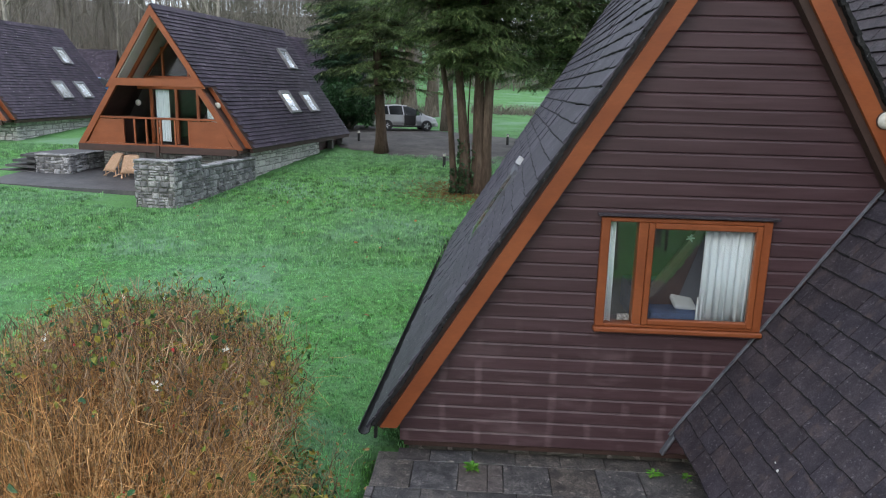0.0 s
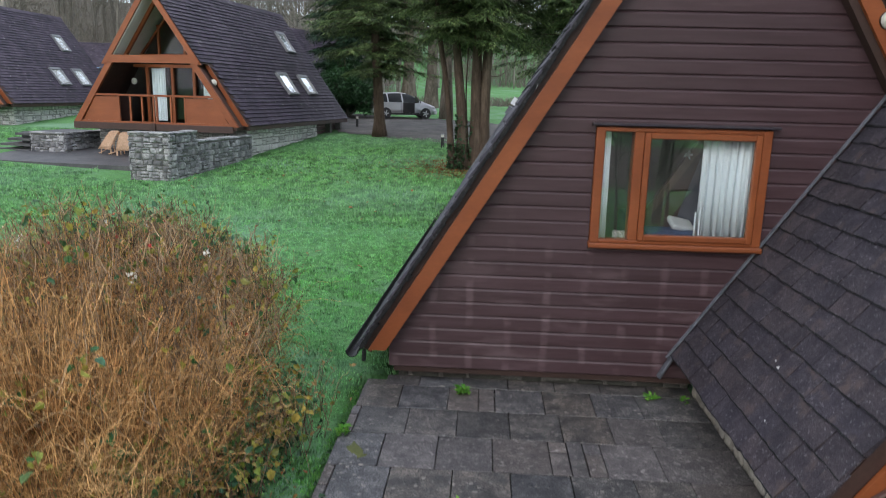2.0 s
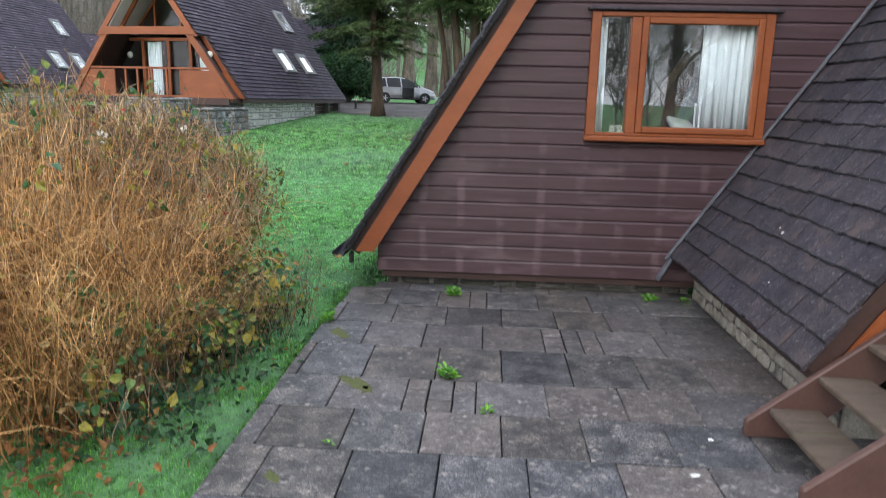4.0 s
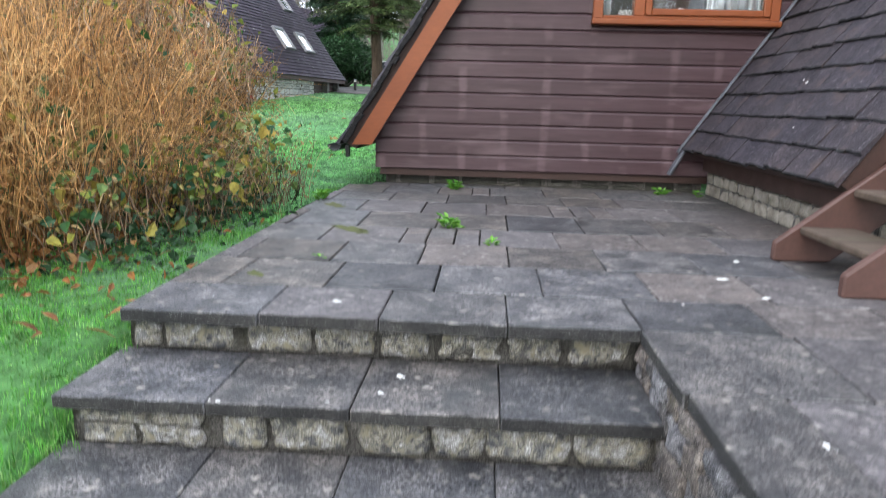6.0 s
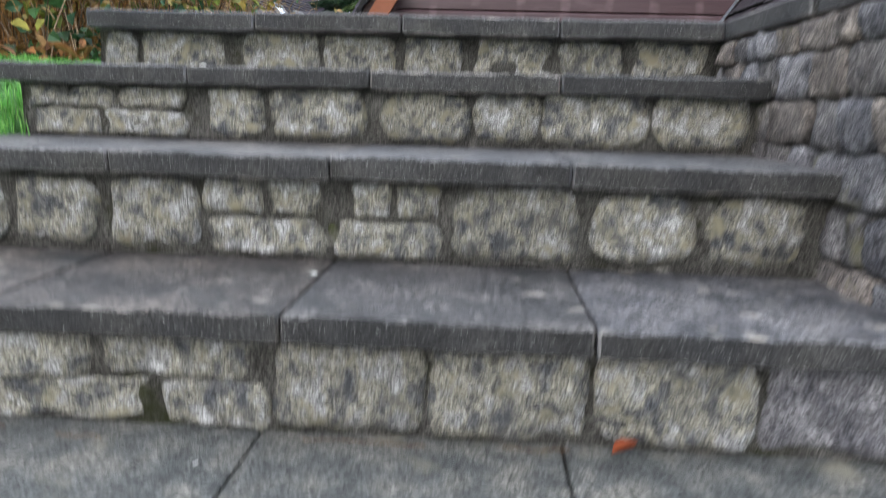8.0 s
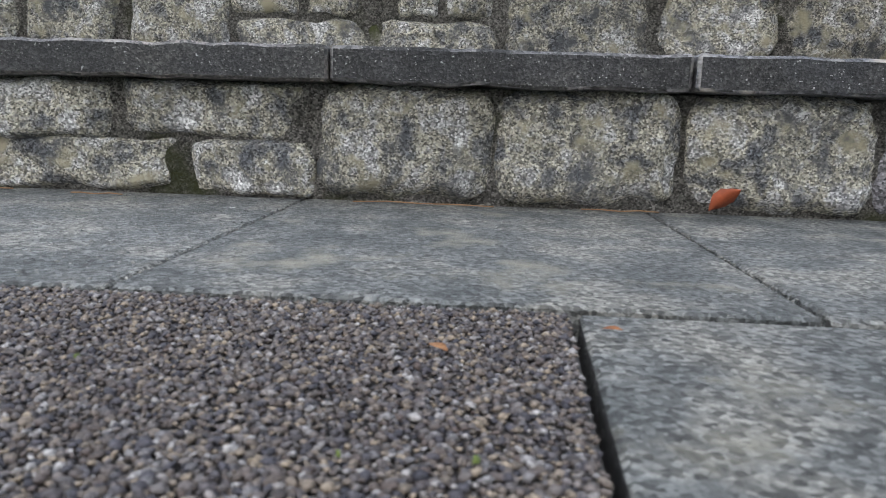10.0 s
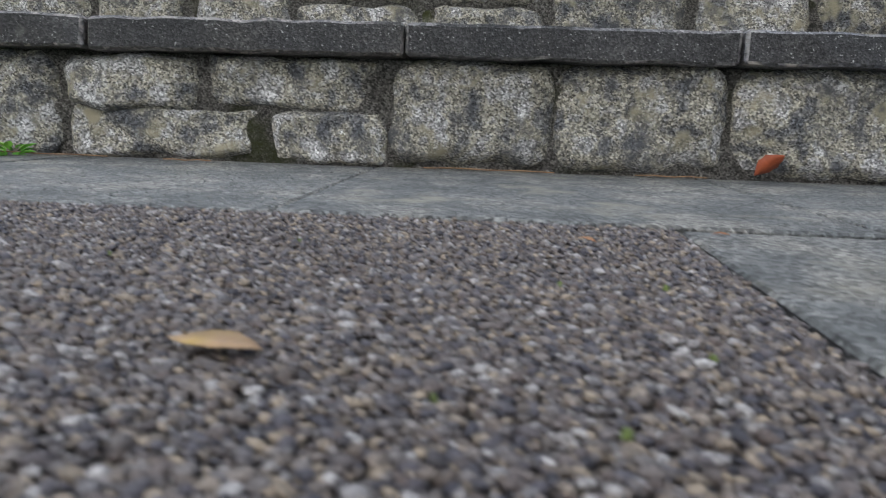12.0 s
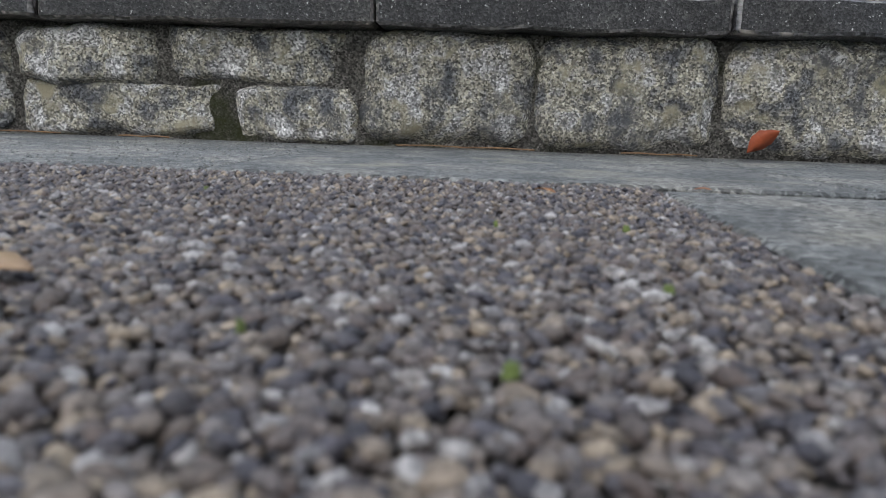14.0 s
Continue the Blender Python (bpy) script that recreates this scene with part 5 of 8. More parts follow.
    prism(rm, [(-H + 0.5, -0.1), (H - 0.5, -0.1), (0.0, Z - 0.45)], "y", yb + 0.08, 6.0)
    bmesh.ops.delete(rm, geom=[f for f in rm.faces if f.normal.y < -0.9], context="FACES")
    bmesh.ops.reverse_faces(rm, faces=rm.faces)
    part("room", rm, M["dark_room"], h)
    part("side_wall", bx(-2.6, yb - 0.03, 0, -1.75, yb + 0.05, 0.9), M["brown"], h)
    for x0, x1 in ((-0.92, -0.42), (1.0, 1.4)):
        b = bmesh.new()
        n = 24
        lo = [b.verts.new((x0 + (x1 - x0) * i / n, yb + 0.12 + 0.03 * math.sin(i * 1.4), 0.05)) for i in range(n + 1)]
        hi = [b.verts.new((x0 + (x1 - x0) * i / n, yb + 0.12 + 0.03 * math.sin(i * 1.4), 1.8)) for i in range(n + 1)]
        for i in range(n):
            b.faces.new((lo[i], lo[i + 1], hi[i + 1], hi[i]))
        part("curtain", b, M["white"], h, "white curtain")
    for x in (-1.45, 1.97):
        b = bmesh.new()
        bmesh.ops.create_uvsphere(b, u_segments=14, v_segments=8, radius=0.11, matrix=pose(x, -0.1 if x > 0 else yb - 0.1, 1.35) @ Matrix.Diagonal((1, 0.5, 1, 1)))
        part("globe_lamp", b, M["lamp_glass"], h, "round white globe lamp", smooth=True)
    # stone base
    zb = -1.6
    part("base_wall", bx(-H + 0.35, 0.45, zb, H - 0.3, 6.4, -0.1), M["pale_mortar"], h)
    fr = tagged(part("stonework", rubble(2 * H - 0.65, zb, -0.22, (0.12, 0.2), (0.2, 0.5), M["stone_pale"], seed), None, h), kind="stuff")
    fr.matrix_local = pose(-H + 0.35, 0.43, 0)
    sdw = tagged(part("stonework", rubble(6.0, zb, -0.1, (0.12, 0.2), (0.2, 0.5), M["stone_pale"], seed + 1), None, h), kind="stuff")
    sdw.matrix_local = pose(H - 0.28, 0.43, 0, 0, 0, 90)
    # boarded store at the back
    for k in range(7):
        part("store_board", bx(H - 0.5, 6.43, -0.1 - 0.17 * (k + 1), H - 0.46 + 0.01 * (k % 2), 9.0, -0.1 - 0.17 * k - 0.015), M["brown"], h)
    for y in (7.7, 8.9):
        part("store_post", bx(H - 0.42, y, zb, H - 0.2, y + 0.22, -0.1), M["grey_mortar"], h)
    part("eaves_board", bx(H - 0.14, 0.05, -0.14, H - 0.02, Lh - 0.02, 0.0), M["brown"], h)
    part("rear_gable", prism(bmesh.new(), [(-H + 0.2, 0), (H - 0.2, 0), (0, Z - 0.3)], "y", Lh - 0.4, Lh - 0.3), M["brown"], h)
    for l in lights:
        skylight(h, *l, 1, H, Z)
    return h


TH2 = -8.6
M2 = pose(-10.555, 23.085, 2.35, 0, 0, TH2)
LIGHTS2 = [(4.6, 5.5, 1.2, 2.2), (6.55, 7.45, 1.2, 2.15), (7.2, 8.0, 3.3, 4.3)]
house_2 = a_frame("chalet_across", M2, "A-frame chalet with orange balcony, tiled roof and stone base", LIGHTS2, 21, True)
M3 = pose(-23.3, 29.7, 2.67, 0, 0, 0.5)
house_3 = a_frame("chalet_beyond", M3, "farther A-frame chalet with tiled roof and three roof windows", [(4.6, 5.5, 1.0, 2.0), (6.5, 7.4, 1.0, 2.0), (7.0, 7.8, 3.1, 4.1)], 45, False)

house_4 = copy_thing(house_3, pose(-14.4, 46.5, 3.2, 0, 0, -24))
house_4["label"] = "distant A-frame chalet roof half hidden behind the trees"
house_5 = copy_thing(house_3, pose(-36.2, 55.0, 3.5, 0, 0, -80) @ Matrix.Scale(0.75, 4))
house_5["label"] = "distant chalet with a dark tiled roof among the trees"
for ob in [c for c in house_5.children_recursive if "skylight" in c.name or c.parent and "skylight" in c.parent.name]:
    bpy.data.objects.remove(ob)
h2l = empty("skylight")
h2l.parent = house_2
part("sash", beam(bmesh.new(), (-1.36, 1.2, 2.98), (-1.9, 1.2, 2.25), 0.8, 0.06, (1, 0, 0.5)), M["sky_glass"], h2l, "roof window sash swung open")

# ---- terrace of the chalet across ----
M["dark_paving"] = material("dark_damp_paving", [(0.05, 0.05, 0.055), (0.085, 0.083, 0.085)], scale=1.2, rough=0.6, fine=0.25, fine_scale=8, rand=0.1)
walls = tagged(empty("terrace_wall", M2), "grey rubble stone terrace walls below the balcony", "wall")
rubble_wall("wall", 1.75, -4.3, 2.98, -4.3, -1.75, -0.06, 0.35, walls, M["stone_wall"], 300)
rubble_wall("wall", 2.98, -3.94, 2.98, -2.9, -1.75, -0.06, 0.33, walls, M["stone_wall"], 310)
rubble_wall("wall", 2.98, -2.88, 2.98, 0.42, -1.75, -0.34, 0.33, walls, M["stone_wall"], 320)
rubble_wall("wall", -4.3, -1.0, -3.0, -1.0, -1.75, -0.42, 0.3, walls, M["stone_wall"], 330)
rubble_wall("wall", -2.98, -0.98, -2.98, 1.4, -1.75, -0.42, 0.3, walls, M["stone_wall"], 340)
part("platform", bx(-4.9, -0.68, -1.7, -3.3, 1.4, -0.40), M["dark_paving"], walls, "dark paved landing")
for k in range(4):
    part("step", bx(-4.9 - 0.3 * k, -0.95 - 0.02 * k, -0.5 - 0.18 * k, -4.32, 0.8, -0.42 - 0.18 * k), M["dark_paving"], walls)
patio = tagged(part("patio", prism(bmesh.new(), [(-2.85, -1.7), (0.42, -1.7), (0.42, -0.9), (-2.85, -1.13)], "x", -5.8, 2.7), M["dark_paving"]), "dark damp paved patio below the balcony", "patio", kind="structure")
patio.matrix_world = M2
# wicker chairs tipped against the wall
def wicker_chair(m):
    """A wicker easy chair tipped forward on its arms: its curved back is uppermost."""
    c = tagged(empty("wicker_chair", m), "tan wicker garden chair tipped forward on the patio", "chair", "wicker chairs")
    b = bmesh.new()
    prof = [(-0.46, 0.2), (-0.37, 0.34), (-0.26, 0.5), (-0.14, 0.67), (-0.02, 0.82), (0.08, 0.86), (0.2, 0.7)]
    rows = []
    for k, (y, z) in enumerate(prof):
        w = 0.36 - 0.02 * k
        rows.append([b.verts.new((x * w, y, z - 0.035 * abs(x) ** 3)) for x in np.linspace(-1, 1, 11)])
    for a, d in zip(rows, rows[1:]):
        for i in range(10):
            b.faces.new((a[i], a[i + 1], d[i + 1], d[i]))
    bmesh.ops.solidify(b, geom=b.faces[:], thickness=0.03)
    part("seat_shell", b, M["wicker"], c, smooth=True)
    for sx in (-1, 1):
        b = tube(bmesh.new(), [(sx * 0.3, -0.46, 0.02), (sx * 0.36, -0.2, 0.1), (sx * 0.37, 0.08, 0.24), (sx * 0.34, 0.3, 0.52), (sx * 0.3, 0.36, 0.66)], [0.022] * 5, 6)
        part("arm", b, M["wicker"], c)
        for y, zt in ((-0.36, 0.3), (0.18, 0.66)):
            b = tube(bmesh.new(), [(sx * 0.31, y, 0.0), (sx * 0.29, y, zt)], [0.02, 0.02], 6)
            part("leg", b, M["wicker"], c)
    return c
wicker_chair(M2 @ pose(-1.32, -0.75, -0.985, 0, 0, -20) @ Matrix.Scale(0.86, 4))
wicker_chair(M2 @ pose(-0.68, -0.95, -1.0, 0, 0, 24) @ Matrix.Scale(0.86, 4))
# balcony chair
bc = tagged(empty("balcony_chair", M2 @ pose(1.0, 0.35, -0.02)), "dark wooden chair on the balcony", "chair")
for x in (-0.2, 0.2):
    for y in (0, 0.4):
        part("leg", bx(x - 0.02, y - 0.02, 0, x + 0.02, y + 0.02, 0.9 if y else 0.45), M["tread"], bc)
part("seat", bx(-0.22, -0.02, 0.43, 0.22, 0.42, 0.46), M["tread"], bc)
for z in (0.6, 0.72, 0.84):
    part("back_slat", bx(-0.2, 0.38, z, 0.2, 0.41, z + 0.06), M["tread"], bc)

# ---- path lights ----
def bollard(x, y, lean=0):
    b = tagged(empty("bollard_light", pose(x, y, ground_z(x, y) - 0.02, 0, lean)), "short black path light with a pale cap", "bollard", "path lights")
    cb = bmesh.new()
    bmesh.ops.create_cone(cb, cap_ends=True, segments=14, radius1=0.06, radius2=0.06, depth=0.42, matrix=pose(0, 0, 0.21))
    part("post", cb, M["gutter"], b)
    cb = bmesh.new()
    bmesh.ops.create_cone(cb, cap_ends=True, segments=14, radius1=0.055, radius2=0.055, depth=0.09, matrix=pose(0, 0, 0.465))
    part("lens", cb, M["lamp_glass"], b, "pale glass ring")
    cb = bmesh.new()
    bmesh.ops.create_cone(cb, cap_ends=True, segments=14, radius1=0.07, radius2=0.06, depth=0.03, matrix=pose(0, 0, 0.525))
    part("cap", cb, M["alu"], b)
    return b
bollard(-5.8, 32.7)
bollard(-1.45, 26.2)
bollard(1.09, 33.0)

# ---- parked car ----
M["car_paint"] = material("silver_car_paint", [(0.38, 0.38, 0.4), (0.44, 0.44, 0.46)], scale=1, rough=0.3, bump=0, fine=0.03, rand=0, metal=0.75, coat=0.6, rough_var=0.03)
M["car_glass"] = material("dark_car_glass", [(0.012, 0.014, 0.016), (0.02, 0.022, 0.024)], rough=0.08, bump=0, fine=0, rand=0, spec=0.25, rough_var=0.02)
M["tyre"] = material("black_tyre_rubber", [(0.012, 0.012, 0.012), (0.02, 0.02, 0.02)], rough=0.8, fine=0.1, rand=0)
M["rim"] = material("silver_alloy_rim", [(0.5, 0.5, 0.52), (0.6, 0.6, 0.62)], rough=0.35, fine=0.05, rand=0, metal=0.8)
M["red_lamp"] = material("red_tail_lamp", [(0.4, 0.02, 0.02), (0.5, 0.03, 0.03)], rough=0.2, fine=0, rand=0, bump=0)
M["car_inside"] = material("dark_car_interior", [(0.015, 0.015, 0.017), (0.03, 0.03, 0.032)], rough=0.8, fine=0.1, rand=0)


def make_car(m, paint, label, door_open=True):
    """A compact people carrier: x forwards, y to its left, z up; origin under its middle."""
    car = tagged(empty("car", m), label, "car")
    # sections from the tail to the nose: x, sill, waist, top, half width, half width of the top
    secs = [(-2.06, 0.36, 0.74, 0.92, 0.62, 0.56), (-2.0, 0.28, 0.92, 1.2, 0.78, 0.62), (-1.84, 0.24, 0.98, 1.44, 0.83, 0.61), (-1.36, 0.22, 1.0, 1.57, 0.85, 0.61),
            (-0.6, 0.22, 0.99, 1.62, 0.86, 0.61), (0.02, 0.22, 0.98, 1.57, 0.86, 0.61), (0.5, 0.22, 0.97, 1.38, 0.86, 0.61), (0.98, 0.22, 0.96, 1.12, 0.86, 0.68),
            (1.22, 0.22, 0.94, 1.0, 0.85, 0.72), (1.66, 0.24, 0.8, 0.87, 0.8, 0.68), (1.94, 0.28, 0.66, 0.71, 0.7, 0.58), (2.06, 0.36, 0.5, 0.55, 0.54, 0.44)]

    def section(b, sec):
        x, zs, zw, zt, w, wt = sec
        half = [(w * 0.9, zs), (w, zs + 0.12), (w * 1.01, (zs + zw) / 2), (w * 0.97, zw), (wt + (w * 0.97 - wt) * 0.14, zt - 0.1 * (zt - zw)), (wt * 0.8, zt)]
        return [b.verts.new((x, y, z)) for y, z in half] + [b.verts.new((x, -y, z)) for y, z in half[::-1]]

    def shell(name, glazed, mat, label=""):
        b = bmesh.new()
        rings = [section(b, q) for q in secs]
        for k, (r0, r1) in enumerate(zip(rings, rings[1:])):
            for c in range(12):
                side_glass = c in (3, 7) and 1 <= k <= 6
                screen = c in (4, 5, 6) and k in (1, 5, 6, 7)
                if (side_glass or screen) == glazed:
                    d = (c + 1) % 12
                    b.faces.new((r0[c], r0[d], r1[d], r1[c]))
        if not glazed:
            b.faces.new(rings[0][::-1])
            b.faces.new(rings[-1])
        bmesh.ops.delete(b, geom=[v for v in b.verts if not v.link_faces], context="VERTS")
        bmesh.ops.recalc_face_normals(b, faces=b.faces)
        return part(name, b, mat, car, label, smooth=True)

    shell("body", False, paint)
    shell("window_band", True, M["car_glass"], "dark car windows")
    for s in (-1, 1):
        for x0, x1, zt in ((-1.12, -1.2, 1.52), (-0.2, -0.28, 1.55)):
            b = beam(bmesh.new(), (x0, s * 0.838, 0.97), (x1, s * 0.655, zt), 0.03, 0.07, (1, 0, 0))
            part("pillar", b, paint, car)
        part("door_seam", bx(-0.27, s * 0.868 - 0.006, 0.34, -0.255, s * 0.868 + 0.004, 0.95), M["car_inside"], car)
        for x in (-1.27, 1.28):
            w = empty("wheel")
            w.parent = car
            w.location = (x, s * 0.76, 0.31)
            b = bmesh.new()
            bmesh.ops.create_cone(b, cap_ends=True, segments=28, radius1=0.31, radius2=0.31, depth=0.2, matrix=pose(0, 0, 0, 90))
            bmesh.ops.bevel(b, geom=[e for e in b.edges if abs(e.verts[0].co.y - e.verts[1].co.y) < 0.01], offset=0.03, segments=2, affect="EDGES")
            part("tyre", b, M["tyre"], w)
            b = bmesh.new()
            bmesh.ops.create_cone(b, cap_ends=True, segments=28, radius1=0.2, radius2=0.2, depth=0.22, matrix=pose(0, 0, 0, 90))
            part("rim", b, M["car_inside"], w)
            b = bmesh.new()
            for k in range(5):
                a = 2 * math.pi * k / 5
                beam(b, (0.03 * math.cos(a), s * 0.113, 0.03 * math.sin(a)), (0.19 * math.cos(a), s * 0.113, 0.19 * math.sin(a)), 0.05, 0.02, (0, 1, 0))
            part("spokes", b, M["rim"], w)
            b = bmesh.new()
            bmesh.ops.create_cone(b, cap_ends=True, segments=28, radius1=0.345, radius2=0.345, depth=0.06, matrix=pose(x, s * 0.835, 0.32, 90))
            part("wheel_arch", b, M["car_inside"], car)
        b = bx(-2.03, s * 0.62 - 0.1, 0.72, -1.88, s * 0.62 + 0.14, 1.12, 0.03)
        part("tail_lamp", b, M["red_lamp"], car, "red tail lamp")
        part("headlamp", bx(1.62, s * 0.66 - 0.13, 0.62, 1.9, s * 0.66 + 0.1, 0.78, 0.03), M["rim"], car, "clear headlamp")
        part("mirror", bx(0.72, s * 0.95 - 0.08, 0.95, 0.86, s * 0.95 + 0.08, 1.1, 0.03), paint, car)
        part("sill", bx(-0.95, s * 0.83 - 0.02, 0.24, 0.95, s * 0.83 + 0.03, 0.34), M["car_inside"], car)
    if door_open:
        # door opening and open door on the right side
        part("door_opening", bx(-0.18, -0.885, 0.34, 0.86, -0.8, 0.98, 0.01), M["car_inside"], car, "dark open doorway")
        door = empty("open_door")
        door.parent = car
        door.matrix_local = pose(0.88, -0.85, 0, 0, 0, 62)
        b = bx(-1.0, -0.03, 0.36, 0.0, 0.03, 0.97, 0.02)
        part("panel", b, paint, door)
        b = bmesh.new()
        prism(b, [(-0.98, 0.97), (-0.94, 1.4), (-0.72, 1.38), (-0.05, 0.97)], "y", -0.015, 0.015)
        part("pane", b, M["car_glass"], door)
    part("seat", bx(-0.4, -0.62, 0.4, 0.12, -0.2, 0.75, 0.05), M["car_inside"], car)
    part("bumper", bx(1.85, -0.75, 0.26, 2.06, 0.75, 0.52, 0.04), paint, car)
    part("bumper", bx(-2.1, -0.76, 0.28, -1.95, 0.76, 0.58, 0.04), paint, car)
    return car


make_car(pose(-4.3, 38.2, ground_z(-4.3, 38.2) + 0.03, 0, 0, 17) @ Matrix.Scale(0.83, 4), M["car_paint"], "silver compact people carrier with its front door open on the drive")
M["car_blue"] = material("dark_blue_car_paint", [(0.05, 0.15, 0.32), (0.07, 0.19, 0.4)], scale=1, rough=0.3, bump=0, fine=0.03, rand=0, metal=0.4, coat=0.6, rough_var=0.03)
make_car(pose(-23.7, 43.4, ground_z(-23.7, 43.4) + 0.03, 0, 0, 20), M["car_blue"], "dark blue car parked behind the chalets", False)

# ---- shrub beside the steps ----
rg = np.random.RandomState(11)
M["twig"] = material("dead_brown_stems", [(0.19, 0.09, 0.034), (0.42, 0.22, 0.082), (0.68, 0.43, 0.2)], scale=1.3, rough=0.8, bump=0, fine=0.25, fine_scale=9, rand=0, island=0.75, spec=0.25)
BX, BY = -2.98, 5.05


def leaf_colours(name, cols, rough=0.55, trans=0.25, patchy=40.0, lo=0.65, hi=1.35, dew=None, dew_scale=0.3, edge=0.2):
    """A leaf material whose colour goes by the leaf."""
    m = bpy.data.materials.new(name)
    m.use_nodes = True
    n, l = m.node_tree.nodes, m.node_tree.links
    b = n["Principled BSDF"]
    g = n.new("ShaderNodeNewGeometry")
    r = n.new("ShaderNodeValToRGB")
    while len(r.color_ramp.elements) < len(cols):
        r.color_ramp.elements.new(0.5)
    for i, (e, c) in enumerate(zip(r.color_ramp.elements, cols)):
        e.position, e.color = i / max(1, len(cols) - 1), (*c, 1)
    l.new(g.outputs["Random Per Island"], r.inputs[0])
    t = n.new("ShaderNodeTexNoise")
    t.inputs["Scale"].default_value = patchy
    l.new(g.outputs["Position"], t.inputs["Vector"])
    mr = n.new("ShaderNodeMapRange")
    mr.inputs["From Min"].default_value, mr.inputs["From Max"].default_value = 0.5 - edge, 0.5 + edge
    mr.inputs["To Min"].default_value, mr.inputs["To Max"].default_value = lo, hi
    l.new(t.outputs["Fac"], mr.inputs["Value"])
    hs = n.new("ShaderNodeHueSaturation")
    l.new(mr.outputs[0], hs.inputs["Value"])
    l.new(r.outputs[0], hs.inputs["Color"])
    shade = hs.outputs[0]
    if dew:
        dn = n.new("ShaderNodeTexNoise")
        dn.inputs["Scale"].default_value, dn.inputs["Detail"].default_value, dn.inputs["Roughness"].default_value = dew_scale, 9.0, 0.68
        l.new(g.outputs["Position"], dn.inputs["Vector"])
        dr = n.new("ShaderNodeMapRange")
        dr.inputs["From Min"].default_value, dr.inputs["From Max"].default_value, dr.inputs["To Max"].default_value = 0.42, 0.68, 0.55
        l.new(dn.outputs["Fac"], dr.inputs["Value"])
        dm = n.new("ShaderNodeMix")
        dm.data_type = "RGBA"
        dm.inputs[7].default_value = (*dew, 1)
        l.new(shade, dm.inputs[6])
        l.new(dr.outputs[0], dm.inputs[0])
        shade = dm.outputs[2]
    l.new(shade, b.inputs["Base Color"])
    b.inputs["Roughness"].default_value = rough
    b.inputs["Specular IOR Level"].default_value = 0.3
    if trans:
        tr = n.new("ShaderNodeBsdfTranslucent")
        l.new(shade, tr.inputs["Color"])
        ms = n.new("ShaderNodeMixShader")
        ms.inputs[0].default_value = trans
        l.new(b.outputs[0], ms.inputs[1])
        l.new(tr.outputs[0], ms.inputs[2])
        l.new(ms.outputs[0], n["Material Output"].inputs["Surface"])
    return m


M["leaf_dry"] = leaf_colours("withered_leaf", [(0.16, 0.07, 0.02), (0.26, 0.11, 0.03), (0.12, 0.05, 0.025), (0.35, 0.2, 0.07)])
M["leaf_mixed"] = leaf_colours("mixed_bramble_leaf", [(0.03, 0.09, 0.03), (0.06, 0.15, 0.04), (0.05, 0.12, 0.07), (0.16, 0.22, 0.04), (0.28, 0.28, 0.05), (0.34, 0.24, 0.05), (0.1, 0.17, 0.05)])
M["leaf_straw"] = leaf_colours("straw_leaf", [(0.3, 0.18, 0.07), (0.4, 0.27, 0.12), (0.22, 0.13, 0.05), (0.3, 0.25, 0.09)])
M["leaf_red"] = leaf_colours("red_leaf", [(0.25, 0.02, 0.02), (0.4, 0.04, 0.03), (0.15, 0.02, 0.02)])
M["petal"] = leaf_colours("white_petal", [(0.7, 0.68, 0.6), (0.8, 0.78, 0.72)])
M["ivy"] = leaf_colours("dark_ivy_leaf", [(0.012, 0.035, 0.012), (0.02, 0.055, 0.02), (0.035, 0.08, 0.03)], 0.4, 0.1)


def leaves_np(p, d, up, size, width=0.6, fold=0.25, rs=rg):
    """Pointed leaves: p places, d directions, up normals, size lengths. Six triangles each."""
    d = d / (np.linalg.norm(d, axis=1, keepdims=True) + 1e-9)
    s = np.cross(d, up)
    s /= np.linalg.norm(s, axis=1, keepdims=True) + 1e-9
    u = np.cross(s, d)
    L, W = size[:, None], (size * width)[:, None]
    rows = [p, p + d * L * 0.3 + s * W * 0.5 + u * W * fold, p + d * L * 0.3 - s * W * 0.5 + u * W * fold, p + d * L * 0.36 - u * W * 0.02,
            p + d * L * 0.68 + s * W * 0.36 + u * W * fold * 0.6, p + d * L * 0.68 - s * W * 0.36 + u * W * fold * 0.6, p + d * L - u * L * 0.12]
    v = np.stack(rows, 1).reshape(-1, 3)
    t = np.array([(0, 1, 3), (0, 3, 2), (1, 4, 3), (2, 3, 5), (3, 4, 6), (3, 6, 5)])
    f = (np.arange(len(p))[:, None, None] * 7 + t[None]).reshape(-1, 3)
    return v, f


def unit_rows(a):
    return a / (np.linalg.norm(a, axis=1, keepdims=True) + 1e-9)


n = 3400
uu_, vv_ = rg.uniform(-1, 1, n * 2), rg.uniform(-1, 1, n * 2)
rad = (np.abs(uu_) ** 2.6 + np.abs(vv_) ** 2.6) ** (1 / 2.6)
uu_, vv_, rad = (q_[rad < 1][:n] for q_ in (uu_, vv_, rad))
n = len(rad)
ang = np.arctan2(vv_, uu_)
bx0, by0 = BX + 1.36 * uu_ - 0.11 * 2.35 * vv_, BY + 2.35 * vv_
tall = np.array([1 + 0.16 * noise.noise(Vector((a_ * 1.6, b_ * 1.6, 2))) for a_, b_ in zip(bx0, by0)])
full = np.where(rg.rand(n) < 0.62, rg.uniform(0.84, 1.03, n), rg.uniform(0.45, 0.85, n))
hgt = tall * (1.80 - 0.62 * rad ** 2.6 - 0.12 * np.clip(bx0 - BX - 0.6, 0, 1)) * full
lean = 0.06 + 0.2 * rad
s = np.linspace(0, 1, 8)
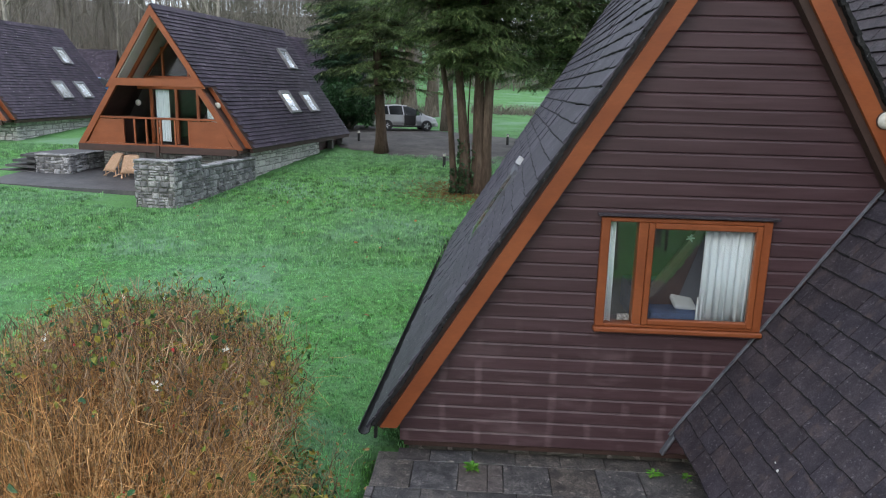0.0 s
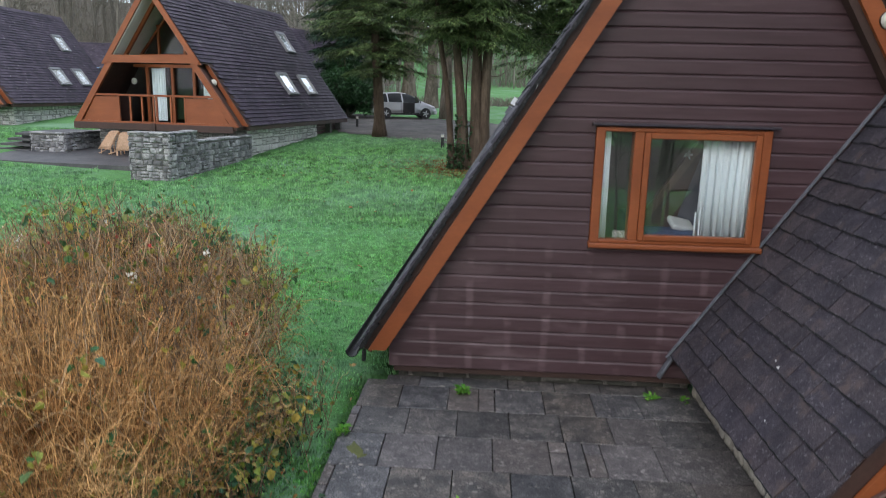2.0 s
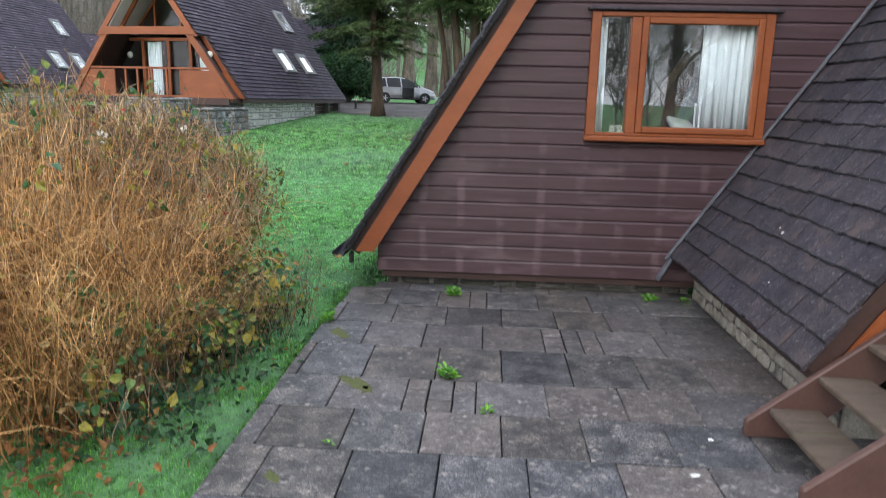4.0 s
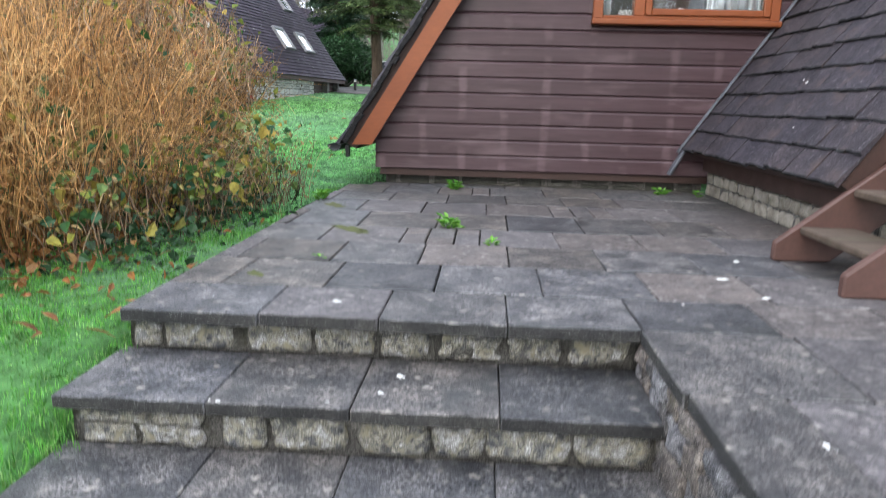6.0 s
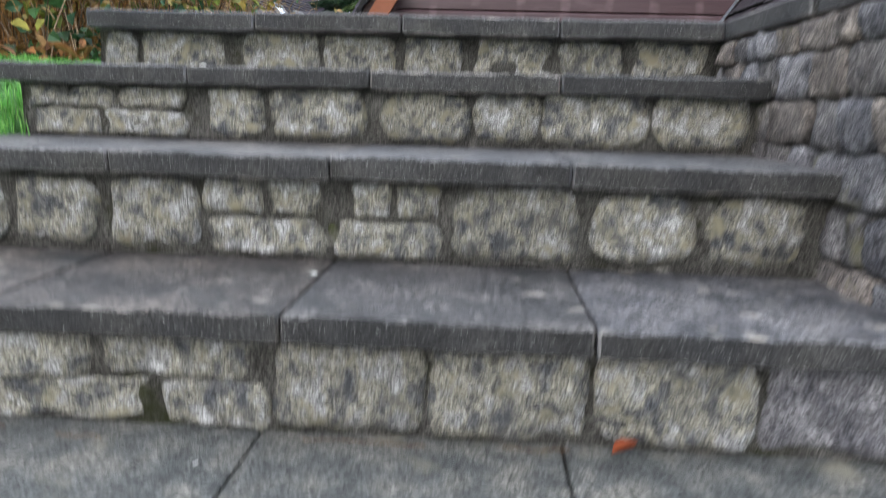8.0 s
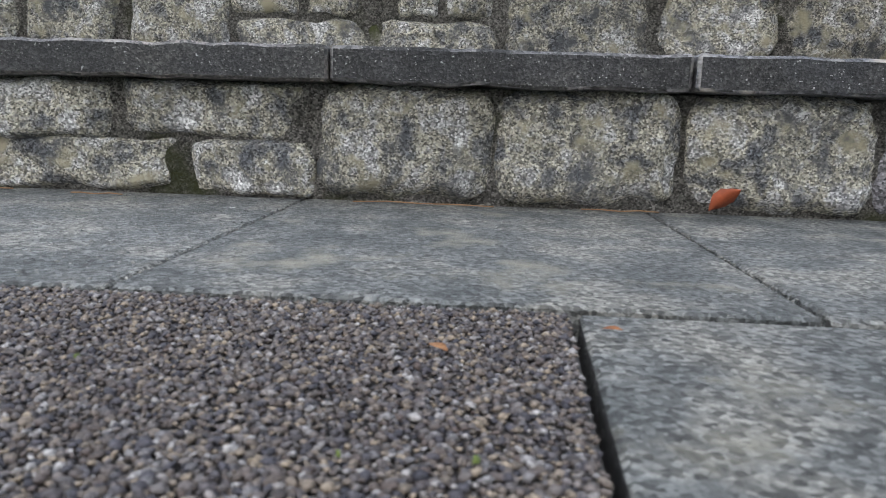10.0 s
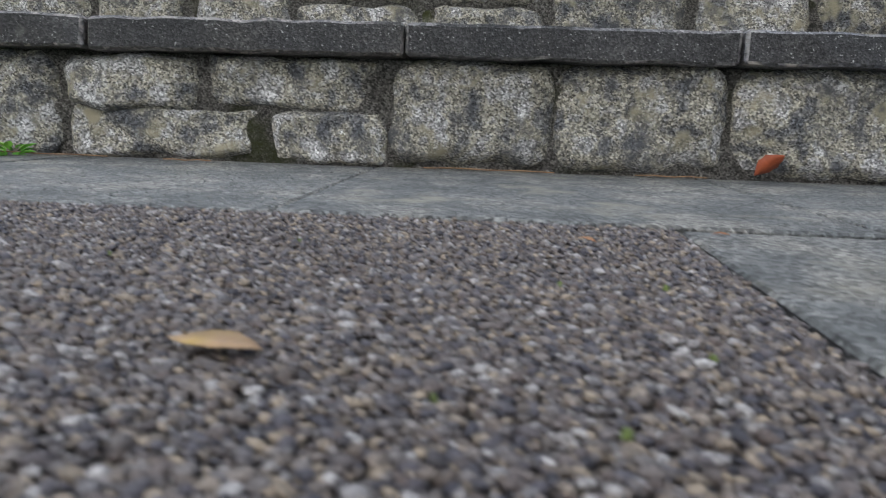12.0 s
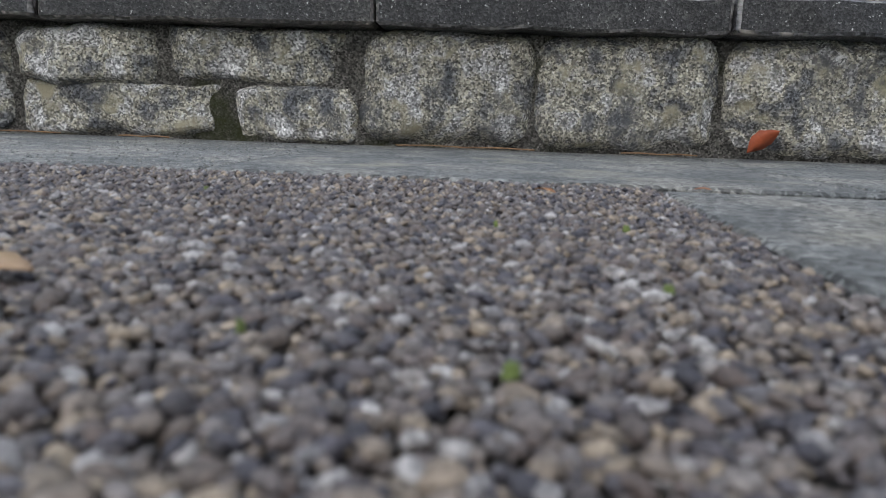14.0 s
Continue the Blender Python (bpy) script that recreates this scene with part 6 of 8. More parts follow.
wob = rg.normal(0, 0.045, (n, 8, 2)).cumsum(axis=1) * s[None, :, None] ** 0.5
turn = rg.normal(0, 0.8, n)
dirx, diry = np.cos(ang + turn), np.sin(ang + turn)
base = np.array([ground_z(a, b) for a, b in zip(bx0, by0)])
px = BX + (bx0[:, None] - BX) * (0.84 + 0.16 * s[None]) + dirx[:, None] * lean[:, None] * s[None] ** 1.7 * 0.9 + wob[:, :, 0]
py = BY + (by0[:, None] - BY) * (0.88 + 0.12 * s[None]) + diry[:, None] * lean[:, None] * s[None] ** 1.7 * 0.9 + wob[:, :, 1]
pz = base[:, None] + hgt[:, None] * (s[None] - 0.22 * lean[:, None] * s[None] ** 3)
stems = np.stack([px, py, pz], -1)
rad0 = rg.uniform(0.0028, 0.0062, n)[:, None] * (1 - 0.75 * s[None])
# matted side twigs of the lower and sunny side
k = 15000
pick, at = rg.randint(0, n, k), rg.uniform(0.2, 1.0, k) ** 0.8
i0 = np.clip((at * 7).astype(int), 0, 6)
fr = (at * 7 - i0)[:, None]
st = stems[pick, i0] * (1 - fr) + stems[pick, i0 + 1] * fr
d = unit_rows(rg.normal(0, 1, (k, 3)) + np.array([0, 0, 0.35]))
ln = rg.uniform(0.08, 0.40, k)
q = np.linspace(0, 1, 3)
tw = st[:, None, :] + d[:, None, :] * (ln[:, None] * q[None])[:, :, None] + rg.normal(0, 0.022, (k, 3, 3)).cumsum(axis=1)
tw[:, :, 2] -= (ln[:, None] * q[None] ** 2) * rg.uniform(-0.1, 0.4, k)[:, None]
v2, f2 = tubes_np(tw, rg.uniform(0.0011, 0.0025, k)[:, None] * (1 - 0.55 * q[None]), 3)
# stiff dark shoots that stand on the crown
back = np.clip((by0 - BY + 0.9) / 1.2, 0.05, 1.0) * (full > 0.84)
pk = rg.choice(n, 5200, p=back / back.sum())
at4 = rg.uniform(4.4, 7.0, len(pk))
j0 = np.clip(at4.astype(int), 0, 6)
fj = (at4 - j0)[:, None]
s4 = stems[pk, j0] * (1 - fj) + stems[pk, j0 + 1] * fj
d4 = unit_rows(np.column_stack([rg.normal(0, 0.42, (len(pk), 2)), np.ones(len(pk))]))
q4 = np.linspace(0, 1, 4)
l4 = rg.uniform(0.08, 0.27, len(pk))
shoot = s4[:, None, :] + d4[:, None, :] * (l4[:, None] * q4)[:, :, None] + rg.normal(0, 0.02, (len(pk), 4, 3)).cumsum(axis=1)
v4, f4 = tubes_np(shoot, rg.uniform(0.0022, 0.0046, len(pk))[:, None] * (1 - 0.45 * q4[None]), 3)
# long pale arching canes
k3 = 420
pk = rg.randint(0, n, k3)
pk = pk[rad[pk] < 0.75]
k3 = len(pk)
q3 = np.linspace(0, 1, 9)
c0 = stems[pk, 4]
a3 = rg.uniform(0, 2 * np.pi, k3)
l3 = rg.uniform(0.4, 1.0, k3)
cane = c0[:, None, :] + np.stack([np.cos(a3)[:, None] * l3[:, None] * q3 * 0.7, np.sin(a3)[:, None] * l3[:, None] * q3 * 0.7, l3[:, None] * (0.9 * q3 - 0.9 * q3 ** 2)], -1)
v3, f3 = tubes_np(cane, rg.uniform(0.002, 0.004, k3)[:, None] * (1 - 0.6 * q3[None]), 4)
shrub = tagged(empty("shrub"), "big winter shrub of dense brown dead stems beside the steps", "shrub")
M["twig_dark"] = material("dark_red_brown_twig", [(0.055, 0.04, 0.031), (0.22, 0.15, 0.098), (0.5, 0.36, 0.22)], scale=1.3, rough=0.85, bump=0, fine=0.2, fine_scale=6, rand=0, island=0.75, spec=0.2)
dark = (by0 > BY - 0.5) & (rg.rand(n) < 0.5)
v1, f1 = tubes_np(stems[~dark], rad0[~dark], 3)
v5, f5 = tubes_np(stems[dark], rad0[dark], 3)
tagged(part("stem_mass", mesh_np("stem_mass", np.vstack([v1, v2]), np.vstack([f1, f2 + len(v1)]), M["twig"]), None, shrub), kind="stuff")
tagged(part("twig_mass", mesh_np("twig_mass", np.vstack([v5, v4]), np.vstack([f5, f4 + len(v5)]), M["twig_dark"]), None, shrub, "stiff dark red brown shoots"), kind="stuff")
M["cane"] = material("pale_straw_cane", [(0.34, 0.22, 0.1), (0.5, 0.36, 0.19)], scale=2, rough=0.7, bump=0, fine=0.15, rand=0, island=0.3)
tagged(part("cane_mass", mesh_np("cane_mass", v3, f3, M["cane"]), None, shrub, "long pale arching canes"), kind="stuff")
tips = np.vstack([tw[:, -1], tw[:, 1], shoot[:, 1]])
crown_ = np.vstack([stems[full > 0.86][:, -1], stems[full > 0.86][:, -2], shoot[:, 1], shoot[:, 2]])
rim_ = stems[(rad > 0.8) & ((bx0 > BX + 0.9) | (by0 > BY + 0.5))][:, 3:].reshape(-1, 3)
outer = np.vstack([crown_, rim_[rg.choice(len(rim_), 2200)]])
outer = outer[(outer[:, 1] > 4.7) | (rg.rand(len(outer)) < 0.12)]


def leaf_part(name, pts, size, mat, label, parent=shrub, width=0.65, up=0.7):
    m = len(pts)
    dd = unit_rows(rg.normal(0, 1, (m, 3)) + np.array([0, 0, -0.25]))
    uu = unit_rows(rg.normal(0, 0.6, (m, 3)) + np.array([0, -0.2, up]))
    v, f = leaves_np(pts, dd, uu, size, width)
    return tagged(part(name, mesh_np(name, v, f, mat), None, parent, label), kind="stuff")


seeds = outer[rg.choice(len(outer), 330, False)]
sel = np.repeat(seeds, 6, 0) + rg.normal(0, 0.06, (1980, 3))
leaf_part("leaf_sprinkle", sel, rg.uniform(0.03, 0.09, len(sel)), M["leaf_mixed"], "scattered green and yellow leaves")
sel = tips[rg.choice(len(tips), 3600, False)]
leaf_part("dry_leaf_mass", sel, rg.uniform(0.012, 0.04, len(sel)), M["leaf_dry"], "small withered brown leaves")
sel = outer[rg.choice(len(outer), 130, False)]
leaf_part("red_leaf_sprinkle", sel, rg.uniform(0.02, 0.05, len(sel)), M["leaf_red"], "a few red leaves")
hi = crown_[crown_[:, 2] > 1.9]
for c in hi[rg.choice(len(hi), 7, False)]:
    m = 7
    leaf_part("flower", c + rg.normal(0, 0.018, (m, 3)), rg.uniform(0.025, 0.05, m), M["petal"], "white late flower")

front = stems[(by0 < BY - 0.6) | (bx0 > BX + 0.7)][:, 2:6].reshape(-1, 3)
sel = np.repeat(front[rg.choice(len(front), 46, False)] + np.array([0.1, -0.22, 0.05]), 9, 0) + rg.normal(0, 0.075, (414, 3))
leaf_part("leaf_spray", sel, rg.uniform(0.04, 0.1, len(sel)), M["leaf_mixed"], "sprays of green leaves", width=0.8)

# bramble that spills over the terrace edge
bramble = tagged(empty("bramble"), "green and yellow bramble patch spilling towards the paving", "bramble")
k = 460
tb = rg.uniform(0, 1, k)
cx, cy = -1.84 + 0.44 * tb + rg.normal(0, 0.16, k), 3.5 + 2.2 * tb + rg.normal(0, 0.15, k)
cz = np.array([ground_z(a, b) for a, b in zip(cx, cy)])
q = np.linspace(0, 1, 7)
ln = rg.uniform(0.2, 0.8, k)
a3 = rg.uniform(0, 2 * np.pi, k)
br = np.stack([cx[:, None] + np.cos(a3)[:, None] * ln[:, None] * 0.35 * q, cy[:, None] + np.sin(a3)[:, None] * ln[:, None] * 0.35 * q,
               cz[:, None] + ln[:, None] * (1.5 * q - 0.75 * q ** 2)], -1) + rg.normal(0, 0.012, (k, 7, 3)).cumsum(axis=1)
v, f = tubes_np(br, rg.uniform(0.0018, 0.004, k)[:, None] * (1 - 0.6 * q[None]), 4)
tagged(part("stem_mass", mesh_np("stem_mass", v, f, M["twig_dark"]), None, bramble), kind="stuff")
bp_ = br[rg.choice(k, 200, False), 1:].reshape(-1, 3)
bp_ = bp_[bp_[:, 2] > 0.8]
sel = np.repeat(bp_[rg.choice(len(bp_), 130)], 6, 0) + rg.normal(0, 0.07, (780, 3))
leaf_part("leaf_mass", sel, rg.uniform(0.025, 0.095, len(sel)), M["leaf_mixed"], "", bramble, 0.75)
sel = bp_[rg.choice(len(bp_), 1100)] + rg.normal(0, 0.07, (1100, 3))
leaf_part("withered_leaf_mass", sel, rg.uniform(0.02, 0.055, len(sel)), M["leaf_straw"], "withered straw coloured leaves", bramble, 0.55)
lx2 = np.stack([rg.normal(-1.95, 0.25, 700), rg.uniform(2.9, 5.6, 700)], 1)
lz2 = np.array([ground_z(a, b) for a, b in lx2]) + rg.uniform(0.02, 0.09, 700)
leaf_part("litter_mass", np.column_stack([lx2, lz2]), rg.uniform(0.03, 0.07, 700), M["leaf_dry"], "brown leaf litter under the bramble", bramble, 0.6, 1.5)
low = np.stack([rg.normal(-1.5, 0.22, 380), rg.uniform(3.3, 5.7, 380)], 1)
lz = np.array([ground_z(a, b) for a, b in low]) + rg.uniform(0.02, 0.2, 380) ** 1.2
leaf_part("ivy_mass", np.column_stack([low, lz]), rg.uniform(0.03, 0.07, 380), M["ivy"], "dark ivy leaves near the ground", bramble, 0.85)
wx = np.stack([rg.uniform(-4.2, -1.6, 220), rg.uniform(3.1, 4.2, 220)], 1)
wz = np.array([ground_z(a, b) for a, b in wx]) + rg.uniform(0.01, 0.12, 220)
leaf_part("ivy_mass", np.column_stack([wx, wz]), rg.uniform(0.03, 0.07, 220), M["ivy"], "", bramble, 0.85)

# ---- grass ----
M["blade"] = leaf_colours("grass_blade", [(0.05, 0.2, 0.03), (0.11, 0.33, 0.055), (0.08, 0.27, 0.055), (0.18, 0.4, 0.1), (0.14, 0.36, 0.055), (0.28, 0.42, 0.17)], 0.5, 0.35, 16.0, 0.5, 1.45, edge=0.13)
M["blade_lawn"] = leaf_colours("damp_lawn_blade", [(0.09, 0.3, 0.07), (0.14, 0.38, 0.11), (0.19, 0.44, 0.16), (0.12, 0.35, 0.08), (0.24, 0.48, 0.22), (0.2, 0.4, 0.1)], 0.45, 0.42, 9.0, 0.38, 1.6, (0.32, 0.55, 0.37), 0.5, 0.11)
M["blade_far"] = leaf_colours("dewy_grass_blade", [(0.09, 0.24, 0.065), (0.13, 0.31, 0.09), (0.18, 0.36, 0.13), (0.11, 0.28, 0.07), (0.24, 0.4, 0.19)], 0.45, 0.36, 4.0, 0.42, 1.55, (0.3, 0.5, 0.35), 0.22, 0.11)


def blades(xy, h, w, mat, name, label):
    m = len(xy)
    z = np.array([ground_z(a, b) for a, b in xy]) - 0.005
    p = np.column_stack([xy, z])
    a = rg.uniform(0, 2 * np.pi, m)
    side = np.stack([np.cos(a), np.sin(a), np.zeros(m)], 1)
    bend = unit_rows(np.stack([rg.normal(0, 1, m), rg.normal(0, 1, m), np.zeros(m)], 1))
    tuft = np.array([0.45 + 1.1 * max(0.0, 0.5 + noise.noise(Vector((a_ * 3.1, b_ * 3.1, 0)))) for a_, b_ in xy])
    hh, ww = (h * tuft * rg.uniform(0.6, 1.25, m))[:, None], (w * rg.uniform(0.6, 1.3, m))[:, None]
    b = rg.uniform(0.1, 0.9, m)[:, None]
    up = np.array([0, 0, 1.0])
    mid = p + up * hh * 0.55 + bend * hh * 0.25 * b
    tip = p + up * hh * (1 - 0.35 * b) + bend * hh * 0.9 * b
    v = np.stack([p - side * ww / 2, p + side * ww / 2, mid - side * ww * 0.4, mid + side * ww * 0.4, tip], 1).reshape(-1, 3)
    f = (np.arange(m)[:, None, None] * 5 + np.array([(0, 1, 3), (0, 3, 2), (2, 3, 4)])[None]).reshape(-1, 3)
    return tagged(part(name, mesh_np(name, v, f, mat), None, None), label, "grass", kind="stuff")


def patch(m, x0, x1, y0, y1, keep):
    xy = np.stack([rg.uniform(x0, x1, m), rg.uniform(y0, y1, m)], 1)
    return xy[[keep(a, b) for a, b in xy]]


def free(x, y):
    return x < STEP_L - 0.01 if y < 6.7 else x < -0.72 + SH * (y - 6.36) or y > 16


blades(patch(70000, -3.4, STEP_L, 0.9, 5.0, free), 0.03, 0.0045, M["blade"], "grass_near", "short vivid green grass beside the steps")
blades(np.vstack([patch(100000, -8.0, -0.5, 4.6, 13.4, free), patch(32000, -14.0, -8.0, 7.0, 14.0, free)]), 0.045, 0.0105, M["blade_lawn"], "grass_lawn", "damp mown lawn grass")
def far_free(x, y):
    hx, hy = x + 10.555, y - 23.085
    lx, ly = hx * 0.989 - hy * 0.15, hx * 0.15 + hy * 0.989
    return free(x, y) and not (-6.2 < lx < 3.1 and -3.2 < ly < 9.3) and not (0 < lx < 3.1 and -4.5 < ly < 0)
blades(patch(120000, -20, 3.5, 13.0, 29.0, far_free), 0.085, 0.026, M["blade_far"], "grass_far", "dewy pale green lawn grass")
blades(patch(26000, -7.0, STEP_L, -3.0, 5.0, lambda x, y: free(x, y) and (x < -3.3 or y < 1.0)), 0.05, 0.008, M["blade_lawn"], "grass_side", "damp lawn grass around the shrub")
edge = np.stack([STEP_L + rg.normal(0.0, 0.035, 2600), rg.uniform(1.3, 6.4, 2600)], 1)
blades(edge, 0.036, 0.0045, M["blade"], "grass_edge", "grass growing over the paving edge")

# ---- fallen leaves ----
def flat_leaf(x, y, z, size, mat, label, rot=None, tilt=0.25, curl=0.25):
    bm = bmesh.new()
    n = 9
    mid, lft, rgt = [], [], []
    for i in range(n):
        f = i / (n - 1)
        w = 0.29 * math.sin(math.pi * min(1, f * 0.97 + 0.03)) * (1 + 0.08 * math.sin(f * 21))
        zc = curl * 0.25 * math.sin(math.pi * f)
        mid.append(bm.verts.new((0, f - 0.5, zc)))
        lft.append(bm.verts.new((-w, f - 0.5 + 0.03, zc + curl * w * 0.9)))
        rgt.append(bm.verts.new((w, f - 0.5 + 0.03, zc + curl * w * 0.5)))
    for i in range(n - 1):
        bm.faces.new((lft[i], mid[i], mid[i + 1], lft[i + 1]))
        bm.faces.new((mid[i], rgt[i], rgt[i + 1], mid[i + 1]))
    ob = tagged(part("fallen_leaf", bm, mat, None, smooth=True), label, "leaf", "fallen leaves")
    ob.matrix_world = Matrix.Translation((x, y, z)) @ Euler((R.uniform(-tilt, tilt), R.uniform(-tilt, tilt), R.uniform(0, 6.28) if rot is None else rot)).to_matrix().to_4x4() @ Matrix.Scale(size, 4)
    so = ob.modifiers.new("thick", "SOLIDIFY")
    so.thickness = 0.012
    return ob


M["leaf_orange"] = material("fallen_orange_leaf", [(0.16, 0.055, 0.02), (0.28, 0.11, 0.035), (0.36, 0.19, 0.08)], scale=30, rough=0.6, bump=0.3, bump_scale=200, fine=0.2, fine_scale=120, rand=0.3, translucent=0.15)
M["leaf_tan"] = material("pale_tan_leaf", [(0.2, 0.12, 0.065), (0.29, 0.185, 0.1), (0.3, 0.2, 0.05)], scale=60, rough=0.5, bump=0.3, bump_scale=300, fine=0.12, fine_scale=200, rand=0, translucent=0.15)
M["leaf_rust"] = material("rust_red_leaf", [(0.17, 0.035, 0.012), (0.27, 0.06, 0.02)], scale=60, rough=0.6, bump=0.3, bump_scale=300, fine=0.2, fine_scale=150, rand=0)
flat_leaf(-0.088, 0.572, 0.002, 0.03, M["leaf_tan"], "pale tan fallen leaf on the pebbled slab", 1.45, 0.03, 0.12)
flat_leaf(0.374, 1.362, 0.024, 0.046, M["leaf_rust"], "rust red leaf leaning on the stone riser", 0.4, 0.9, 0.3)
flat_leaf(-0.042, 0.483, 0.002, 0.006, M["leaf_rust"], "tiny rust red leaf scrap on the slab", 1.2, 0.1)
flat_leaf(0.053, 0.797, 0.002, 0.013, M["leaf_orange"], "tiny orange leaf scrap on the slab", 0.9, 0.1)
flat_leaf(0.147, 0.843, 0.002, 0.011, M["leaf_orange"], "tiny orange leaf scrap on the slab", 1.3, 0.1)
for x, y in [(-1.375, 2.63), (-1.396, 2.52), (-1.122, 3.36), (-1.772, 3.19), (-1.156, 2.7), (-1.1, 2.5), (-1.81, 3.0), (-1.885, 3.84), (-1.7, 2.77), (-1.134, 2.83), (-1.34, 3.55), (-1.73, 3.42)]:
    flat_leaf(x, y, ground_z(x, y) + 0.05, R.uniform(0.065, 0.115), M["leaf_orange"], "curled orange brown leaf lying in the grass", None, 0.5)
for _ in range(46):
    x, y = R.uniform(-3.2, -1.1), R.uniform(2.2, 5.4)
    flat_leaf(x, y, ground_z(x, y) + 0.045, R.uniform(0.03, 0.07), M["leaf_orange"], "small brown leaf lying in the grass", None, 0.6)
for _ in range(60):
    x, y = R.uniform(-9, -1.2), R.uniform(7.5, 20)
    flat_leaf(x, y, ground_z(x, y) + 0.05, R.uniform(0.06, 0.12), M["leaf_orange"], "brown leaf lying on the lawn", None, 0.5)

M["stalk"] = material("brown_pine_stalk", [(0.1, 0.055, 0.03), (0.2, 0.12, 0.06)], scale=40, rough=0.8, bump=0, fine=0.2, rand=0.2)
for x0, x1, y in ((-0.1, 0.085, 1.378), (-0.76, -0.56, 1.37), (0.2, 0.3, 1.384), (-0.47, -0.4, 1.35)):
    sb = tube(bmesh.new(), [(x0 + (x1 - x0) * k / 4, y + 0.004 * math.sin(k * 1.7 + x0 * 9), 0.002 + 0.0012 * (k % 2)) for k in range(5)], [0.0009] * 5, 5)
    tagged(part("dry_stalk", sb, M["stalk"]), "thin brown stalk lying along the riser", "twig", "dry stalks")

# ---- pebbles of the exposed aggregate slab ----
M["pebble"] = leaf_colours("river_pebble", [(0.018, 0.017, 0.022), (0.088, 0.068, 0.055), (0.038, 0.034, 0.042), (0.155, 0.122, 0.092), (0.05, 0.046, 0.054), (0.017, 0.016, 0.022), (0.215, 0.17, 0.122),
                                            (0.093, 0.08, 0.078), (0.064, 0.046, 0.039), (0.25, 0.236, 0.228), (0.044, 0.04, 0.047), (0.112, 0.098, 0.093), (0.07, 0.062, 0.063)], 0.6, 0.0, 650.0, 0.34, 1.36)


def ico(sub):
    bm = bmesh.new()
    bmesh.ops.create_icosphere(bm, subdivisions=sub, radius=1.0)
    v = np.array([t.co[:] for t in bm.verts])
    f = np.array([[t.index for t in p.verts] for p in bm.faces])
    bm.free()
    return v, f


OCTA = (np.array([(1, 0, 0), (-1, 0, 0), (0, 1, 0), (0, -1, 0), (0, 0, 1), (0, 0, -1)], float), np.array([(0, 2, 4), (2, 1, 4), (1, 3, 4), (3, 0, 4), (2, 0, 5), (1, 2, 5), (3, 1, 5), (0, 3, 5)]))


def scatter_pebbles(x0, y0, x1, y1, step, r0, r1, sub, zc, name, mat=None):
    bv, bf = ico(sub) if sub else OCTA
    xs, ys = np.arange(x0, x1, step), np.arange(y0, y1, step * 0.9)
    X, Y = np.meshgrid(xs, ys)
    X = X + (np.arange(len(ys)) % 2)[:, None] * step / 2
    c = np.column_stack([X.ravel(), Y.ravel()]) + rg.uniform(-0.42, 0.42, (X.size, 2)) * step
    c = c[(c[:, 0] > x0) & (c[:, 0] < x1) & (c[:, 1] > y0) & (c[:, 1] < y1)]
    m = len(c)
    r = r0 + (r1 - r0) * rg.uniform(0, 1, m) ** 1.7
    sc = np.stack([r * rg.uniform(0.8, 1.35, m), r * rg.uniform(0.75, 1.1, m), r * rg.uniform(0.5, 0.8, m)], 1)
    a = rg.uniform(0, np.pi, m)
    jig = 1 + rg.normal(0, 0.1 if sub == 2 else 0.16, (m, len(bv)))
    v = bv[None] * jig[:, :, None] * sc[:, None, :]
    ca, sa = np.cos(a)[:, None], np.sin(a)[:, None]
    vx, vy = v[:, :, 0] * ca - v[:, :, 1] * sa, v[:, :, 0] * sa + v[:, :, 1] * ca
    tx = rg.normal(0, 0.25, m)[:, None]
    vz = v[:, :, 2] + tx * vx
    z = zc + rg.uniform(-0.0012, 0.0006, m) + r * 0.1
    c[:, 0] += ASKEW * (c[:, 1] - 0.60)
    out = np.stack([vx + c[:, 0, None], vy + c[:, 1, None], vz + z[:, None]], -1).reshape(-1, 3)
    f = (np.arange(m)[:, None, None] * len(bv) + bf[None]).reshape(-1, 3)
    return tagged(part(name, mesh_np(name, out, f, mat or M["pebble"], True), None, lower_paving), kind="stuff")


px0, py0, px1, py1 = PEBBLE_SLAB
scatter_pebbles(px0 + 0.009, py0 + 0.008, px1 - 0.005, 0.505, 0.0033, 0.0012, 0.0031, 2, -0.0029, "pebble_bed")
scatter_pebbles(px0 + 0.009, 0.505, px1 - 0.005, 0.70, 0.0033, 0.0013, 0.0032, 1, -0.0028, "pebble_bed")
scatter_pebbles(px0 + 0.009, 0.70, px1 - 0.005, py1 - 0.008, 0.0034, 0.0014, 0.0034, 0, -0.0027, "pebble_bed")
scatter_pebbles(px0 + 0.009, py0 + 0.008, px1 - 0.005, py1 - 0.008, 0.0034, 0.001, 0.0019, 0, -0.0032, "grit_bed")

M["grit"] = leaf_colours("slab_grit", [(0.05, 0.055, 0.055), (0.1, 0.1, 0.095), (0.17, 0.165, 0.15), (0.08, 0.085, 0.085), (0.26, 0.25, 0.23), (0.12, 0.115, 0.1)], 0.7, 0.0, 500.0)
scatter_pebbles(-0.65, 0.9, 0.72, 1.39, 0.0066, 0.0008, 0.0022, 0, -0.0024, "slab_grit", M["grit"])
scatter_pebbles(0.122, 0.44, 0.57, 0.89, 0.0066, 0.0008, 0.0022, 0, -0.0064, "slab_grit", M["grit"])

